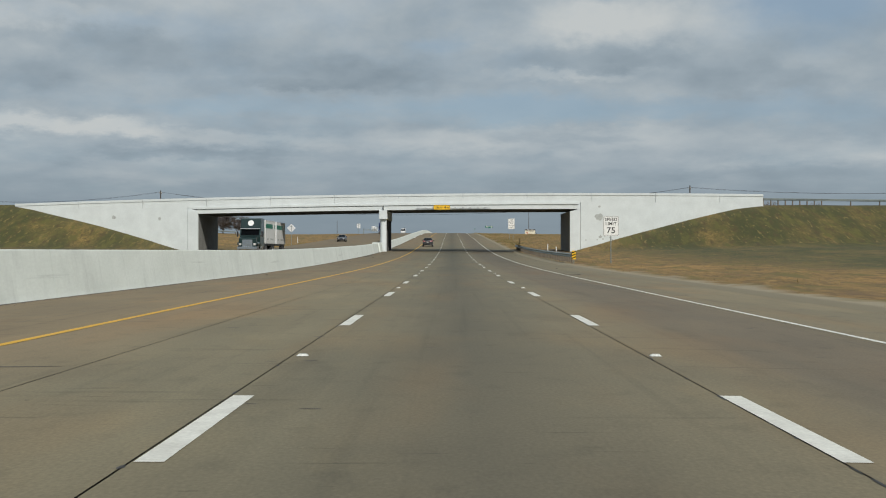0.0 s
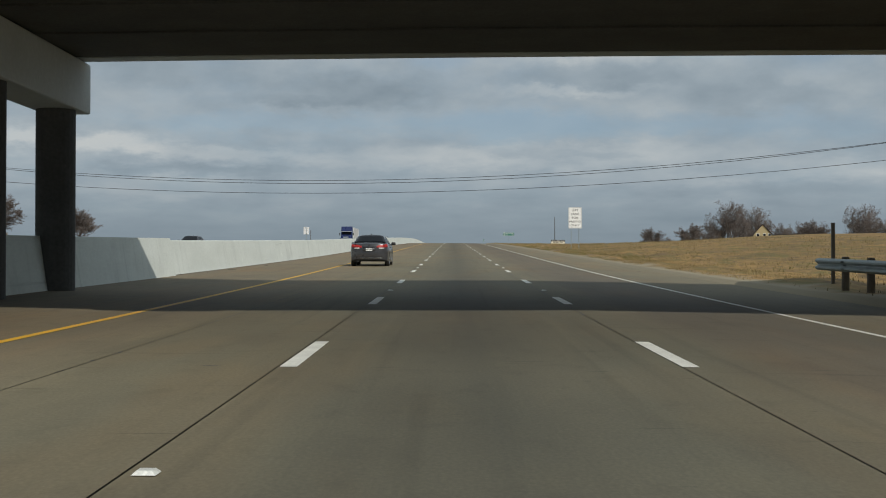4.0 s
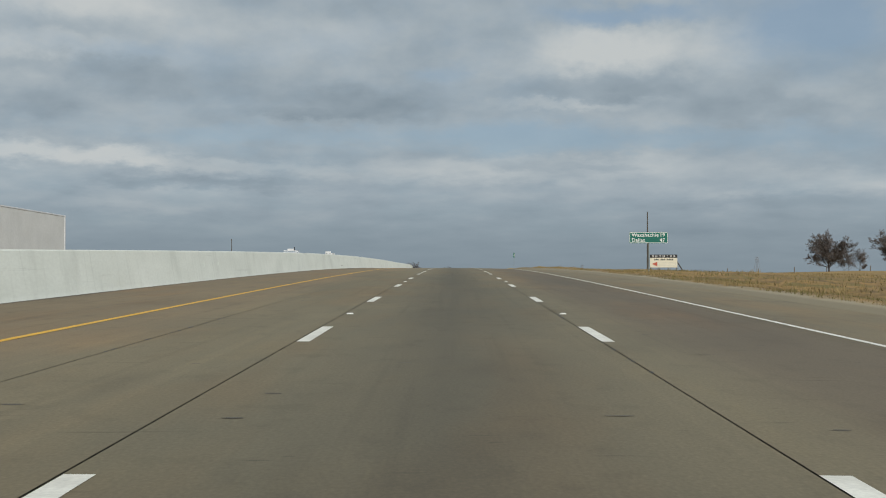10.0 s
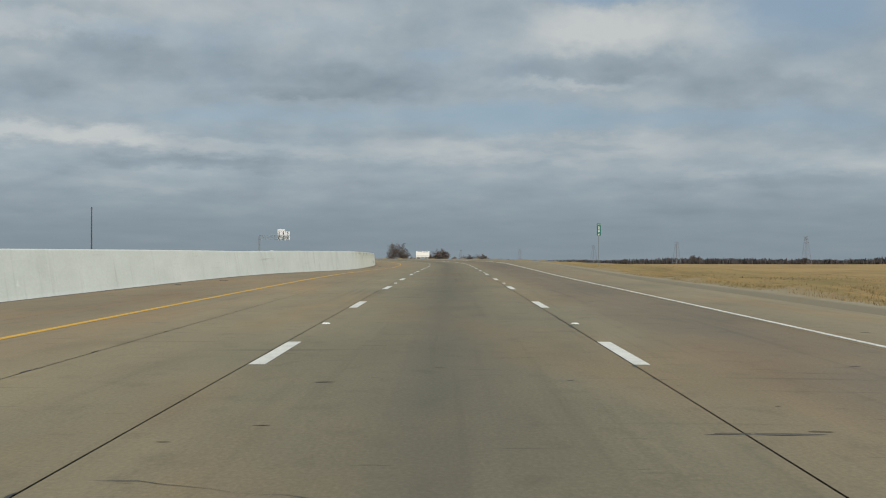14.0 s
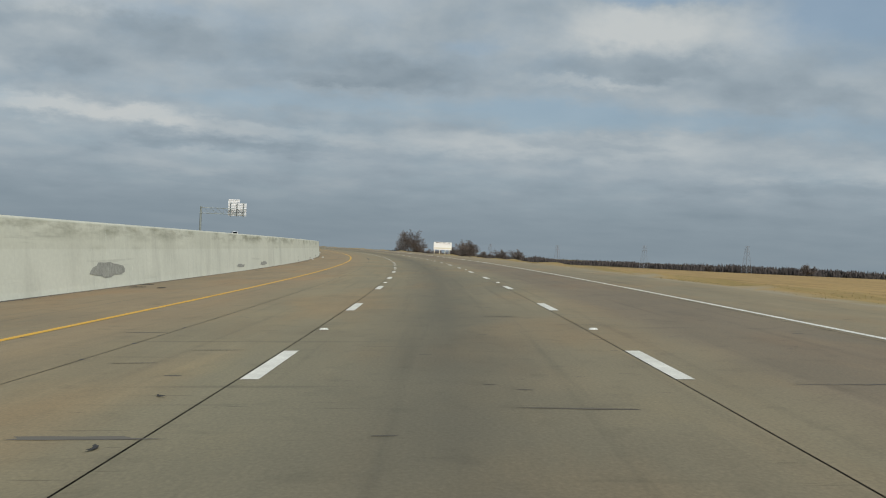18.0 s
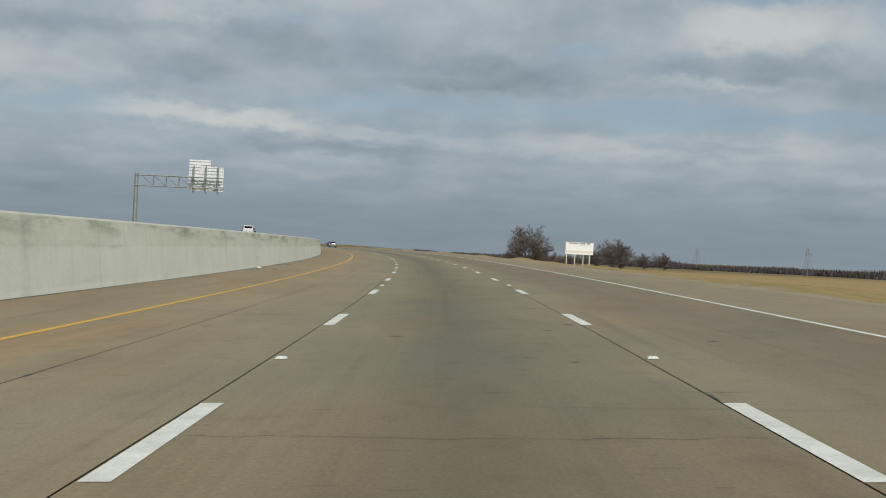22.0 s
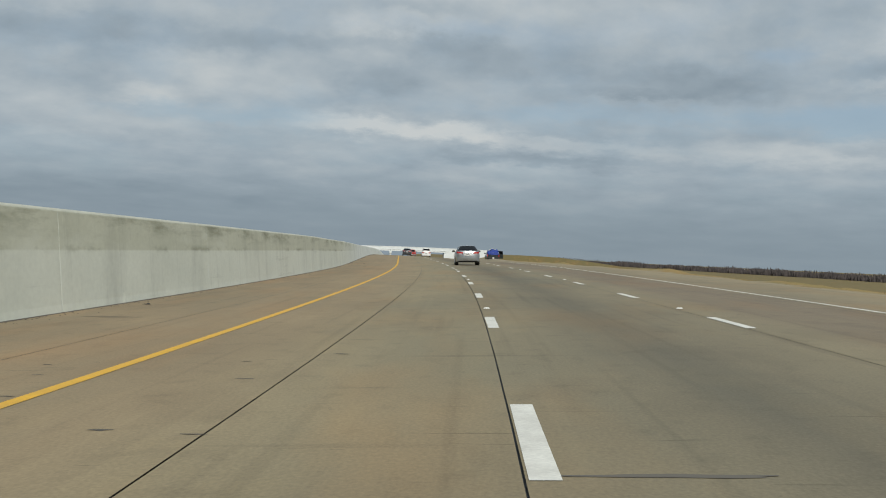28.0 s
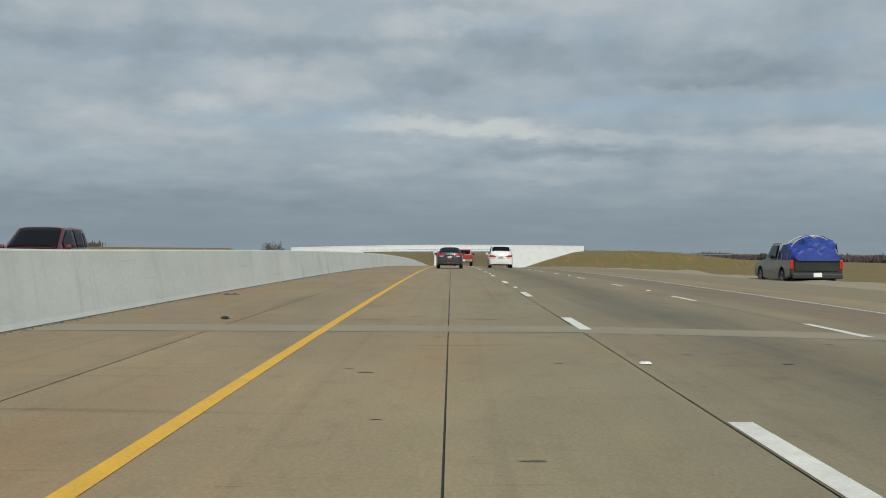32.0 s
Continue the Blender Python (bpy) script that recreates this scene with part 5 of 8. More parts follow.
def build_gantry():
    """A cantilever sign structure over the oncoming lanes, seen from behind."""
    s, up = 996.0, -33.1
    m = stand(s, up, 0, 0, tilt=False)
    g = thing("sign_gantry", m, "galvanised cantilever truss gantry with the bare sign back", "sign gantry")
    zo = at(s, up).z
    top = at(s, up, 10.05).z - zo
    bm = bmesh.new()
    rod(bm, (0, 0, -0.6), (0, 0, top + 0.1), 0.30, 0.24, n=18)
    part("column", bm, M_GALV_G, g, "tapered round steel column")
    for y in (-0.28, 0.28):
        for z in (top - 0.15, top - 1.5):
            bm = bmesh.new()
            rod(bm, (-0.3, y, z), (10.9, y, z + 0.05), 0.07, n=8)
            part("chord", bm, M_GALV_G, g)
        x = 0.6
        i = 0
        while x < 9.6:
            bm = bmesh.new()
            rod(bm, (x, y, top - 0.15), (x + 1.55, y, top - 1.5), 0.04, n=6)
            part("diagonal", bm, M_GALV_G, g)
            bm = bmesh.new()
            rod(bm, (x + 1.55, y, top - 0.15), (x + 1.55, y, top - 1.5), 0.04, n=6)
            part("strut", bm, M_GALV_G, g)
            x += 1.6
            i += 1
    part("sign_panel", plate(4.4, 3.1, 0.03, 0.05), M_ALU, g, "bare silvery back of the sign", pose(8.65, 0.95, top - 0.21))
    part("exit_panel", plate(2.7, 0.86, 0.03, 0.05), M_ALU, g, "bare silvery back of the exit panel", pose(7.8, 0.95, top + 1.77))
    for i in range(8):
        bm = bmesh.new()
        box(bm, (8.65, 0.90, top - 1.6 + i * 0.40), (4.36, 0.05, 0.035))
        part("stiffener", bm, M_GALV_G, g)
    for i in range(2):
        bm = bmesh.new()
        box(bm, (7.8, 0.90, top + 1.55 + i * 0.42), (2.66, 0.05, 0.035))
        part("stiffener", bm, M_GALV_G, g)
    for x in (7.1, 8.65, 10.2):
        bm = bmesh.new()
        box(bm, (x, 0.62, top - 0.35), (0.12, 0.5, 3.6))
        part("bracket", bm, M_GALV_G, g)


def cable(name, a, b, sag, r, parent, n=24):
    """A hanging wire as a thin tube."""
    bm = bmesh.new()
    a, b = Vector(a), Vector(b)
    pts = [a.lerp(b, i / n) + Vector((0, 0, -4 * sag * (i / n) * (1 - i / n))) for i in range(n + 1)]
    rings = []
    for i, p in enumerate(pts):
        d = (pts[min(i + 1, n)] - pts[max(i - 1, 0)]).normalized()
        sx = d.cross(Vector((0, 0, 1))).normalized()
        sz = sx.cross(d)
        rings.append([bm.verts.new(p + (sx * math.cos(k * 1.5708) + sz * math.sin(k * 1.5708)) * r) for k in range(4)])
    for p, q in zip(rings, rings[1:]):
        for k in range(4):
            bm.faces.new((p[k], p[(k + 1) % 4], q[(k + 1) % 4], q[k]))
    return part(name, bm, M_CABLE, parent)


def build_poles():
    bm = bmesh.new()
    first = None
    ends = []
    for s, u, top in ((290.0, -66.0, 15.0), (262.0, 48.5, 14.6)):
        g = thing("utility_pole", ground_pose(s, u), "dark wooden utility pole with a short crossarm", "utility pole", "utility poles")
        z = top - ground_at(s, u)
        bm = bmesh.new()
        rod(bm, (0, 0, -1), (0, 0, z), 0.17, 0.11, n=10)
        part("pole", bm, M_POLE, g)
        bm = bmesh.new()
        box(bm, (0, 0, z - 0.7), (0.12, 1.9, 0.12), 0.01)
        part("crossarm", bm, M_POLE, g)
        for y in (-0.8, 0.8):
            bm = bmesh.new()
            rod(bm, (0, y, z - 0.64), (0, y, z - 0.42), 0.05, 0.03, n=8)
            part("insulator", bm, M_MARKER, g)
        p = g.matrix_basis.translation
        ends.append([p + Vector((0, y, z - d)) for y, d in ((-0.8, 0.42), (0.8, 0.42), (0.0, 2.2))])
    w = thing("overhead_wires", Matrix(), "three dark overhead wires slung across the motorway", "wires")
    for (a, b), sag in zip(zip(*ends), (4.5, 4.1, 3.6)):
        cable("wire", a, b, sag, 0.022, w)
    for k, e in enumerate(ends):
        out = Vector((-70 if k == 0 else 80, 40 if k == 0 else -15, 1.0))
        for a in e[:2]:
            cable("wire", a, a + out, 2.0, 0.018, w, 10)
    g = thing("utility_pole", ground_pose(637.0, 38.4), "tall bare wooden pole standing behind the roadside sign", "utility pole", "utility poles")
    z = at(637, 38.4, 11.45).z - ground_at(637, 38.4)
    bm = bmesh.new()
    rod(bm, (0, 0, -1), (0, 0, z), 0.19, 0.11, n=10)
    part("pole", bm, M_POLE, g)
    bm = bmesh.new()
    rod(bm, (0.0, -0.2, z * 0.6), (0, 0.1, z * 0.6), 0.03, n=6)
    part("step", bm, M_GALV_G, g)
    g = thing("utility_pole", ground_pose(785.0, -64.0), "slim dark pole in the field past the oncoming lanes", "utility pole", "utility poles")
    z = 20.0 - ground_at(785, -64)
    bm = bmesh.new()
    rod(bm, (0, 0, -1), (0, 0, z), 0.17, 0.10, n=10)
    part("pole", bm, M_POLE, g)
    bm = bmesh.new()
    box(bm, (0, 0, z - 0.4), (0.5, 0.1, 0.1))
    part("crossarm", bm, M_POLE, g)


def build_pylons():
    def pylon(s, u, zt, first=None):
        base = ground_at(s, u)
        m = ground_pose(s, u, 20)
        h = zt - base
        g = thing("pylon", m, "distant grey lattice electricity pylon in the field", "pylon", "pylons")
        b0, b1 = 2.4, 0.6
        for sx in (-1, 1):
            for sy in (-1, 1):
                bm = bmesh.new()
                rod(bm, (sx * b0, sy * b0, -0.3), (sx * b1, sy * b1, h), 0.13, 0.08, n=5)
                part("leg", bm, M_PYLON, g)
        n = 7
        for i in range(n):
            za, zb2 = h * i / n, h * (i + 1) / n
            wa, wb = b0 + (b1 - b0) * i / n, b0 + (b1 - b0) * (i + 1) / n
            for sy in (-1, 1):
                bm = bmesh.new()
                rod(bm, (-wa, sy * wa, za), (wb, sy * wb, zb2), 0.06, n=4)
                rod(bm, (wa, sy * wa, za), (-wb, sy * wb, zb2), 0.06, n=4)
                part("bracing", bm, M_PYLON, g)
        for zf in (0.78, 0.88, 0.98):
            bm = bmesh.new()
            rod(bm, (-2.6, 0, h * zf), (2.6, 0, h * zf), 0.10, n=5)
            part("crossarm", bm, M_PYLON, g)
    for s, u, zt in ((1725, 324.5, 21.0), (1568, 334.4, 22.5), (1420, 338, 23.5), (1260, 347.5, 25.0), (1110, 358, 26.5), (1882, 313.6, 21.0)):
        pylon(s, u, zt)


build_speed_sign()
build_lane_sign()
build_distance_sign()
build_mile_marker()
build_sign_backs()
build_delineators()
build_billboard()
build_skydive_sign()
build_gantry()
build_poles()
build_pylons()

# ---- vehicles ----
def paint(name, col, metal=0.0, rough=0.32, coat=0.6, fleck=0.04):
    return material(name, col, tuple(c * 0.9 for c in col), rough, metal, scale=1.2, fine=220, contrast=fleck, coat=coat)


M_SILVER = paint("silver_car_paint", (0.35, 0.37, 0.385), 0.82, 0.34, 0.6)
M_CHARCOAL = paint("charcoal_car_paint", (0.055, 0.056, 0.062), 0.4, 0.28)
M_WHITECAR = paint("white_car_paint", (0.72, 0.72, 0.71), 0.0, 0.3)
M_REDCAR = paint("red_car_paint", (0.30, 0.03, 0.025), 0.1, 0.3)
M_MAROON = paint("maroon_car_paint", (0.12, 0.02, 0.025), 0.2, 0.3)
M_OLIVE = paint("dark_green_car_paint", (0.026, 0.033, 0.031), 0.2, 0.3)
M_TRUCKGREEN = paint("dark_green_truck_paint", (0.004, 0.022, 0.020), 0.0, 0.35)
M_TRUCKBLUE = paint("blue_truck_paint", (0.006, 0.016, 0.09), 0.0, 0.3)
M_STRIPE = paint("green_trailer_stripe", (0.01, 0.16, 0.10), 0.0, 0.5, 0.0)
M_TRAILER = material("white_trailer_sheet", (0.66, 0.66, 0.64), (0.58, 0.58, 0.56), 0.55, scale=0.8, fine=8, contrast=0.06)
M_GLASS = material("tinted_car_glass", (0.010, 0.012, 0.015), (0.008, 0.009, 0.011), 0.14, scale=1, fine=3, contrast=0.05)
M_GLASS.node_tree.nodes["Principled BSDF"].inputs["Specular IOR Level"].default_value = 0.06
M_LAMP_R = material("red_lamp_lens", (0.42, 0.012, 0.008), (0.30, 0.008, 0.006), 0.35, scale=6, fine=90, contrast=0.25, coat=0.15)
M_LAMP_W = material("clear_lamp_lens", (0.62, 0.60, 0.58), (0.45, 0.44, 0.42), 0.2, scale=8, fine=90, contrast=0.2, coat=0.8)
M_CHROME = material("chrome_trim", (0.75, 0.76, 0.77), (0.65, 0.66, 0.67), 0.16, metal=1.0, scale=3, fine=30, contrast=0.05)
M_ALLOY = material("alloy_wheel", (0.42, 0.42, 0.43), (0.34, 0.34, 0.35), 0.35, metal=0.8, scale=4, fine=30, contrast=0.1)
M_TRIM = material("black_trim", (0.022, 0.022, 0.024), (0.015, 0.015, 0.016), 0.55, scale=4, fine=40)
M_TARP = material("blue_tarpaulin", (0.012, 0.045, 0.30), (0.008, 0.03, 0.20), 0.5, scale=2.5, fine=18, contrast=0.25, bump=0.02)


def lerp_pts(pts, x):
    return float(np.interp(x, [p[0] for p in pts], [p[1] for p in pts]))


def grid_mesh(rows, close=False):
    bm = bmesh.new()
    vs = [[bm.verts.new(p) for p in r] for r in rows]
    for a, b in zip(vs, vs[1:]):
        for j in range(len(a) - 1):
            f = (a[j], a[j + 1], b[j + 1], b[j])
            try:
                bm.faces.new(f)
            except ValueError:
                pass
    return bm


def solid_part(name, rows, thick, mat, parent, label="", smooth=True):
    bm = grid_mesh(rows)
    bmesh.ops.recalc_face_normals(bm, faces=bm.faces)
    bmesh.ops.solidify(bm, geom=list(bm.faces), thickness=thick)
    return part(name, bm, mat, parent, label, smooth=smooth)


def ring_lathe(profile, n=28):
    """A wheel-like body from (x, r) points turned round the x axis."""
    bm = bmesh.new()
    rings = []
    for x, r in profile:
        rings.append([bm.verts.new((x, r * math.cos(6.28319 * k / n), r * math.sin(6.28319 * k / n))) for k in range(n)])
    for a, b in zip(rings, rings[1:]):
        for k in range(n):
            bm.faces.new((a[k], a[(k + 1) % n], b[(k + 1) % n], b[k]))
    return bm


WHEELS = {}


def add_wheel(parent, x, y, r, width, spokes=10):
    """Tyre, rim and spokes; the outer face looks along the sign of x."""
    sg = 1 if x > 0 else -1
    key = (round(r, 3), round(width, 3), spokes, sg)
    w = new("wheel")
    w.parent = parent
    w.matrix_basis = pose(x, y, r)
    if key not in WHEELS:
        h = width / 2
        rr = r * 0.70
        bm = ring_lathe([(-h * 0.9 * sg, rr), (-h * sg, rr * 1.08), (-h * sg, r * 0.93), (-h * 0.72 * sg, r), (h * 0.72 * sg, r), (h * sg, r * 0.93), (h * sg, rr * 1.08), (h * 0.86 * sg, rr)])
        tyre = part("tyre", bm, M_RUBBER, w, smooth=True)
        bm = ring_lathe([(h * 0.9 * sg, rr * 1.01), (h * 0.80 * sg, rr * 0.93), (h * 0.1 * sg, rr * 0.9), (0.0, 0.02)])
        part("barrel", bm, M_TRIM, w, smooth=True)
        bm = ring_lathe([(h * 0.92 * sg, rr * 1.02), (h * 0.96 * sg, rr * 0.97), (h * 0.80 * sg, rr * 0.91)])
        for k in range(spokes):
            a = 6.28319 * k / spokes
            ca, sa = math.cos(a), math.sin(a)
            m = Matrix(((1, 0, 0, 0), (0, ca, -sa, 0), (0, sa, ca, 0), (0, 0, 0, 1)))
            box(bm, (h * 0.74 * sg, 0, rr * 0.52), (0.03, rr * 0.17, rr * 0.86), m=m)
        bmesh.ops.create_cone(bm, cap_ends=True, segments=12, radius1=rr * 0.2, radius2=rr * 0.17, depth=0.05, matrix=pose(h * 0.78 * sg, 0, 0, 0, 90 * sg, 0))
        part("rim", bm, M_ALLOY, w, "grey alloy rim")
        WHEELS[key] = [(c.name.split(".")[0], c.data) for c in w.children]
    else:
        for nm, me in WHEELS[key]:
            o = new(nm, me)
            o.parent = w
    return w


def car(m, label, name, col, L, W, H, base, over_r, deck, belt, glass, wheel_r=0.325, cab=None, category="car", plate_fill=True, roof_rail=False, detail=True, badge=True):
    """A closed car. y runs forwards from the rear end at -L/2.
    deck: (y, z) of boot, cabin's foot and bonnet; belt: height of the sills of the windows;
    glass: rear glass foot, roof rear, roof front, windscreen foot (y from the rear end)."""
    g = thing(name, m, label, category)
    y0 = -L / 2
    ya_r, ya_f = y0 + over_r, y0 + over_r + base
    arch_r = wheel_r * 1.18
    rocker = 0.20
    hw = W / 2

    def zbot(y):
        z = rocker + 0.12 * max(0, (abs(y) - L * 0.40) / (L * 0.1))
        for ya in (ya_r, ya_f):
            d = arch_r * arch_r - (y - ya) ** 2
            if d > 0:
                z = max(z, wheel_r + math.sqrt(d) * 0.98)
        return z

    def taper(y):
        k = abs(y) / (L / 2)
        return 1 - 0.09 * max(0.0, (k - 0.62) / 0.38) ** 2.2

    def top(y):
        return lerp_pts(deck, y - y0)

    def side_x(y, f, z):
        # f: 0 at the sill, 1 at the shoulder
        bulge = 0.955 + 0.045 * math.sin(min(max((z - 0.15) / (belt - 0.1), 0), 1) * 3.0)
        return hw * bulge * taper(y) - 0.02 * max(0.0, f - 0.85) / 0.15

    nseg = 64
    ys = [y0 + 0.06 + (L - 0.12) * i / nseg for i in range(nseg + 1)]
    fr = [0, 0.12, 0.28, 0.45, 0.6, 0.75, 0.88, 0.96, 1.0]

    def side_pt(sg, y, f):
        zb = zbot(y)
        zt = top(y)
        z = zb + (zt - zb) * f
        x = side_x(y, f, z)
        e = abs(y) - (L / 2 - 0.22)
        if e > 0:
            x -= 0.12 * (e / 0.16) ** 2.5
        return Vector((sg * x, y, z))

    bm = bmesh.new()

    def add_grid(rows):
        vs = [[bm.verts.new(p) for p in r] for r in rows]
        for a, b in zip(vs, vs[1:]):
            for j in range(len(a) - 1):
                bm.faces.new((a[j], a[j + 1], b[j + 1], b[j]))

    for sg in (-1, 1):
        add_grid([[side_pt(sg, y, f) for f in fr] for y in ys])
    # bonnet, boot lid and the deck under the cabin
    add_grid([[Vector((side_pt(1, y, 1).x * q, y, top(y) + 0.035 * (1 - q * q))) for q in np.linspace(-1, 1, 13)] for y in ys])
    # ends, bowed in plan and in section
    def end_pt(sg, q, f):
        y = sg * (L / 2 - 0.06)
        p = side_pt(1, y, f)
        zt = top(y)
        out = 0.06 + 0.05 * (1 - abs(q) ** 3) + 0.07 * math.sin(min(max((p.z - 0.2) / (zt - 0.2), 0), 1) * 2.2 + 0.55) * (1 - abs(q) ** 4)
        if f < 0.22:
            out -= 0.05 * (1 - f / 0.22) ** 1.6 * (1 - abs(q) ** 3)
        if f > 0.9:
            out *= 0.72 + 0.28 * (1 - f) / 0.1
        return Vector((p.x * q, y + sg * (out - 0.07), p.z + (0.035 * (1 - q * q) if f == 1 else 0)))

    qs = np.linspace(-1, 1, 17)
    for sg in (-1, 1):
        add_grid([[end_pt(sg, q, f) for q in qs] for f in fr])
    bmesh.ops.remove_doubles(bm, verts=list(bm.verts), dist=0.012)
    body = part("body", bm, col, g, smooth=True)
    # dark underside and wheel housings
    bm = bmesh.new()
    box(bm, (0, 0, rocker + 0.10), (W * 0.86, L * 0.93, 0.16), 0.03)
    box(bm, (0, (ya_r + ya_f) / 2, 0.48), (W * 0.60, base + 2.2 * arch_r, 0.5), 0.03)
    part("underbody", bm, M_TRIM, g)
    # cabin
    gr, rr, rf, gf = [y0 + v for v in glass]
    tops = [(gr, belt + 0.02), (rr, H - 0.03), ((rr + rf) / 2, H), (rf, H - 0.04), (gf, belt + 0.03)]
    tops[0] = (gr, top(gr) - 0.035)
    tops[-1] = (gf, top(gf) + 0.03)
    ysc = sorted(set([gr + (rr - gr) * i / 7 for i in range(8)] + [rr + (rf - rr) * i / 14 for i in range(15)] + [rf + (gf - rf) * i / 8 for i in range(9)]))

    def cab_edge(y):
        zt = lerp_pts(tops, y) - 0.02
        zb = top(y)
        k = min(max((zt - zb) / max(H - belt, 0.1), 0), 1)
        xb = side_pt(1, y, 1).x - 0.035
        return xb, zb, xb - (0.25 * k if cab is None else cab * k), zt

    def cab_pt(sg, y, f):
        xb, zb, xt, zt = cab_edge(y)
        x = xb + (xt - xb) * (f ** 1.25)
        return Vector((sg * x, y, zb + (zt - zb) * f))

    def roof_pt(y, q, out=0.0):
        xb, zb, xt, zt = cab_edge(y)
        return Vector((xt * q, y, zt + 0.055 * (1 - q ** 4) + out))

    bm = bmesh.new()
    cf = [0, 0.25, 0.5, 0.75, 0.93, 1.0]
    for sg in (-1, 1):
        add_grid([[cab_pt(sg, y, f) for f in cf] for y in ysc])
    add_grid([[roof_pt(y, q) for q in np.linspace(-1, 1, 13)] for y in ysc])
    bmesh.ops.remove_doubles(bm, verts=list(bm.verts), dist=0.003)
    part("cabin", bm, col, g, smooth=True)

    def pane(name, fn, us, vs, lab=""):
        rows = [[fn(u, v) for v in vs] for u in us]
        return solid_part(name, rows, 0.006, M_GLASS, g, lab)

    out = 0.012
    pane("rear_window", lambda y, q: roof_pt(y, q, out) + Vector((0, -out, 0)), np.linspace(gr + 0.13, rr - 0.05, 8), np.linspace(-0.92, 0.92, 13))
    pane("windscreen", lambda y, q: roof_pt(y, q, out) + Vector((0, out, 0)), np.linspace(rf + 0.04, gf - 0.04, 8), np.linspace(-0.9, 0.9, 13))
    # side windows between the pillars
    y_mid = gr + (gf - gr) * 0.50
    for sg in (-1, 1):
        spans = [(gr + (rr - gr) * 0.80, gr + (rr - gr) * 0.80 + (y_mid - gr) * 0.22, 0.80), (gr + (rr - gr) * 0.80 + (y_mid - gr) * 0.26, y_mid - 0.05, 0.93), (y_mid + 0.05, gf - (gf - rf) * 0.35, 0.93)]
        for a, b, ft in spans:
            if b - a < 0.08:
                continue
            rows = []
            for y in np.linspace(a, b, 9):
                xb, zb, xt, zt = cab_edge(y)
                rows.append([cab_pt(sg, y, f) + Vector((sg * 0.010, 0, 0)) for f in np.linspace(0.07, ft - (0.05 if zt < H - 0.12 else 0), 6)])
            solid_part("side_window", rows, 0.006, M_GLASS, g)
        if detail:
            # bright line round the window tops and a sill strip
            bm = bmesh.new()
            ring = [cab_pt(sg, y, 0.955) + Vector((sg * 0.014, 0, 0.004)) for y in np.linspace(gr + (rr - gr) * 0.72, gf - (gf - rf) * 0.2, 22)]
            for a, b in zip(ring, ring[1:]):
                rod(bm, a, b, 0.009, n=5)
            ring = [cab_pt(sg, y, 0.03) + Vector((sg * 0.014, 0, 0)) for y in np.linspace(gr + (rr - gr) * 0.72, gf - (gf - rf) * 0.2, 18)]
            for a, b in zip(ring, ring[1:]):
                rod(bm, a, b, 0.009, n=5)
            part("window_trim", bm, M_CHROME, g, "bright trim line round the side windows")
            for yh in (ya_r + base * 0.22, y_mid + 0.18):
                bm = bmesh.new()
                p = side_pt(sg, yh, 0.86)
                box(bm, (p.x + sg * 0.02, yh, p.z), (0.035, 0.20, 0.035), 0.012)
                part("door_handle", bm, col, g)
            rows = [[side_pt(sg, y, f) + Vector((sg * (0.03 if f < 0.05 else 0.015), 0, -0.03 if f < 0.05 else 0)) for f in (0.0, 0.10, 0.16)] for y in np.linspace(ya_r + arch_r, ya_f - arch_r, 10)]
            solid_part("side_skirt", rows, 0.02, col, g)
            # door gaps
            for yh in (y_mid, ya_f - arch_r * 0.55):
                rows = [[side_pt(sg, yh + dy, f) + Vector((sg * 0.002, 0, 0)) for dy in (-0.004, 0.004)] for f in np.linspace(0.14, 0.99, 8)]
                solid_part("door_gap", rows, 0.002, M_TRIM, g)
        # door mirrors
        bm = bmesh.new()
        p = cab_pt(sg, gf - (gf - rf) * 0.30, 0.14)
        box(bm, (p.x + sg * 0.16, p.y, p.z + 0.05), (0.20, 0.11, 0.14), 0.04)
        box(bm, (p.x + sg * 0.06, p.y + 0.01, p.z), (0.14, 0.05, 0.05), 0.01)
        mir = part("door_mirror", bm, M_TRIM if detail else col, g, smooth=True)
        # tail lamps wrap round the corner
        zc = top(y0 + 0.1)
        f1, f2, f3 = (0.655, 0.835, 0.965) if H < 1.6 else (0.52, 0.74, 0.90)
        rows = [[end_pt(-1, sg * q, f2 - 0.05 + (f3 - f2 + 0.05) * k * min(1.0, 0.55 + 1.3 * (q - 0.50))) + Vector((0, -0.014, 0)) for q in np.linspace(0.50, 0.995, 9)] for k in np.linspace(0, 1, 5)]
        lamp = solid_part("tail_lamp", rows, 0.012, M_LAMP_R, g, "red tail lamp lens", True)
        rows = [[end_pt(-1, sg * q, f) + Vector((0, -0.012, 0)) for q in np.linspace(0.64, 0.995, 6)] for f in np.linspace(f1 + 0.04, f2 - 0.055, 3)]
        solid_part("reversing_lamp", rows, 0.010, M_LAMP_W, lamp, "clear reversing lamp", True)
        rows = [[side_pt(sg, y, f) + Vector((sg * 0.010, 0, 0)) for f in np.linspace(f2 - 0.05, f3, 5)] for y in np.linspace(y0 + 0.055, y0 + 0.24, 5)]
        solid_part("lamp_side", rows, 0.010, M_LAMP_R, lamp, "", True)
        rows = [[end_pt(1, sg * q, f) + Vector((0, 0.012, 0)) for q in np.linspace(0.58, 0.98, 6)] for f in np.linspace(0.66, 0.86, 4)]
        solid_part("headlamp", rows, 0.012, M_LAMP_W, g, "clear headlamp", True)
    for x, y in ((-1, ya_r), (1, ya_r), (-1, ya_f), (1, ya_f)):
        add_wheel(g, x * (hw - 0.115), y, wheel_r, 0.215)
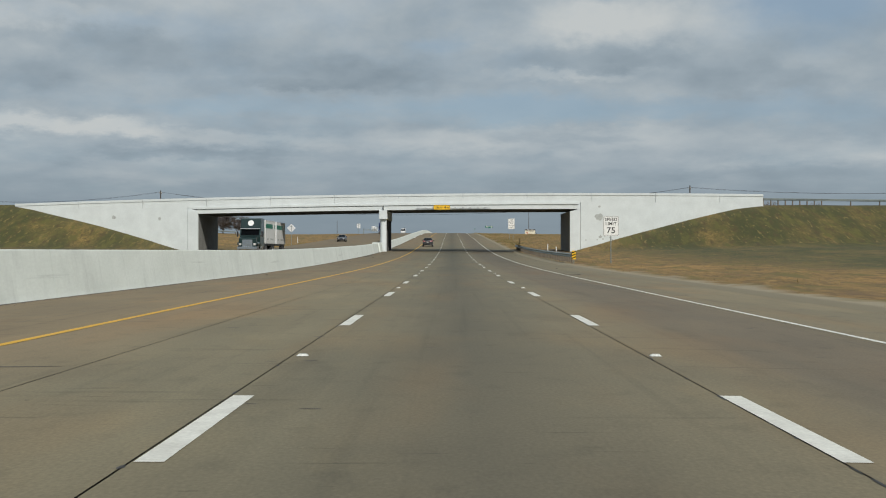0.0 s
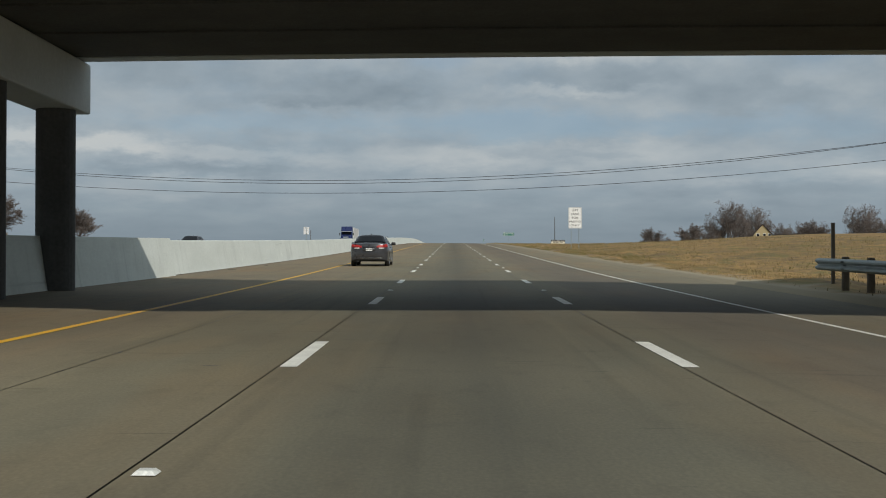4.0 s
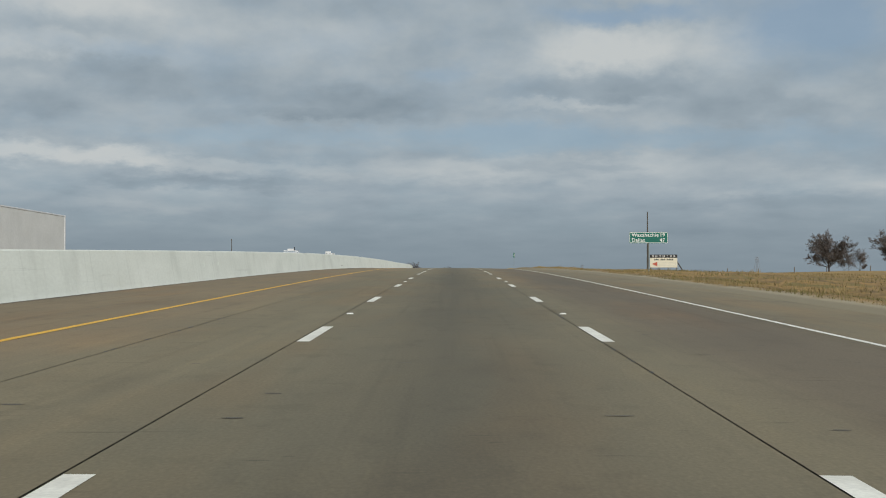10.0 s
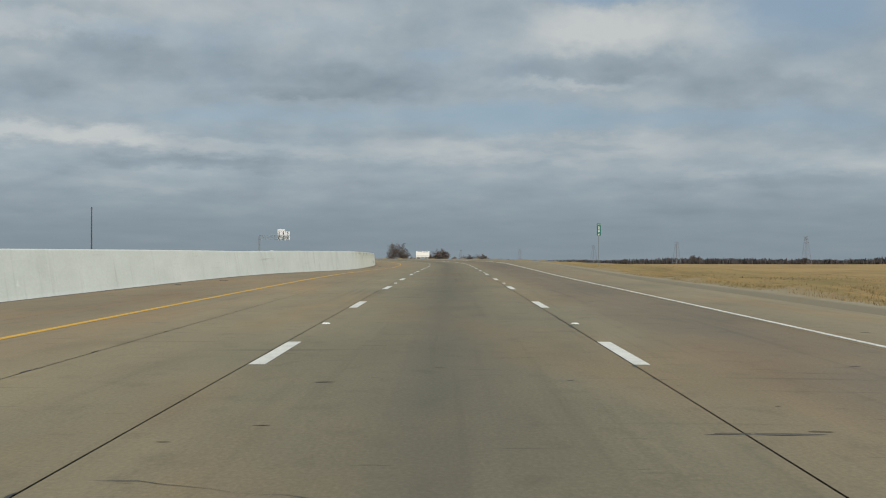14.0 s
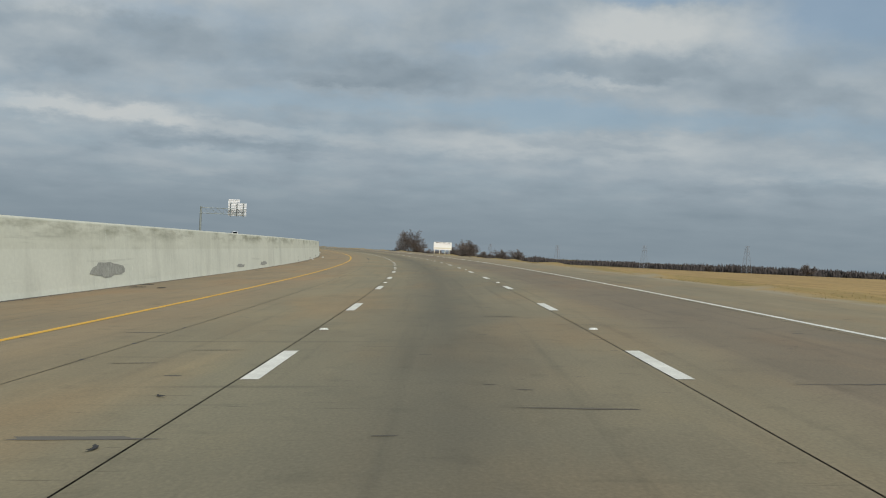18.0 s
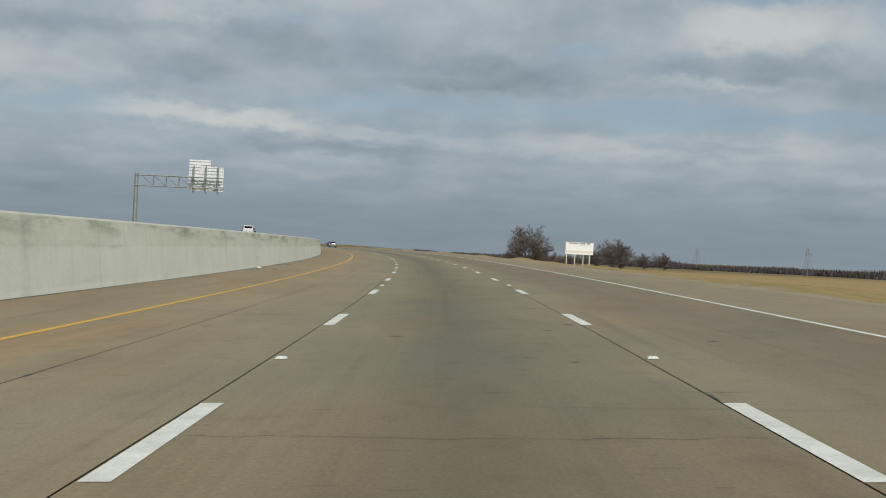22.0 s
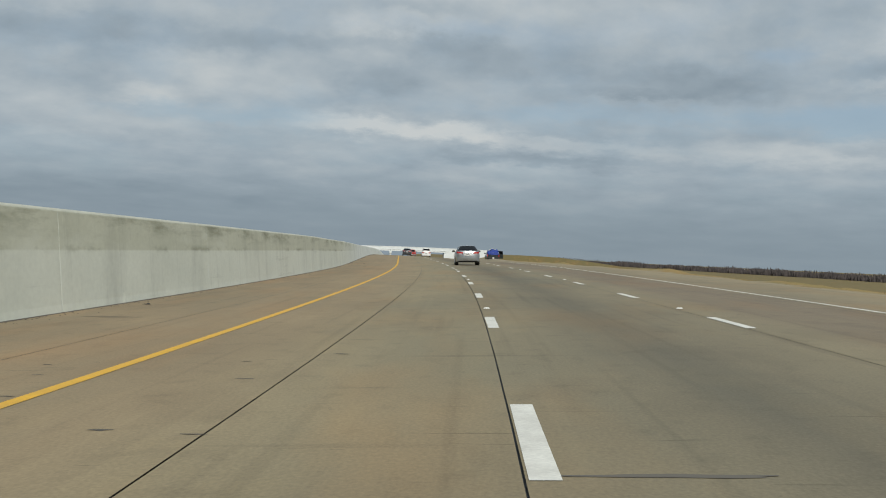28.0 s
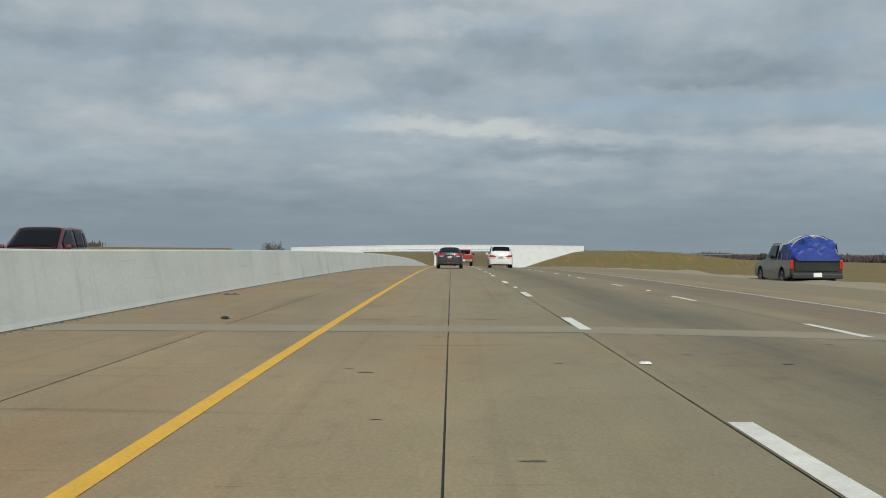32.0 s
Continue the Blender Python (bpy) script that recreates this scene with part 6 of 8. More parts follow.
    # number plate, its recess, bright bars, badge
    zt = top(y0 + 0.1)
    fz = lambda f: end_pt(-1, 0, f)
    rows = [[end_pt(-1, q, f) + Vector((0, -0.006, 0)) for q in np.linspace(-0.39, 0.39, 7)] for f in (0.55, 0.68, 0.815)]
    # on the silver saloon white paint imitates the sun's glint on the boot lid
    rec = solid_part("plate_panel", rows, 0.006, M_WHITECAR if name == "silver_sedan" else col, g)
    c = fz(0.66)
    bm = bmesh.new()
    box(bm, (0, 0, 0), (0.31, 0.012, 0.155), 0.004)
    pl = part("number_plate", bm, M_SIGN_W, g, "white number plate with dark bars", pose(0, c.y - 0.022, c.z))
    for i in range(7):
        bm = bmesh.new()
        box(bm, (-0.118 + i * 0.039, -0.008, 0.0), (0.024, 0.004, 0.075))
        part("bar", bm, M_TRIM, pl)
    bm = bmesh.new()
    for z in (-0.072, 0.072):
        box(bm, (0, -0.009, z), (0.32, 0.008, 0.014))
    for x in (-0.153, 0.153):
        box(bm, (x, -0.009, 0), (0.014, 0.008, 0.155))
    part("plate_frame", bm, M_TRIM, pl)
    rows = [[end_pt(-1, q, f) + Vector((0, -0.016 if f < 0.79 else -0.02, 0)) for q in np.linspace(-0.44, 0.44, 7)] for f in (0.825, 0.845, 0.865)]
    solid_part("boot_handle_bar", rows, 0.016, col, g)
    if detail:
        rows = [[end_pt(-1, q, f) + Vector((0, -0.010, 0)) for q in np.linspace(-0.60, 0.95, 11)] for f in (0.095, 0.118)]
        solid_part("bumper_strip", rows, 0.01, M_CHROME, g, "bright strip low on the bumper")
        rows = [[end_pt(-1, q, f) + Vector((0, -0.008, 0)) for q in np.linspace(-0.97, 0.97, 15)] for f in (0.0, 0.02, 0.04)]
        solid_part("lower_valance", rows, 0.01, M_TRIM, g)
        for qa, qb, fa, fb in ((-0.60, -0.595, 0.49, 0.96), (0.595, 0.60, 0.49, 0.96), (-0.60, 0.60, 0.475, 0.485)):
            rows = [[end_pt(-1, q, f) + Vector((0, -0.002, 0)) for q in np.linspace(qa, qb, 7)] for f in np.linspace(fa, fb, 4)]
            solid_part("boot_gap", rows, 0.002, M_TRIM, g)
        bm = bmesh.new()
        rod(bm, (-0.52, y0 + 0.06, 0.235), (-0.52, y0 + 0.4, 0.235), 0.035, n=12)
        part("exhaust", bm, M_TRIM, g)
    if badge:
        bm = bmesh.new()
        c = fz(0.935)
        bmesh.ops.create_cone(bm, cap_ends=True, segments=20, radius1=0.05, radius2=0.045, depth=0.015, matrix=pose(0, c.y - 0.008, c.z, 90, 0, 0) @ Matrix.Diagonal((1.25, 0.7, 1, 1)))
        part("badge", bm, M_TRIM, g, "small dark oval badge")
    bm = bmesh.new()
    p = roof_pt(rr + 0.18, 0)
    box(bm, (0, p.y, p.z + 0.02), (0.04, 0.13, 0.06), 0.015)
    part("aerial", bm, M_SIGN_W if name == "silver_sedan" else col, g)
    if roof_rail:
        for sg in (-1, 1):
            bm = bmesh.new()
            pts = [roof_pt(y, sg * 0.86) + Vector((0, 0, 0.05)) for y in np.linspace(rr + 0.1, rf - 0.1, 8)]
            for a, b in zip(pts, pts[1:]):
                rod(bm, a, b, 0.02, n=6)
            part("roof_rail", bm, M_TRIM, g)
    return g


def sedan(m, label, name, col, **kw):
    L = 4.75
    return car(m, label, name, col, L, 1.77, 1.42, 2.75, 1.02,
               [(0, 0.985), (0.12, 1.035), (0.62, 1.045), (1.1, 0.985), (2.4, 0.955), (3.3, 0.95), (3.7, 0.93), (4.4, 0.80), (4.75, 0.66)], 0.96,
               (0.52, 1.42, 2.55, 3.62), **kw)


def suv(m, label, name, col, **kw):
    L = 4.55
    return car(m, label, name, col, L, 1.86, 1.74, 2.66, 0.92,
               [(0, 1.06), (0.12, 1.10), (0.5, 1.08), (2.4, 1.06), (3.1, 1.05), (3.5, 1.03), (4.2, 0.93), (4.55, 0.75)], 1.08,
               (0.06, 0.42, 2.45, 3.35), wheel_r=0.36, cab=0.16, category="car", **kw)


sedan(stand(1157.0, -0.33, 0.0, -0.6), "silver saloon car with dark tinted rear glass and red lamps", "silver_sedan", M_SILVER)
sedan(stand(214.0, -4.1, 0.0), "dark grey saloon car in the fast lane", "sedan", M_CHARCOAL)
sedan(stand(1308.0, -3.85, 0.0), "dark grey saloon car far along the fast lane", "sedan", M_CHARCOAL)
suv(stand(1322.0, 0.1, 0.0), "white off-road car in the middle lane", "suv", M_WHITECAR, detail=False, badge=False)
suv(stand(1259.5, -16.2, -0.02, 180), "dark red off-road car in the oncoming carriageway", "suv", M_MAROON, detail=False, badge=False)
sedan(stand(263.0, -22.6, -0.02, 180), "black saloon car in the oncoming carriageway", "sedan", M_CHARCOAL, detail=False, badge=False)


def pickup(m, label, col, tarp=False, open_door=False, name="pickup_truck"):
    """A pickup: cab, load bed with its tailgate, wheels; perhaps a tarpaulin over a tall load."""
    g = thing(name, m, label, "pickup truck")
    L, W = 5.6, 1.95
    y0 = -L / 2
    hw = W / 2

    def hull(name, pts, w, mat, inset=0.0, lab=""):
        # side outline (y, z) pulled to both sides, slightly narrower towards the top
        bm = bmesh.new()
        zs = [p[1] for p in pts]
        z0, z1 = min(zs), max(zs)
        sides = []
        for sg in (-1, 1):
            sides.append([bm.verts.new((sg * (w - inset * (z - z0) / (z1 - z0)), y, z)) for y, z in pts])
        bm.faces.new(sides[0])
        bm.faces.new(sides[1][::-1])
        n = len(pts)
        for i in range(n):
            j = (i + 1) % n
            bm.faces.new((sides[0][i], sides[0][j], sides[1][j], sides[1][i]))
        bmesh.ops.recalc_face_normals(bm, faces=bm.faces)
        bmesh.ops.bevel(bm, geom=[e for e in bm.edges if abs(e.verts[0].co.x - e.verts[1].co.x) < 0.25], offset=0.04, segments=2, affect="EDGES")
        return part(name, bm, mat, g, lab)

    def archpts(yc, r, zc, z):
        return [(yc + r * math.cos(math.pi * k / 8), zc + r * math.sin(math.pi * k / 8)) for k in range(9)]

    yr, yf = y0 + 1.25, y0 + 1.25 + 3.35
    lower = [(y0 + 0.05, 0.55)] + [(y0 + 0.05, 1.12)] + [(y0 + 1.95, 1.14), (y0 + 4.2, 1.14), (L / 2 - 0.25, 1.02), (L / 2 - 0.02, 0.85), (L / 2, 0.5)] + archpts(yf, 0.46, 0.40, 0.5) + archpts(yr, 0.46, 0.40, 0.5)
    hull("body", lower, hw, col)
    hull("cab", [(y0 + 2.05, 1.12), (y0 + 2.20, 1.78), (y0 + 3.35, 1.80), (y0 + 4.10, 1.12)], hw - 0.06, col, 0.15)
    bm = bmesh.new()
    box(bm, (0, y0 + 2.085, 1.46), (1.42, 0.02, 0.44), 0.008, m=pose(0, 0, 0))
    part("rear_window", bm, M_GLASS, g)
    for sg in (-1, 1):
        for ya, yb in ((y0 + 2.40, y0 + 3.0), (y0 + 3.06, y0 + 3.72)):
            bm = bmesh.new()
            top_in = 0.0 if yb < y0 + 3.3 else 0.38
            vs = [(hw - 0.055, ya, 1.20), (hw - 0.055, yb, 1.20), (hw - 0.165, yb - top_in, 1.68), (hw - 0.165, ya, 1.68)]
            f = bm.faces.new([bm.verts.new((sg * x, y, z)) for x, y, z in vs])
            bmesh.ops.recalc_face_normals(bm, faces=bm.faces)
            bmesh.ops.solidify(bm, geom=[f], thickness=0.02)
            part("side_window", bm, M_GLASS, g)
        bm = bmesh.new()
        box(bm, (sg * (hw - 0.06), y0 + 0.045, 0.98), (0.14, 0.05, 0.34), 0.02)
        part("tail_lamp", bm, M_LAMP_R, g, "red tail lamp")
        bm = bmesh.new()
        box(bm, (sg * (hw + 0.13), y0 + 3.62, 1.28), (0.22, 0.12, 0.22), 0.04)
        part("door_mirror", bm, M_TRIM, g)
        for y in (yr, yf):
            add_wheel(g, sg * (hw - 0.12), y, 0.39, 0.25, 6)
    bm = bmesh.new()
    box(bm, (0, y0 + 0.02, 0.95), (1.60, 0.05, 0.42), 0.02)
    part("tailgate", bm, col, g)
    bm = bmesh.new()
    box(bm, (0, y0 - 0.06, 0.56), (1.86, 0.16, 0.20), 0.04)
    part("bumper", bm, M_CHROME if not tarp else M_TRIM, g)
    bm = bmesh.new()
    box(bm, (0, y0 - 0.145, 0.60), (0.31, 0.01, 0.15))
    part("number_plate", bm, M_SIGN_W, g)
    if tarp:
        bm = bmesh.new()
        bmesh.ops.create_icosphere(bm, subdivisions=4, radius=1.0)
        for v in bm.verts:
            n = noise.noise(v.co * 1.9) * 0.24 + noise.noise(v.co * 4.3) * 0.13 + abs(noise.noise(v.co * 8.0)) * 0.08
            c = v.co * (1 + n)
            q = Vector((max(-1, min(1, c.x * 1.25)), max(-1, min(1, c.y * 1.2)), c.z))
            v.co = Vector((q.x * 0.93, y0 + 1.05 + q.y * 1.15, max(1.12, 1.12 + q.z * 0.88)))
        part("tarpaulin", bm, M_TARP, g, "crumpled bright blue tarpaulin over the load")
        for dy in (-0.5, 0.35):
            bm = bmesh.new()
            pts = [Vector((0.96 * math.cos(a), y0 + 1.05 + dy, 1.13 + 0.93 * math.sin(a))) for a in np.linspace(0.0, math.pi, 15)]
            for a, b in zip(pts, pts[1:]):
                rod(bm, a, b, 0.012, n=4)
            part("rope", bm, M_CREAM, g)
    if open_door:
        bm = bmesh.new()
        box(bm, (0.0, 0, 0), (1.0, 0.09, 0.75), 0.03)
        door = part("door", bm, col, g, "front passenger door standing open", pose(hw + 0.42, y0 + 3.55, 0.92, 0, 0, -12))
        bm = bmesh.new()
        vs = [(-0.45, 0, 0.38), (0.45, 0, 0.38), (0.38, 0, 0.86), (-0.45, 0, 0.86)]
        f = bm.faces.new([bm.verts.new(v) for v in vs])
        bmesh.ops.solidify(bm, geom=[f], thickness=0.04)
        part("door_window", bm, M_GLASS, door)
    return g


pickup(stand(1356.0, -2.5, 0.0), "red pickup further along the motorway", M_REDCAR)
pickup(stand(1270.7, 8.9 + 0.85, -0.03, 0, tilt=False), "dark pickup with a blue tarpaulin load parked on the verge", M_OLIVE, tarp=True, open_door=True)


def truck(m, label, col, trailers, stripe, zs=1.0, sign_disc=False):
    """A long-nosed lorry; y runs forwards, the nose at y = 0."""
    g = thing("truck", m, label, "truck")

    def slab(name, c, size, mat, bev=0.05, lab="", parent=None):
        bm = bmesh.new()
        box(bm, (c[0], c[1], c[2] * zs), (size[0], size[1], size[2] * zs), bev)
        return part(name, bm, mat, parent or g, lab)

    def prism(name, pts, w, mat, bev=0.06):
        bm = bmesh.new()
        a = [bm.verts.new((-w, y, z * zs)) for y, z in pts]
        b = [bm.verts.new((w, y, z * zs)) for y, z in pts]
        bm.faces.new(a)
        bm.faces.new(b[::-1])
        for i in range(len(pts)):
            j = (i + 1) % len(pts)
            bm.faces.new((a[i], a[j], b[j], b[i]))
        bmesh.ops.recalc_face_normals(bm, faces=bm.faces)
        bmesh.ops.bevel(bm, geom=list(bm.edges), offset=bev, segments=2, affect="EDGES")
        return part(name, bm, mat, g)

    prism("bonnet", [(0, 0.6), (0, 1.65), (-0.25, 1.85), (-2.0, 2.05), (-2.0, 0.6)], 1.02, col)
    prism("cab", [(-1.9, 0.8), (-1.9, 2.05), (-2.35, 2.85), (-2.5, 3.0), (-2.95, 4.12), (-3.2, 4.2), (-5.4, 4.2), (-5.4, 0.8)], 1.22, col)
    slab("grille", (0, 0.02, 1.2), (1.2, 0.06, 0.85), M_CHROME, 0.02)
    slab("bumper", (0, 0.05, 0.62), (2.4, 0.25, 0.35), M_CHROME, 0.05)
    bm = bmesh.new()
    f = bm.faces.new([bm.verts.new((x, y, z * zs)) for x, y, z in ((-1.08, -1.93, 2.16), (1.08, -1.93, 2.16), (1.02, -2.32, 2.84), (-1.02, -2.32, 2.84))])
    bmesh.ops.solidify(bm, geom=[f], thickness=0.03)
    part("windscreen", bm, M_GLASS, g)
    slab("sun_visor", (0, -2.18, 2.93), (2.3, 0.35, 0.05), M_ALU, 0.01)
    for sg in (-1, 1):
        slab("side_window", (sg * 1.222, -2.85, 2.35), (0.02, 0.75, 0.62), M_GLASS, 0.005)
        slab("door_mirror", (sg * 1.48, -2.05, 2.3), (0.20, 0.12, 0.62), M_TRIM, 0.03)
        slab("mirror_arm", (sg * 1.34, -2.08, 2.3), (0.25, 0.04, 0.04), M_CHROME, 0.005)
        slab("headlamp", (sg * 0.86, 0.0, 1.08), (0.30, 0.10, 0.26), M_LAMP_W, 0.03)
        slab("wing", (sg * 1.08, -0.95, 1.15), (0.30, 1.5, 0.35), col, 0.1)
        slab("fuel_tank", (sg * 0.98, -3.7, 0.72), (0.5, 1.6, 0.55), M_CHROME, 0.12)
        add_wheel(g, sg * 1.05, -0.95, 0.50, 0.28, 8)
        for y in (-6.2, -7.4):
            add_wheel(g, sg * 0.98, y, 0.50, 0.45, 8)
    slab("chassis", (0, -5.5, 0.85), (0.9, 6.0, 0.25), M_TRIM, 0.02)
    if sign_disc:
        bm = bmesh.new()
        n = Vector((0, 1.9, 0.87 * 2.2)).normalized()
        bmesh.ops.create_cone(bm, cap_ends=True, segments=28, radius1=0.36, radius2=0.36, depth=0.03, matrix=pose(0.0, -2.72, 3.62 * zs) @ pose(0, 0, 0, -68, 0, 0))
        part("emblem", bm, M_SIGN_W, g, "plain white disc on the roof fairing")
    y = -6.0
    for ln in trailers:
        t = slab("trailer_box", (0, y - ln / 2, 2.62), (2.55, ln, 2.85), M_TRAILER, 0.04, "white box trailer")
        slab("trailer_frame", (0, y - ln / 2, 1.10), (2.3, ln - 0.2, 0.2), M_TRIM, 0.02)
        for sg in (-1, 1):
            if stripe is not None:
                slab("stripe", (sg * 1.279, y - ln / 2, 3.35), (0.012, ln * 0.985, 0.55), stripe, 0.0)
                for k in (0.22, 0.55, 0.72):
                    slab("letter_bar", (sg * 1.281, y - ln * k, 1.75), (0.012, ln * 0.14, 0.22), M_PATCH, 0.0)
                slab("letter_bar", (sg * 1.287, y - ln * 0.80, 3.4), (0.012, ln * 0.16, 0.75), M_SIGN_W, 0.0)
            slab("corner_post", (sg * 1.27, y - 0.06, 2.62), (0.06, 0.14, 2.9), M_ALU, 0.01)
            slab("corner_post", (sg * 1.27, y - ln + 0.06, 2.62), (0.06, 0.14, 2.9), M_ALU, 0.01)
            slab("top_rail", (sg * 1.27, y - ln / 2, 4.03), (0.05, ln - 0.3, 0.08), M_ALU, 0.01)
            for dy in (1.0, 2.15):
                add_wheel(g, sg * 1.02, y - ln + dy, 0.50, 0.45, 8)
        for sg in (-1, 1):
            slab("rear_door", (sg * 0.62, y - ln - 0.015, 2.6), (1.2, 0.03, 2.7), M_TRAILER, 0.01)
        y -= ln + 1.0
    return g


truck(stand(150.0, -24.1, 0.05, 180, tilt=False), "dark green lorry pulling two white trailers with green stripes", M_TRUCKGREEN, (8.6, 8.6), M_STRIPE, 1.0, True)
truck(stand(434.0, -23.6, -0.02, 180, tilt=False), "blue lorry with a plain white box trailer", M_TRUCKBLUE, (14.6,), None, 0.90)


def van(m, label):
    """A white works van with a loaded roof rack."""
    g = thing("van", m, label, "van")
    L, W, H = 5.3, 1.98, 2.0
    bm = bmesh.new()
    pts = [(-2.65, 0.45), (-2.65, 1.85), (-2.5, 1.98), (0.9, 2.0), (1.35, 1.92), (1.95, 1.22), (2.55, 1.05), (2.65, 0.8), (2.65, 0.4)]
    a = [bm.verts.new((-(W / 2 - 0.10 * max(0, z - 1.1)), y, z)) for y, z in pts]
    b = [bm.verts.new((W / 2 - 0.10 * max(0, z - 1.1), y, z)) for y, z in pts]
    bm.faces.new(a)
    bm.faces.new(b[::-1])
    for i in range(len(pts)):
        j = (i + 1) % len(pts)
        bm.faces.new((a[i], a[j], b[j], b[i]))
    bmesh.ops.recalc_face_normals(bm, faces=bm.faces)
    bmesh.ops.bevel(bm, geom=list(bm.edges), offset=0.06, segments=2, affect="EDGES")
    part("body", bm, M_WHITECAR, g)
    bm = bmesh.new()
    f = bm.faces.new([bm.verts.new(v) for v in ((-0.86, 1.96, 1.25), (0.86, 1.96, 1.25), (0.80, 1.42, 1.88), (-0.80, 1.42, 1.88))])
    bmesh.ops.solidify(bm, geom=[f], thickness=0.02)
    part("windscreen", bm, M_GLASS, g)
    for sg in (-1, 1):
        for ya, yb in ((0.35, 1.35), (-0.8, 0.25), (-2.3, -0.95)):
            bm = bmesh.new()
            box(bm, (sg * (W / 2 - 0.035), (ya + yb) / 2, 1.52), (0.03, yb - ya, 0.5), 0.01, m=None)
            part("side_window", bm, M_GLASS, g)
        for y in (-1.7, 1.65):
            add_wheel(g, sg * (W / 2 - 0.13), y, 0.36, 0.23, 6)
        bm = bmesh.new()
        box(bm, (sg * (W / 2 + 0.12), 1.45, 1.35), (0.2, 0.1, 0.26), 0.03)
        part("door_mirror", bm, M_TRIM, g)
        bm = bmesh.new()
        rod(bm, (sg * 0.7, -2.4, 2.2), (sg * 0.7, 1.0, 2.2), 0.025, n=6)
        part("rack_rail", bm, M_ALU, g)
    for y in (-2.3, -1.2, -0.1, 0.9):
        bm = bmesh.new()
        box(bm, (0, y, 2.17), (1.6, 0.05, 0.05))
        box(bm, (-0.7, y, 2.08), (0.05, 0.05, 0.18))
        box(bm, (0.7, y, 2.08), (0.05, 0.05, 0.18))
        part("rack_bar", bm, M_ALU, g)
    bm = bmesh.new()
    box(bm, (0.1, -1.0, 2.33), (0.8, 0.9, 0.22), 0.04)
    part("roof_box", bm, M_WHITECAR, g)
    bm = bmesh.new()
    rod(bm, (-0.5, 0.4, 2.2), (-0.5, 0.5, 2.62), 0.05, n=8)
    part("beacon", bm, M_TRIM, g)
    return g


van(stand(540.0, -20.3, -0.02, 180), "white works van with a roof rack in oncoming lanes")


def car_carrier(m):
    """A car transporter, with vehicles on its upper deck."""
    g = thing("car_carrier", m, "steel car carrier with loaded upper deck in oncoming lanes", "truck")
    for z in (0.95, 2.75):
        bm = bmesh.new()
        box(bm, (0, -8.0, z), (2.5, 15.0, 0.14), 0.02)
        part("deck", bm, M_TRIM, g)
    for sg in (-1, 1):
        for y in (-0.8, -4.4, -8.0, -11.6, -15.2):
            bm = bmesh.new()
            rod(bm, (sg * 1.22, y, 0.9), (sg * 1.22, y, 3.75), 0.06, n=8)
            part("post", bm, M_TRIM, g)
        bm = bmesh.new()
        rod(bm, (sg * 1.22, -0.8, 3.3), (sg * 1.22, -15.2, 3.3), 0.04, n=6)
        part("guide_rail", bm, M_TRIM, g)
        for y in (-12.0, -13.2, 1.0, -1.0):
            add_wheel(g, sg * 1.0, y, 0.46, 0.4, 8)
    bm = bmesh.new()
    box(bm, (0, 1.9, 1.75), (2.4, 2.2, 2.1), 0.15)
    part("cab", bm, M_TRUCKBLUE, g)
    bm = bmesh.new()
    box(bm, (0, 3.01, 2.2), (2.1, 0.03, 0.8), 0.01)
    part("windscreen", bm, M_GLASS, g)
    return g


CARRIER_S = 1071.0
car_carrier(stand(CARRIER_S + 1.5, -22.0, -0.02, 180, tilt=False))
pickup(stand(CARRIER_S + 5.0, -22.0, 2.86, 0, tilt=False), "white pickup carried backwards on the transporter's upper deck", M_WHITECAR)
suv(stand(CARRIER_S + 11.0, -22.0, 2.86, 0, tilt=False), "black off-road car carried on the transporter's upper deck", "suv", M_CHARCOAL, detail=False, badge=False)

# ---- trees, house, grass ----
M_BARK = material("grey_brown_bark", (0.13, 0.108, 0.092), (0.08, 0.066, 0.056), 0.95, scale=3, fine=30, stretch=(1, 1, 0.3), bump=0.01)
M_TWIG = material("bare_twigs", (0.175, 0.148, 0.135), (0.118, 0.100, 0.092), 0.95, scale=1.5, fine=10)
M_WOODS = material("winter_woodland", (0.088, 0.074, 0.070), (0.062, 0.054, 0.052), 0.95, scale=0.03, fine=0.6, contrast=0.3)
M_TUFT = material("dry_grass_blades", (0.34, 0.248, 0.115), (0.18, 0.132, 0.054), 0.9, scale=0.14, fine=1.3, contrast=0.30)


def green_patches(m):
    """Damp greener patches some metres across."""
    nt = m.node_tree
    N, L = nt.nodes.new, nt.links.new
    bs = nt.nodes["Principled BSDF"]
    tc, n, r, x = N("ShaderNodeTexCoord"), N("ShaderNodeTexNoise"), N("ShaderNodeMapRange"), N("ShaderNodeMix")
    L(tc.outputs["Object"], n.inputs["Vector"])
    n.inputs["Scale"].default_value, n.inputs["Detail"].default_value = 0.055, 4
    r.inputs["From Min"].default_value, r.inputs["From Max"].default_value, r.inputs["To Max"].default_value = 0.50, 0.60, 0.85
    L(n.outputs["Fac"], r.inputs[0])
    x.data_type = "RGBA"
    L(r.outputs[0], x.inputs[0])
    L(bs.inputs["Base Color"].links[0].from_socket, x.inputs[6])
    x.inputs[7].default_value = (0.125, 0.112, 0.034, 1)
    L(x.outputs[2], bs.inputs["Base Color"])


green_patches(M_TUFT)
M_SIDING = material("straw_yellow_siding", (0.44, 0.36, 0.20), (0.36, 0.29, 0.16), 0.8, scale=0.8, fine=9)
M_ROOF = material("dark_shingle_roof", (0.055, 0.045, 0.04), (0.035, 0.03, 0.028), 0.9, scale=2, fine=12)
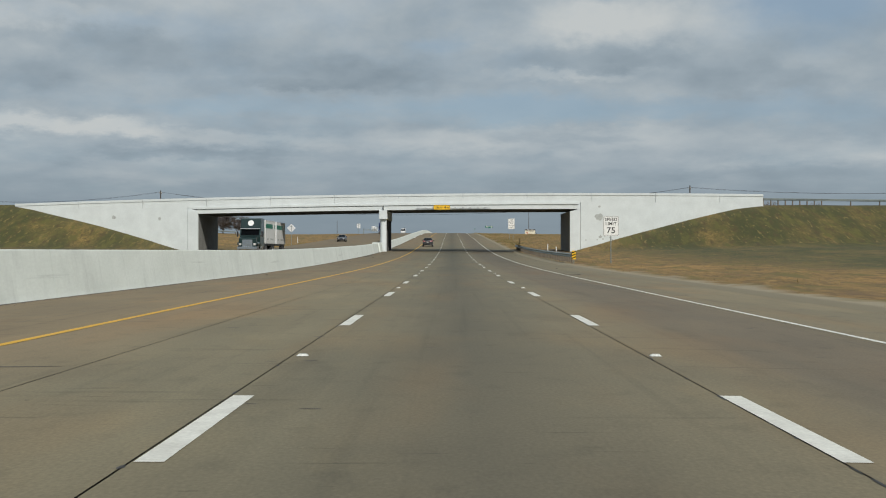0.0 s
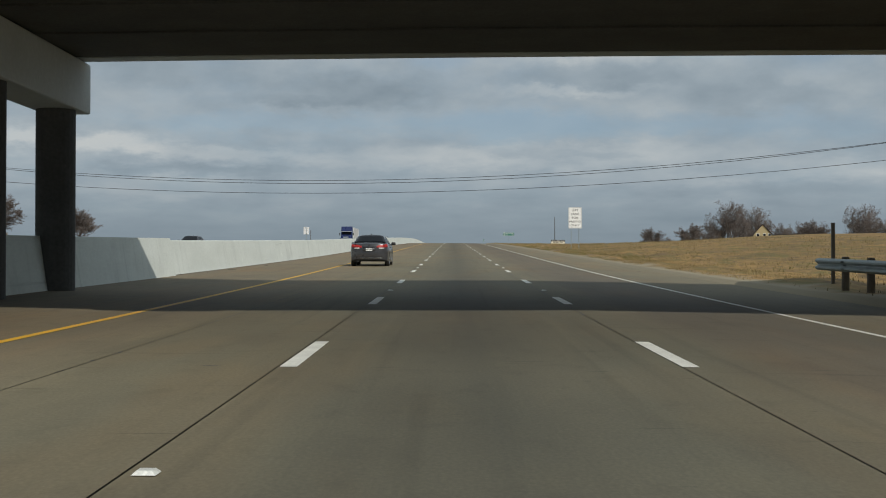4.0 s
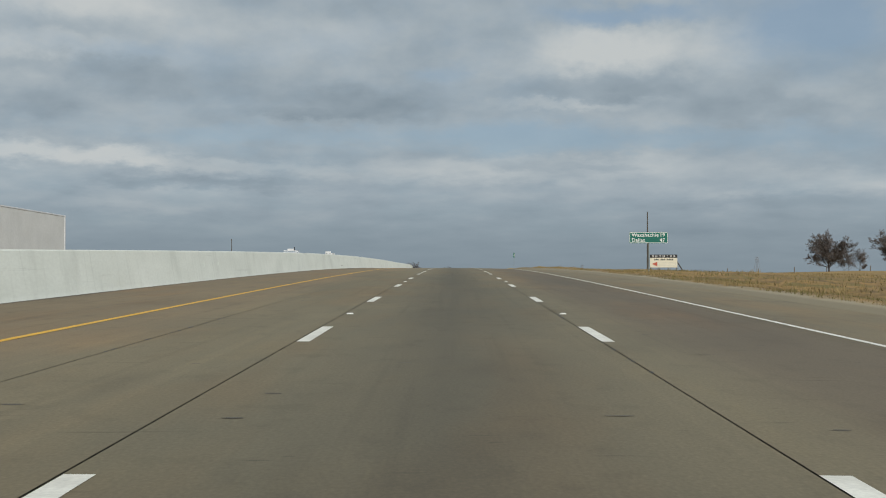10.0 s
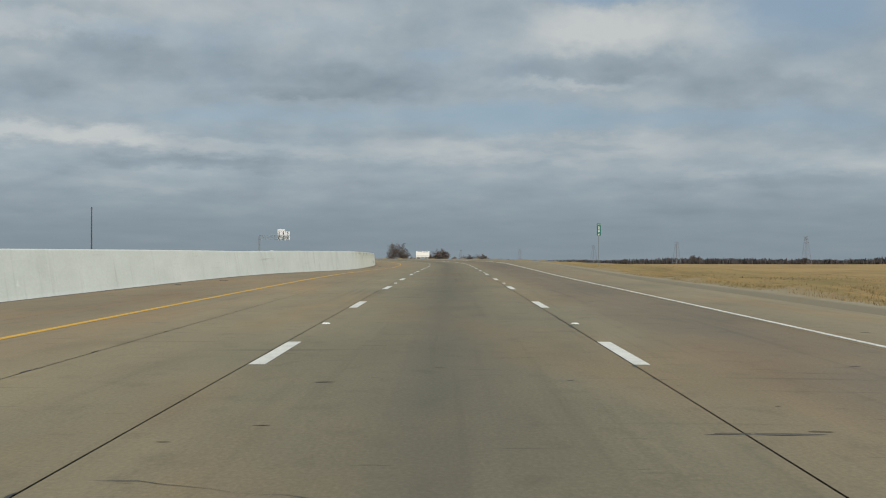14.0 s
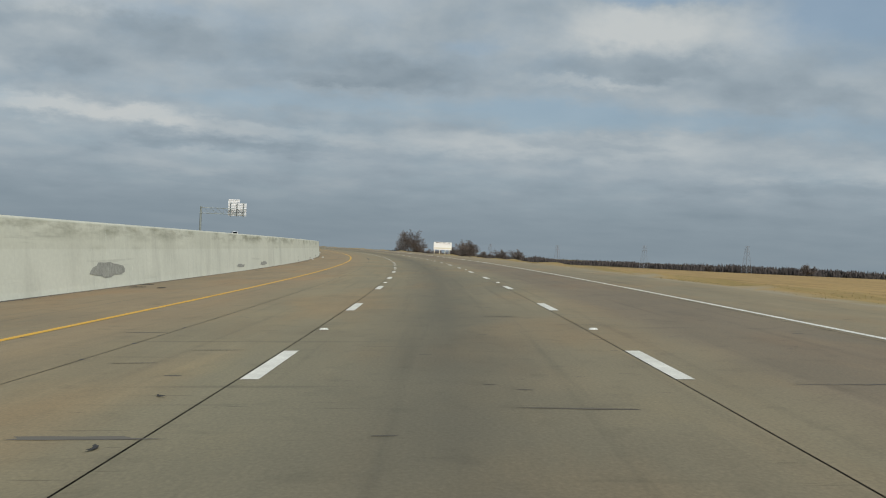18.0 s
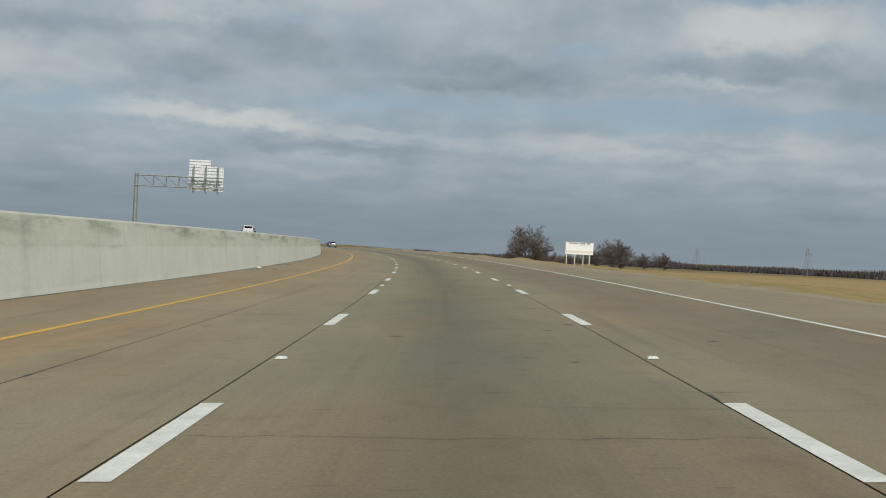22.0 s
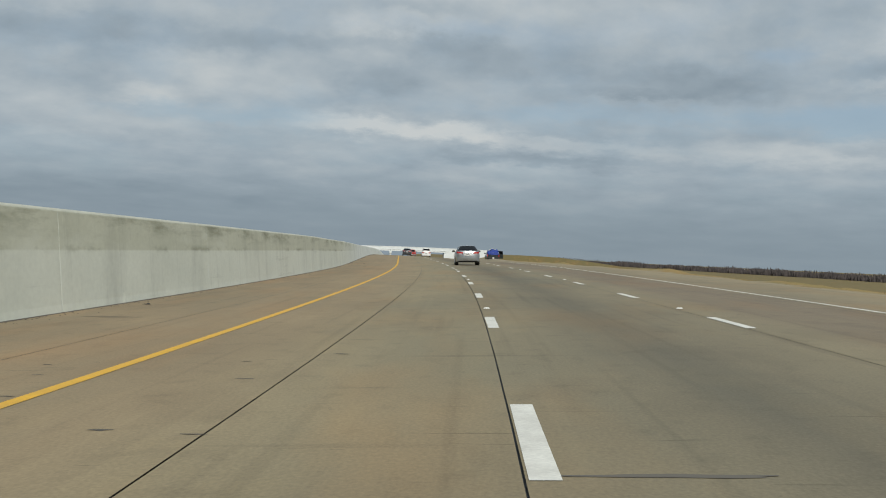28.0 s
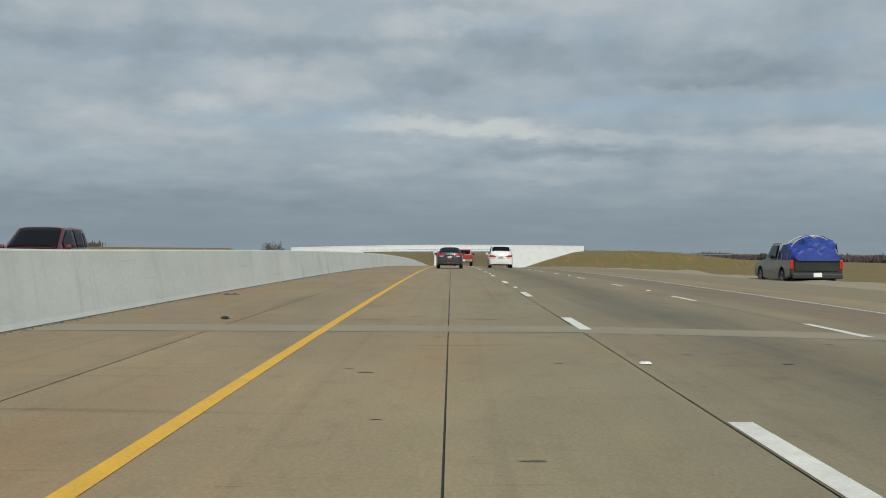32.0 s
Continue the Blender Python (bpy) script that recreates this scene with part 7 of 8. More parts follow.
M_SCRAP = material("torn_rubber", (0.022, 0.022, 0.024), (0.035, 0.033, 0.03), 0.85, scale=8, fine=40)


def prism_strip(verts, faces, a, b, ra, rb, n=4):
    d = (b - a)
    if d.length < 1e-5:
        return
    d = d.normalized()
    x = d.orthogonal().normalized()
    y = d.cross(x)
    k0 = len(verts)
    for p, r in ((a, ra), (b, rb)):
        for k in range(n):
            t = 6.28319 * k / n
            verts.append(p + (x * math.cos(t) + y * math.sin(t)) * r)
    for k in range(n):
        j = (k + 1) % n
        faces.append((k0 + k, k0 + j, k0 + n + j, k0 + n + k))


def raw_part(name, verts, faces, mat, parent, label="", kind=""):
    me = bpy.data.meshes.new(name)
    me.from_pydata(verts if isinstance(verts, np.ndarray) else [tuple(v) for v in verts], [], faces)
    me.materials.append(mat)
    me.update()
    ob = new(name, me)
    if parent is not None:
        ob.parent = parent
    return tagged(ob, label, kind=kind)


def bare_tree(m, label, height, width, seed, stems=1, low=0.12, category="tree", group="bare winter trees", limbs=12):
    """A leafless tree: limbs fan out from a short trunk to an uneven crown, each carrying branches, twigs and twiglets."""
    rnd = random.Random(seed)
    g = thing("tree" if category == "tree" else "bush", m, label, category, group)
    tv, tf, wv, wf = [], [], [], []
    half, mid = width / 2, height * 0.52

    def reach(p, d):
        # distance to an egg-shaped crown
        for i in range(1, 60):
            q = p + d * (i * height / 40)
            zz = (q.z - mid) / (height * 0.50)
            if (q.x * q.x + q.y * q.y) / half ** 2 + (zz * (0.6 if zz < 0 else 1)) ** 2 > 1:
                return max(i / 40, 0.28) * height
        return height

    def grow(p, d, ln, r, level):
        steps = (7, 5, 3, 2)[level]
        pts = [p]
        lift = (0.05, 0.04, 0.02, 0.0)[level]
        for i in range(steps):
            d = (d + Vector((rnd.uniform(-1, 1), rnd.uniform(-1, 1), rnd.uniform(-0.7, 0.7))) * (0.14, 0.18, 0.22, 0.25)[level] + Vector((0, 0, lift))).normalized()
            pts.append(pts[-1] + d * ln / steps)
        for i in range(steps):
            ra, rb = r * (1 - 0.75 * i / steps), r * (1 - 0.75 * (i + 1) / steps)
            if level < 2:
                prism_strip(tv, tf, pts[i], pts[i + 1], max(ra, 0.022), max(rb, 0.016), 5 if level == 0 else 4)
            else:
                prism_strip(wv, wf, pts[i], pts[i + 1], max(ra, 0.016), max(rb, 0.010), 3)
        if level == 3:
            return
        for i in range((13, 9, 9)[level]):
            f = rnd.uniform((0.22, 0.12, 0.1)[level], 1.0)
            k = min(int(f * steps), steps - 1)
            at_p = pts[k].lerp(pts[k + 1], f * steps - k)
            way = (pts[k + 1] - pts[k]).normalized()
            a = rnd.uniform(0, 6.283)
            x = way.orthogonal().normalized()
            side = x * math.cos(a) + way.cross(x) * math.sin(a)
            ang = rnd.uniform(0.45, 1.0)
            nd = (way * math.cos(ang) + side * math.sin(ang) + Vector((0, 0, 0.10))).normalized()
            grow(at_p, nd, ln * rnd.uniform(0.40, 0.60) * (1.1 - 0.5 * f), r * 0.42 * (1.1 - 0.5 * f), level + 1)

    cuts = []
    for k in range(stems):
        cuts.append((len(tv), len(tf)))
        off = Vector((rnd.uniform(-1, 1), rnd.uniform(-1, 1), 0)) * (0.0 if stems == 1 else width * 0.30)
        fork = off + Vector((rnd.uniform(-0.1, 0.1), rnd.uniform(-0.1, 0.1), height * low))
        r = height * 0.020 / (1 + 0.6 * (stems > 1))
        prism_strip(tv, tf, off + Vector((0, 0, -0.2)), off + Vector((0, 0, height * low * 0.5)), r * 1.35, r * 1.05, 8)
        prism_strip(tv, tf, off + Vector((0, 0, height * low * 0.5)), fork, r * 1.05, r, 8)
        n = max(3, int(limbs / stems ** 0.6))
        for i in range(n):
            a = 6.283 * i / n * 1.0 + rnd.uniform(-0.4, 0.4)
            t = (0.15, 0.75, 1.05, 0.5, 0.9, 0.35, 1.2, 0.65, 0.25, 1.0, 0.6, 0.85)[i % 12] + rnd.uniform(-0.1, 0.1)
            d = Vector((math.cos(a) * math.sin(t), math.sin(a) * math.sin(t), math.cos(t)))
            start = fork.lerp(off, rnd.uniform(0, 0.45))
            grow(start, d, reach(start, d) * rnd.uniform(0.80, 1.0), r * rnd.uniform(0.42, 0.62), 0)
    zs = max(v.z for v in wv)
    xs = sorted(math.hypot(v.x, v.y) for v in wv)[int(len(wv) * 0.97)]
    for v in tv + wv:
        v.z *= height / zs
        v.x *= width / 2 / xs
        v.y *= width / 2 / xs
    cuts.append((len(tv), len(tf)))
    for (v0, f0), (v1, f1) in zip(cuts, cuts[1:]):
        raw_part("trunk", tv[v0:v1], [tuple(i - v0 for i in f) for f in tf[f0:f1]], M_BARK, g)
    raw_part("crown", wv, wf, M_TWIG, g, "crown of bare twigs")
    return g


T1 = bare_tree(ground_pose(1140.5, 46.6), "large bare spreading tree in the field beside the motorway", 10.8, 12.4, 1, limbs=17)
T2 = bare_tree(ground_pose(1118.0, 61.0), "dense bare brush standing behind the billboard", 7.4, 12.0, 2, stems=4, low=0.05, limbs=9, category="bush")
T3 = bare_tree(ground_pose(302.0, -54.0), "bare rounded tree past the oncoming carriageway", 6.0, 7.6, 3, low=0.2)
for src, s, u, turn, sc in ((T2, 372.0, -88.0, 40, 1.13), (T3, 343.0, -55.5, 120, 0.864), (T3, 640.0, 75.3, 10, 1.2), (T2, 640.0, 80.0, 75, 0.52), (T3, 641.0, 90.5, 200, 1.4), (T2, 645.0, 96.5, 20, 0.85),
                            (T1, 652.0, 107.5, 150, 1.5), (T1, 668.0, 121.0, 60, 1.4), (T2, 660.0, 131.0, 300, 1.2), (T3, 655.0, 141.0, 5, 1.7), (T2, 690.0, 150.0, 90, 1.4),
                            (T1, 664.0, 164.0, 45, 1.45), (T2, 660.0, 178.0, 170, 1.7), (T1, 672.0, 190.0, 310, 1.4), (T2, 1128.0, 64.0, 140, 0.9), (T3, 1165.0, 58.0, 33, 0.75), (T2, 1180.0, 66.0, 220, 0.6), (T3, 1190.0, 72.0, 15, 0.7),
                            (T3, 1078.0, 170.0, 15, 0.75), (T3, 1030.0, 196.0, 95, 0.55), (T2, 980.0, 236.0, 60, 0.5), (T3, 1110.0, 150.0, 200, 0.5), (T1, 1640.0, -62.0, 30, 0.8), (T3, 1630.0, -75.0, 200, 0.9),
                            (T2, 905.0, -70.0, 100, 0.5), (T2, 1330.0, 120.0, 80, 0.9), (T2, 1345.0, 131.0, 180, 1), (T3, 1352.0, 142.0, 40, 1), (T2, 1360.0, 152.0, 10, 1), (T2, 1368.0, 164.0, 10, 1.1)):
    copy_thing(src, ground_pose(s, u, turn) @ Matrix.Diagonal((sc, sc, sc * (1.22 if 630 < s < 700 else 1.0), 1)))


def build_far_woods():
    """A distant belt of leafless woodland along the horizon."""
    rnd = random.Random(11)
    verts, faces = [], []

    def clump(c, w, h, n):
        for _ in range(n):
            a = rnd.uniform(0, 6.283)
            r = w * math.sqrt(rnd.random()) * 0.5
            hh = h * (0.35 + 0.65 * rnd.random() ** 1.4) * (1 - 0.30 * (r / (w * 0.5)) ** 2)
            x, y = c.x + r * math.cos(a), c.y + r * math.sin(a)
            t = rnd.uniform(0, 3.1416)
            bw = rnd.uniform(0.16, 0.5)
            dx, dy = math.cos(t) * bw, math.sin(t) * bw
            k = len(verts)
            for ex, ez in ((-0.6, -0.05), (0.6, -0.05), (1.15, 0.5), (0.5, 0.9 + rnd.uniform(-0.1, 0.08)), (-0.2, 1.0), (-1.1, 0.6 + rnd.uniform(-0.1, 0.1))):
                verts.append((x + dx * ex, y + dy * ex, c.z + hh * ez))
            faces.append(tuple(range(k, k + 6)))

    for s0, u0, s1, u1, step, hh, dens in ((1060, 425, 1370, 395, 3.0, 6.0, 190), (1370, 395, 1700, 335, 4.0, 6.2, 170), (1700, 335, 2600, 200, 5.0, 6.9, 150), (2600, 200, 3400, 150, 9.0, 8.5, 90), (760, 440, 1060, 425, 4.0, 6.2, 150), (420, 330, 760, 440, 10.0, 7.5, 80), (1290, -70, 2300, -260, 14.0, 3.6, 50)):
        n = int(math.hypot(s1 - s0, u1 - u0) / step)
        for i in range(n):
            t = i / n
            s, u = s0 + (s1 - s0) * t + rnd.uniform(-6, 6), u0 + (u1 - u0) * t + rnd.uniform(-10, 10)
            if rnd.random() < 0.03:
                continue
            cc = min(max(u, -90.0), 90.0)
            p = at(s, cc)
            side = radians(8.5)
            c = Vector((p.x + (u - cc) * math.cos(side), p.y + (u - cc) * math.sin(side), ground_at(s, u)))
            k = 0.66 + 0.3 * noise.noise(Vector((s * 0.01, u * 0.01, 2.0))) + 0.2 * rnd.random()
            clump(c, rnd.uniform(11, 22), hh * 1.12 * max(k, 0.35), dens)
    ob = raw_part("far_woods", verts, faces, M_WOODS, None, "distant belt of bare brown winter woodland", "stuff")
    tagged(ob, category="woods")


build_far_woods()


def on_ground(s, u):
    """Places on the grass for arrays of stations and offsets."""
    i = np.clip(np.searchsorted(GROUND["s"], s) - 1, 0, len(GROUND["s"]) - 2)
    j = np.clip(np.searchsorted(GROUND["u"], u) - 1, 0, len(GROUND["u"]) - 2)
    fs = ((s - GROUND["s"][i]) / (GROUND["s"][i + 1] - GROUND["s"][i]))[:, None]
    fu = ((u - GROUND["u"][j]) / (GROUND["u"][j + 1] - GROUND["u"][j]))[:, None]
    p = GROUND["p"]
    return (p[i, j] * (1 - fu) + p[i, j + 1] * fu) * (1 - fs) + (p[i + 1, j] * (1 - fu) + p[i + 1, j + 1] * fu) * fs


def patchy(rnd, s, u, ls, lu):
    """Smooth random patches from 0 to 1, ls metres long and lu wide."""
    g = rnd.rand(1600, 80)
    a, b = np.maximum(s / ls + 40, 0), np.maximum(u / lu + 30, 0)
    i, j = a.astype(int), b.astype(int)
    fa, fb = a - i, b - j
    fa, fb = fa * fa * (3 - 2 * fa), fb * fb * (3 - 2 * fb)
    return (g[i % 1600, j % 80] * (1 - fb) + g[i % 1600, (j + 1) % 80] * fb) * (1 - fa) + (g[(i + 1) % 1600, j % 80] * (1 - fb) + g[(i + 1) % 1600, (j + 1) % 80] * fb) * fa


def build_grass():
    """Blades of dry grass, thick and ragged along the pavement's edge and thinner over the banks."""
    rnd = np.random.RandomState(4)
    pts, tri = [], []
    total = 0
    for count, s0, s1, u0, spread, power, h0, h1, wide in ((190000, 20, 1340, 8.75, 4.5, 1.4, 0.06, 0.26, 0.012), (150000, 40, 1340, 11.0, 22, 1.5, 0.10, 0.34, 0.022), (9000, 90, 260, -28.6, -40, 1.5, 0.12, 0.36, 0.03)):
        s, u = rnd.uniform(s0, s1, count), u0 + rnd.rand(count) ** power * spread
        keep = (patchy(rnd, s, u, 3.5, 0.9) + 0.35 * rnd.rand(count)) > 0.50
        keep &= ~((s > BRIDGE_S0 - 1) & (s < BRIDGE_S1 + 1) & (np.abs(u - 28) < 15))
        keep &= (s < 1212) | (u > 13.5)
        keep &= (s > 190) | (rnd.rand(count) < 0.12)
        keep &= (s < 600) | (rnd.rand(count) < 0.45)
        s, u = s[keep], u[keep]
        n = len(s)
        base = on_ground(s, u)
        tall = (h0 + (h1 - h0) * patchy(rnd, s, u, 7.0, 1.6) ** 1.3) * rnd.uniform(0.5, 1.15, n)
        tall *= np.interp(s, [150, 260, 480, 620], [0.5, 0.95, 0.9, 0.32])
        a = rnd.uniform(0, 6.283, n)
        w = wide * rnd.uniform(0.6, 1.3, n)
        side = np.stack([np.cos(a) * w, np.sin(a) * w, np.zeros(n)], 1)
        tip = np.stack([rnd.uniform(-0.5, 0.5, n) * tall, rnd.uniform(-0.5, 0.5, n) * tall, tall], 1)
        base[:, 2] -= 0.02
        pts.append(np.stack([base - side, base + side, base + tip], 1).reshape(-1, 3))
        tri.append(np.arange(3 * n).reshape(-1, 3) + total)
        total += 3 * n
    ob = raw_part("grass_tufts", np.concatenate(pts), np.concatenate(tri).tolist(), M_TUFT, None, "dry straw coloured grass along the verge", "stuff")
    tagged(ob, category="grass")


build_grass()


def build_house():
    """A farmhouse with a gambrel gable, and a lower wing behind."""
    m = ground_pose(626.0, 114.0, -14) @ Matrix.Diagonal((1.0, 1.0, 1.18, 1))
    m.translation.z -= 0.2
    g = thing("farmhouse", m, "straw yellow farmhouse with a dark gambrel roof among trees", "house")
    w, d, e = 8.6, 11.0, 2.9
    prof = [(-w / 2, e), (-w / 2 + 1.55, e + 2.2), (0, e + 4.7), (w / 2 - 1.55, e + 2.2), (w / 2, e)]
    bm = bmesh.new()
    rows = []
    for y in (0, d):
        rows.append([bm.verts.new((x, y, z)) for x, z in [(-w / 2, -0.5)] + prof + [(w / 2, -0.5)]])
    bm.faces.new(rows[0])
    bm.faces.new(rows[1][::-1])
    for j in range(len(rows[0])):
        k = (j + 1) % len(rows[0])
        bm.faces.new((rows[0][j], rows[0][k], rows[1][k], rows[1][j]))
    part("wall", bm, M_SIDING, g)
    for (xa, za), (xb, zb) in zip(prof, prof[1:]):
        bm = bmesh.new()
        n = Vector((-(zb - za), 0, xb - xa)).normalized() * 0.12
        ext = Vector((xb - xa, 0, zb - za)).normalized() * 0.25
        a, b = Vector((xa, 0, za)), Vector((xb, 0, zb))
        if za == e:
            a = a - ext
        if zb == e:
            b = b + ext
        q = [a + n, b + n, b + n * 2.2, a + n * 2.2]
        r0 = [bm.verts.new(v + Vector((0, -0.45, 0))) for v in q]
        r1 = [bm.verts.new(v + Vector((0, d + 0.45, 0))) for v in q]
        bm.faces.new(r0)
        bm.faces.new(r1[::-1])
        for j in range(4):
            k = (j + 1) % 4
            bm.faces.new((r0[j], r0[k], r1[k], r1[j]))
        part("roof", bm, M_ROOF, g, "dark shingle roof slope")
    for x, z in ((-1.75, e + 1.3), (0.6, e + 1.3), (2.4, e + 1.3), (-2.4, 1.2), (1.9, 1.2)):
        win = part("window", ring_plate(1.05, 1.5, 0.1, 0.08), M_SIGN_W, g, "white framed window", pose(x, -0.04, z))
        bm = bmesh.new()
        box(bm, (0, 0.01, 0), (0.86, 0.03, 1.3))
        part("pane", bm, M_GLASS, win)
    bm = bmesh.new()
    box(bm, (-0.2, -1.4, 2.35), (9.4, 2.6, 0.16), 0.02, m=None)
    part("porch_roof", bm, M_ROOF, g)
    for x in (-4.5, -1.6, 1.3, 4.2):
        bm = bmesh.new()
        box(bm, (x, -2.5, 1.0), (0.16, 0.16, 2.6))
        part("porch_post", bm, M_SIGN_W, g)
    h = thing("outbuilding", ground_pose(633.0, 124.5, -14), "low farm building with a dark roof and white gable", "house")
    bm = bmesh.new()
    box(bm, (0, 4, 1.3), (9, 7, 3.4))
    part("wall", bm, M_SIDING, h)
    for sg in (-1, 1):
        bm = bmesh.new()
        q = [(-4.9, 4 + sg * 4.0, 2.9), (4.9, 4 + sg * 4.0, 2.9), (4.9, 4, 5.6), (-4.9, 4, 5.6)]
        f = bm.faces.new([bm.verts.new(v) for v in q])
        bmesh.ops.solidify(bm, geom=[f], thickness=0.15)
        part("roof", bm, M_ROOF, h)
    bm = bmesh.new()
    f = bm.faces.new([bm.verts.new(v) for v in ((-2.2, 0.9, 3.4), (-0.4, 0.9, 3.4), (-1.3, 0.9, 5.0))])
    bmesh.ops.solidify(bm, geom=[f], thickness=0.2)
    part("dormer", bm, M_SIGN_W, h)
    for s, u, hh in ((632.0, 53.2, 1.3), (632.0, 59.2, 1.1), (632.0, 66.2, 1.2), (632.0, 89.5, 1.9), (632.0, 47.0, 1.2), (632.0, 72.5, 1.1), (632.0, 81.0, 1.1)):
        p = thing("fence_post", ground_pose(s, u), "weathered wooden fence post in the grass", "fence post", "field fence posts")
        bm = bmesh.new()
        rod(bm, (0, 0, -0.3), (0.02, 0, hh), 0.09, 0.08, n=8)
        part("post", bm, M_WOOD, p)
    # two poles near the house
    for s, u in ((610.0, 97.0), (614.0, 99.5)):
        p = thing("utility_pole", ground_pose(s, u), "short wooden pole near the farmhouse", "utility pole", "utility poles")
        bm = bmesh.new()
        rod(bm, (0, 0, -0.5), (0, 0, 7.2), 0.13, 0.09, n=8)
        part("pole", bm, M_POLE, p)


build_house()


def build_left_fence():
    g = thing("guardrail", stand(296.0, 0, 0, tilt=False), "grey guardrail along the far lane past the oncoming carriageway", "guardrail")
    x = -50.0
    first = None
    while x > -100:
        z = ground_at(296.0, x) - g.matrix_basis.translation.z
        bm = bmesh.new()
        rod(bm, (x, 0.1, z - 0.3), (x, 0.1, z + 0.85), 0.09, n=8)
        part("post", bm, M_WOOD, g)
        z2 = ground_at(296.0, x - 5.0) - g.matrix_basis.translation.z
        bm = bmesh.new()
        rod(bm, (x, 0, z + 0.7), (x - 5.0, 0, z2 + 0.7), 0.14, n=6)
        part("rail", bm, M_GALV_G, g)
        x -= 5.0


build_left_fence()


def far_trailer_pose():
    m = ground_pose(2122.0, 277.0, 75)
    return m


def build_far_sheds():
    """Pale long things at the field's edge, too far off to make out."""
    g = thing("trailer_box", far_trailer_pose(), "white box trailer standing far off across the fields", "trailer")
    bm = bmesh.new()
    box(bm, (0, 0, 2.5), (2.6, 16.0, 2.9), 0.05)
    part("box", bm, M_TRAILER, g)
    for y in (-6, 6):
        bm = bmesh.new()
        box(bm, (0, y, 0.5), (2.2, 1.6, 1.3), 0.05)
        part("support", bm, M_TRIM, g)


build_far_sheds()


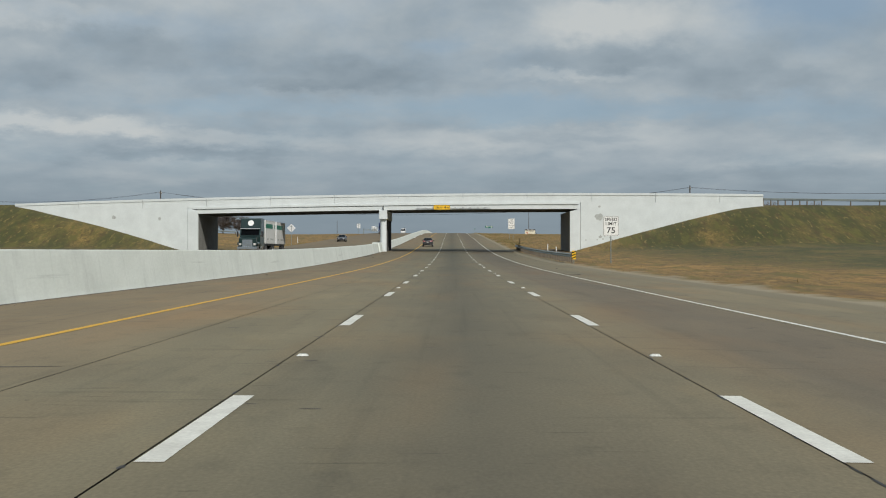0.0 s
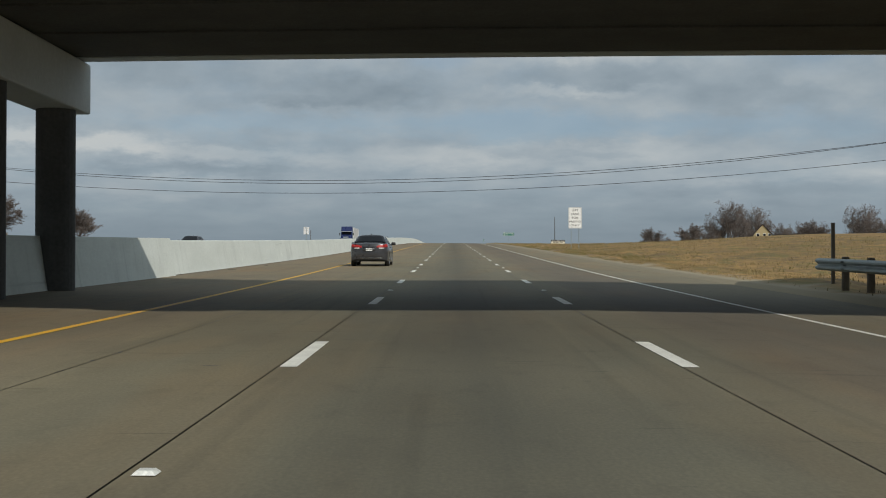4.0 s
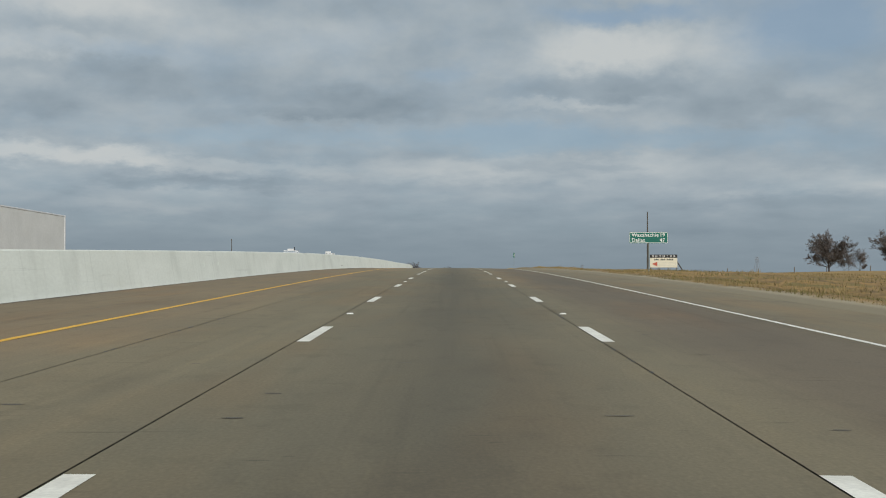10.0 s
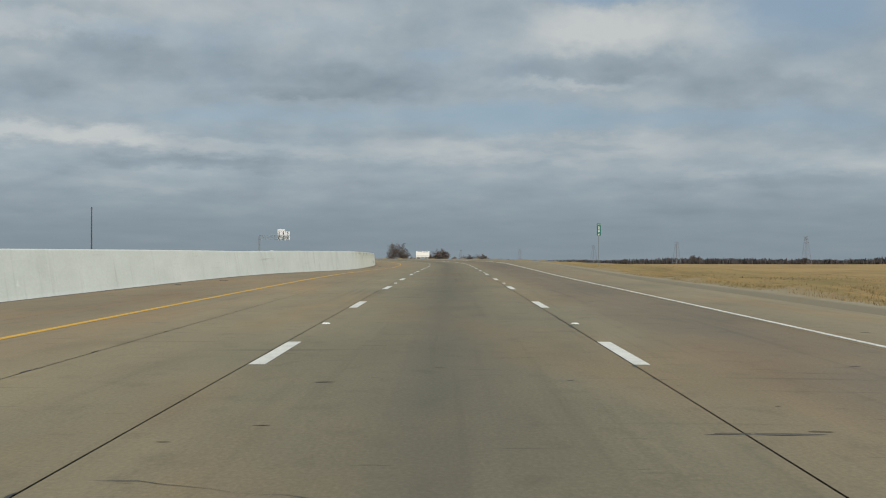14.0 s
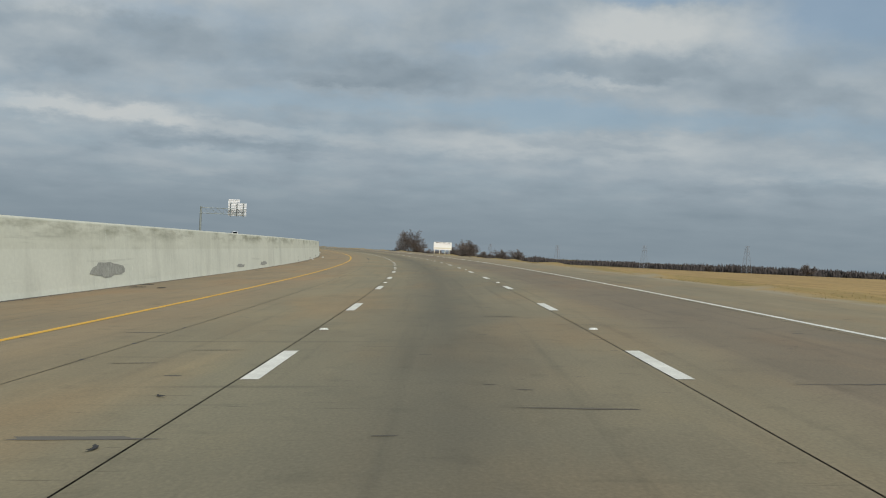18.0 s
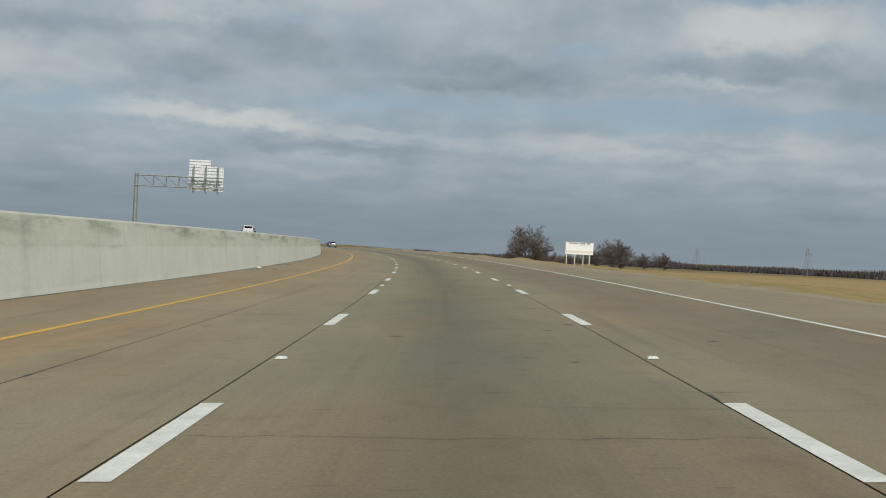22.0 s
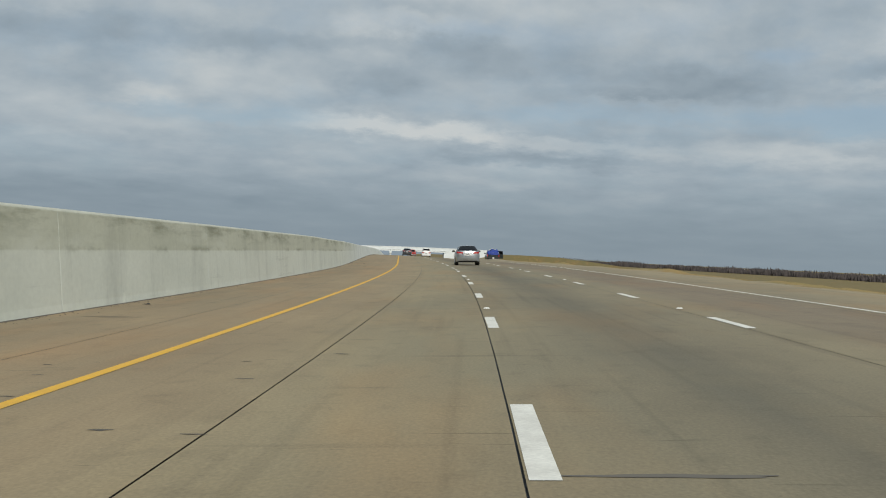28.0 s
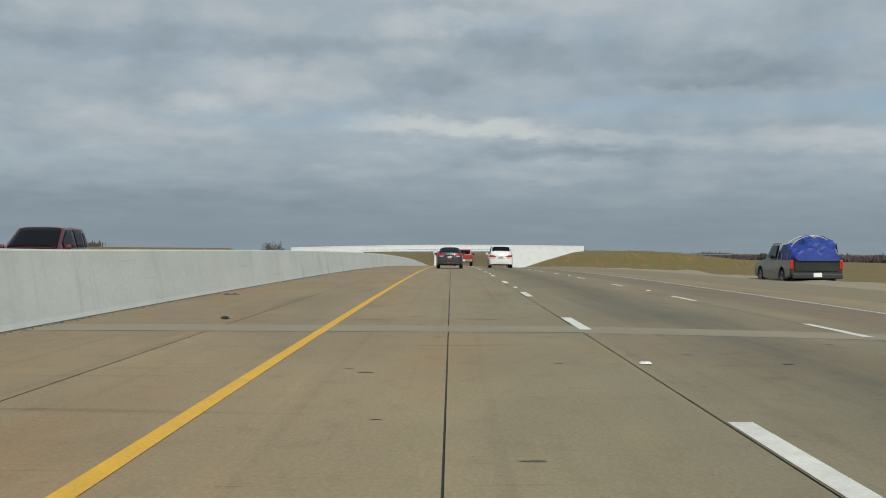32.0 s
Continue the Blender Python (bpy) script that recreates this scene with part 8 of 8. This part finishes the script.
def build_debris():
    """Torn tyre scraps and dirt along the barrier and on the shoulder."""
    rnd = random.Random(21)
    spots = [(138.3, -9.0), (124.5, -7.81), (130.8, -9.05), (124.1, -9.1), (144.7, -9.05), (131.6, -8.95), (137.9, -8.8), (147.5, -8.91), (148.5, -7.99), (125.1, 7.51), (120.6, 7.75), (61.5, 5.4), (66.0, 5.5), (71.3, 6.8), (81.9, 6.49), (48.6, 2.99), (60.7, 6.47), (673.9, -8.2), (680.3, -8.85), (680.4, -8.55), (715.5, -8.77), (690.6, -7.9), (683.9, -7.89), (894.3, -8.73), (892.1, -7.71), (909.5, -8.98), (924.6, -8.78), (781.2, -8.86), (785.6, -8.89), (369.6, -8.5), (364.4, -6.41), (383.1, -8.41), (386.0, -6.82), (509.8, -9.1), (486.5, -7.99), (486.2, -8.53), (464.8, -2.02), (463.1, -2.34), (685.6, -2.1), (688.1, -2.3), (718.0, -9.0), (714.7, -7.94),
             (58, -8.6), (92, -8.9), (104, -8.4), (118, -8.9), (125, -7.9), (203, -8.8), (211, -8.7), (262, -8.9), (272, -8.4), (281, -8.8), (300, -8.9), (318, -8.7), (362, -8.9), (371, -8.3), (388, -8.8), (455, -8.9), (515, -8.6), (531, -8.8), (572, -8.7), (578, -8.3), (700, -8.9), (742, -8.6), (775, -8.9), (838, -8.7), (906, -8.8), (1000, -8.9), (1030, -8.6), (1088, -8.7), (1148, -7.6), (1160, -8.0), (1175, -8.8), (1184, -8.3), (1240, -7.2), (1250, -8.8),
             (152, 7.4), (207, 7.5), (514, 6.6), (522, 7.3), (735, 7.0), (820, 7.6), (240, 3.9), (729, 0.1), (1066, -0.7), (648.3, 0.85), (1218, -5.9), (1226, 0.2)]
    for i, (s, u) in enumerate(spots):
        bm = bmesh.new()
        n = 9
        ln, wd = rnd.uniform(0.12, 0.55), rnd.uniform(0.03, 0.10)
        if abs(u) < 5.0:
            ln, wd = rnd.uniform(0.08, 0.2), 0.018
        wd = min(wd, ln * 0.14)
        if s in (648.3, 1066, 729):
            ln, wd = 0.12, 0.035
        if s in (673.9, 680.3, 909.5, 138.3, 61.5):
            ln, wd = 1.3, 0.13
        rows = []
        cur = rnd.uniform(-0.8, 0.8)
        for k in range(n):
            t = k / (n - 1) - 0.5
            a = cur * t
            x, y = ln * t, ln * cur * t * t * 0.8
            w = wd * (1 - 1.6 * abs(t) ** 2.5) * rnd.uniform(0.6, 1.2)
            h = 0.010 + 0.018 * rnd.random() * (ln > 0.2)
            rows.append([bm.verts.new((x, y - w, 0.004)), bm.verts.new((x, y, h)), bm.verts.new((x, y + w, 0.004))])
        for a, b in zip(rows, rows[1:]):
            for j in range(2):
                bm.faces.new((a[j], a[j + 1], b[j + 1], b[j]))
        ob = part("tyre_scrap", bm, M_SCRAP, None, "", stand(s, u, 0.006, rnd.uniform(-60, 60) + (90 if abs(u) < 3 else 60)))
        tagged(ob, "curled black scrap of torn tyre on the pavement", "debris", "tyre scraps")
    for i, (s, u) in enumerate(((381.6, -9.0), (387.9, -8.9), (896.1, -8.9), (800.6, -9.05), (821.6, -8.6), (312.0, -9.0))):
        bm = bmesh.new()
        r = 0.16 if i in (0, 5) else 0.09
        bmesh.ops.create_icosphere(bm, subdivisions=2, radius=r, matrix=Matrix.Translation((0, 0, r * 0.42)) @ Matrix.Diagonal((1.3, 0.8, 0.55, 1)))
        for v in bm.verts:
            v.co += Vector((rnd.uniform(-1, 1), rnd.uniform(-1, 1), rnd.uniform(-0.3, 0.8))) * r * 0.22
            v.co.z = max(v.co.z, 0.0)
        ob = part("crumpled_bag", bm, M_SIGN_W, None, "", stand(s, u, 0.003, rnd.uniform(0, 180)))
        tagged(ob, "crumpled white plastic litter by the barrier", "litter", "roadside litter")
    # caked dirt in the gutter, its edge ragged
    verts, faces = [], []
    n = int(1330 / 0.45)
    for i in range(n):
        s = 10 + i * 0.45
        w = 0.015 + 0.13 * max(noise.noise(Vector((s * 0.11, 1.0, 2.0))) + 0.12, 0.0) + 0.06 * max(noise.noise(Vector((s * 0.9, 4.0, 2.0))), 0.0)
        verts += [at(s, -9.365, 0.012), at(s, -9.355 + w, 0.003)]
    faces = [(2 * i, 2 * i + 1, 2 * i + 3, 2 * i + 2) for i in range(n - 1)]
    ob = raw_part("gutter_dirt", verts, faces, M_SCRAPE, None, "dark dirt caked along the barrier foot", "stuff")
    tagged(ob, category="dirt")
    # the line of dirt and grit at the barrier's foot
    verts, faces = [], []
    r2 = np.random.RandomState(8)
    for _ in range(20000):
        s = r2.uniform(20, 1330)
        if noise.noise(Vector((s * 0.09, 0.0, 7.0))) < -0.25:
            continue
        u = -9.33 + abs(r2.normal(0, 0.10)) + (0.35 * r2.rand() if r2.rand() < 0.10 else 0)
        p = at(s, u, 0.003)
        r = r2.uniform(0.005, 0.018)
        k = len(verts)
        a0 = r2.uniform(0, 6.28)
        for q in range(3):
            verts.append((p.x + r * math.cos(a0 + q * 2.09) * 0.7, p.y + r * math.sin(a0 + q * 2.09) * 2.2, p.z))
        verts.append((p.x, p.y, p.z + r * 0.4))
        faces.extend([(k, k + 1, k + 3), (k + 1, k + 2, k + 3), (k + 2, k, k + 3)])
    ob = raw_part("grit", verts, faces, M_SCRAP, None, "dark grit and litter gathered along the barrier foot", "stuff")
    tagged(ob, category="grit")


build_debris()
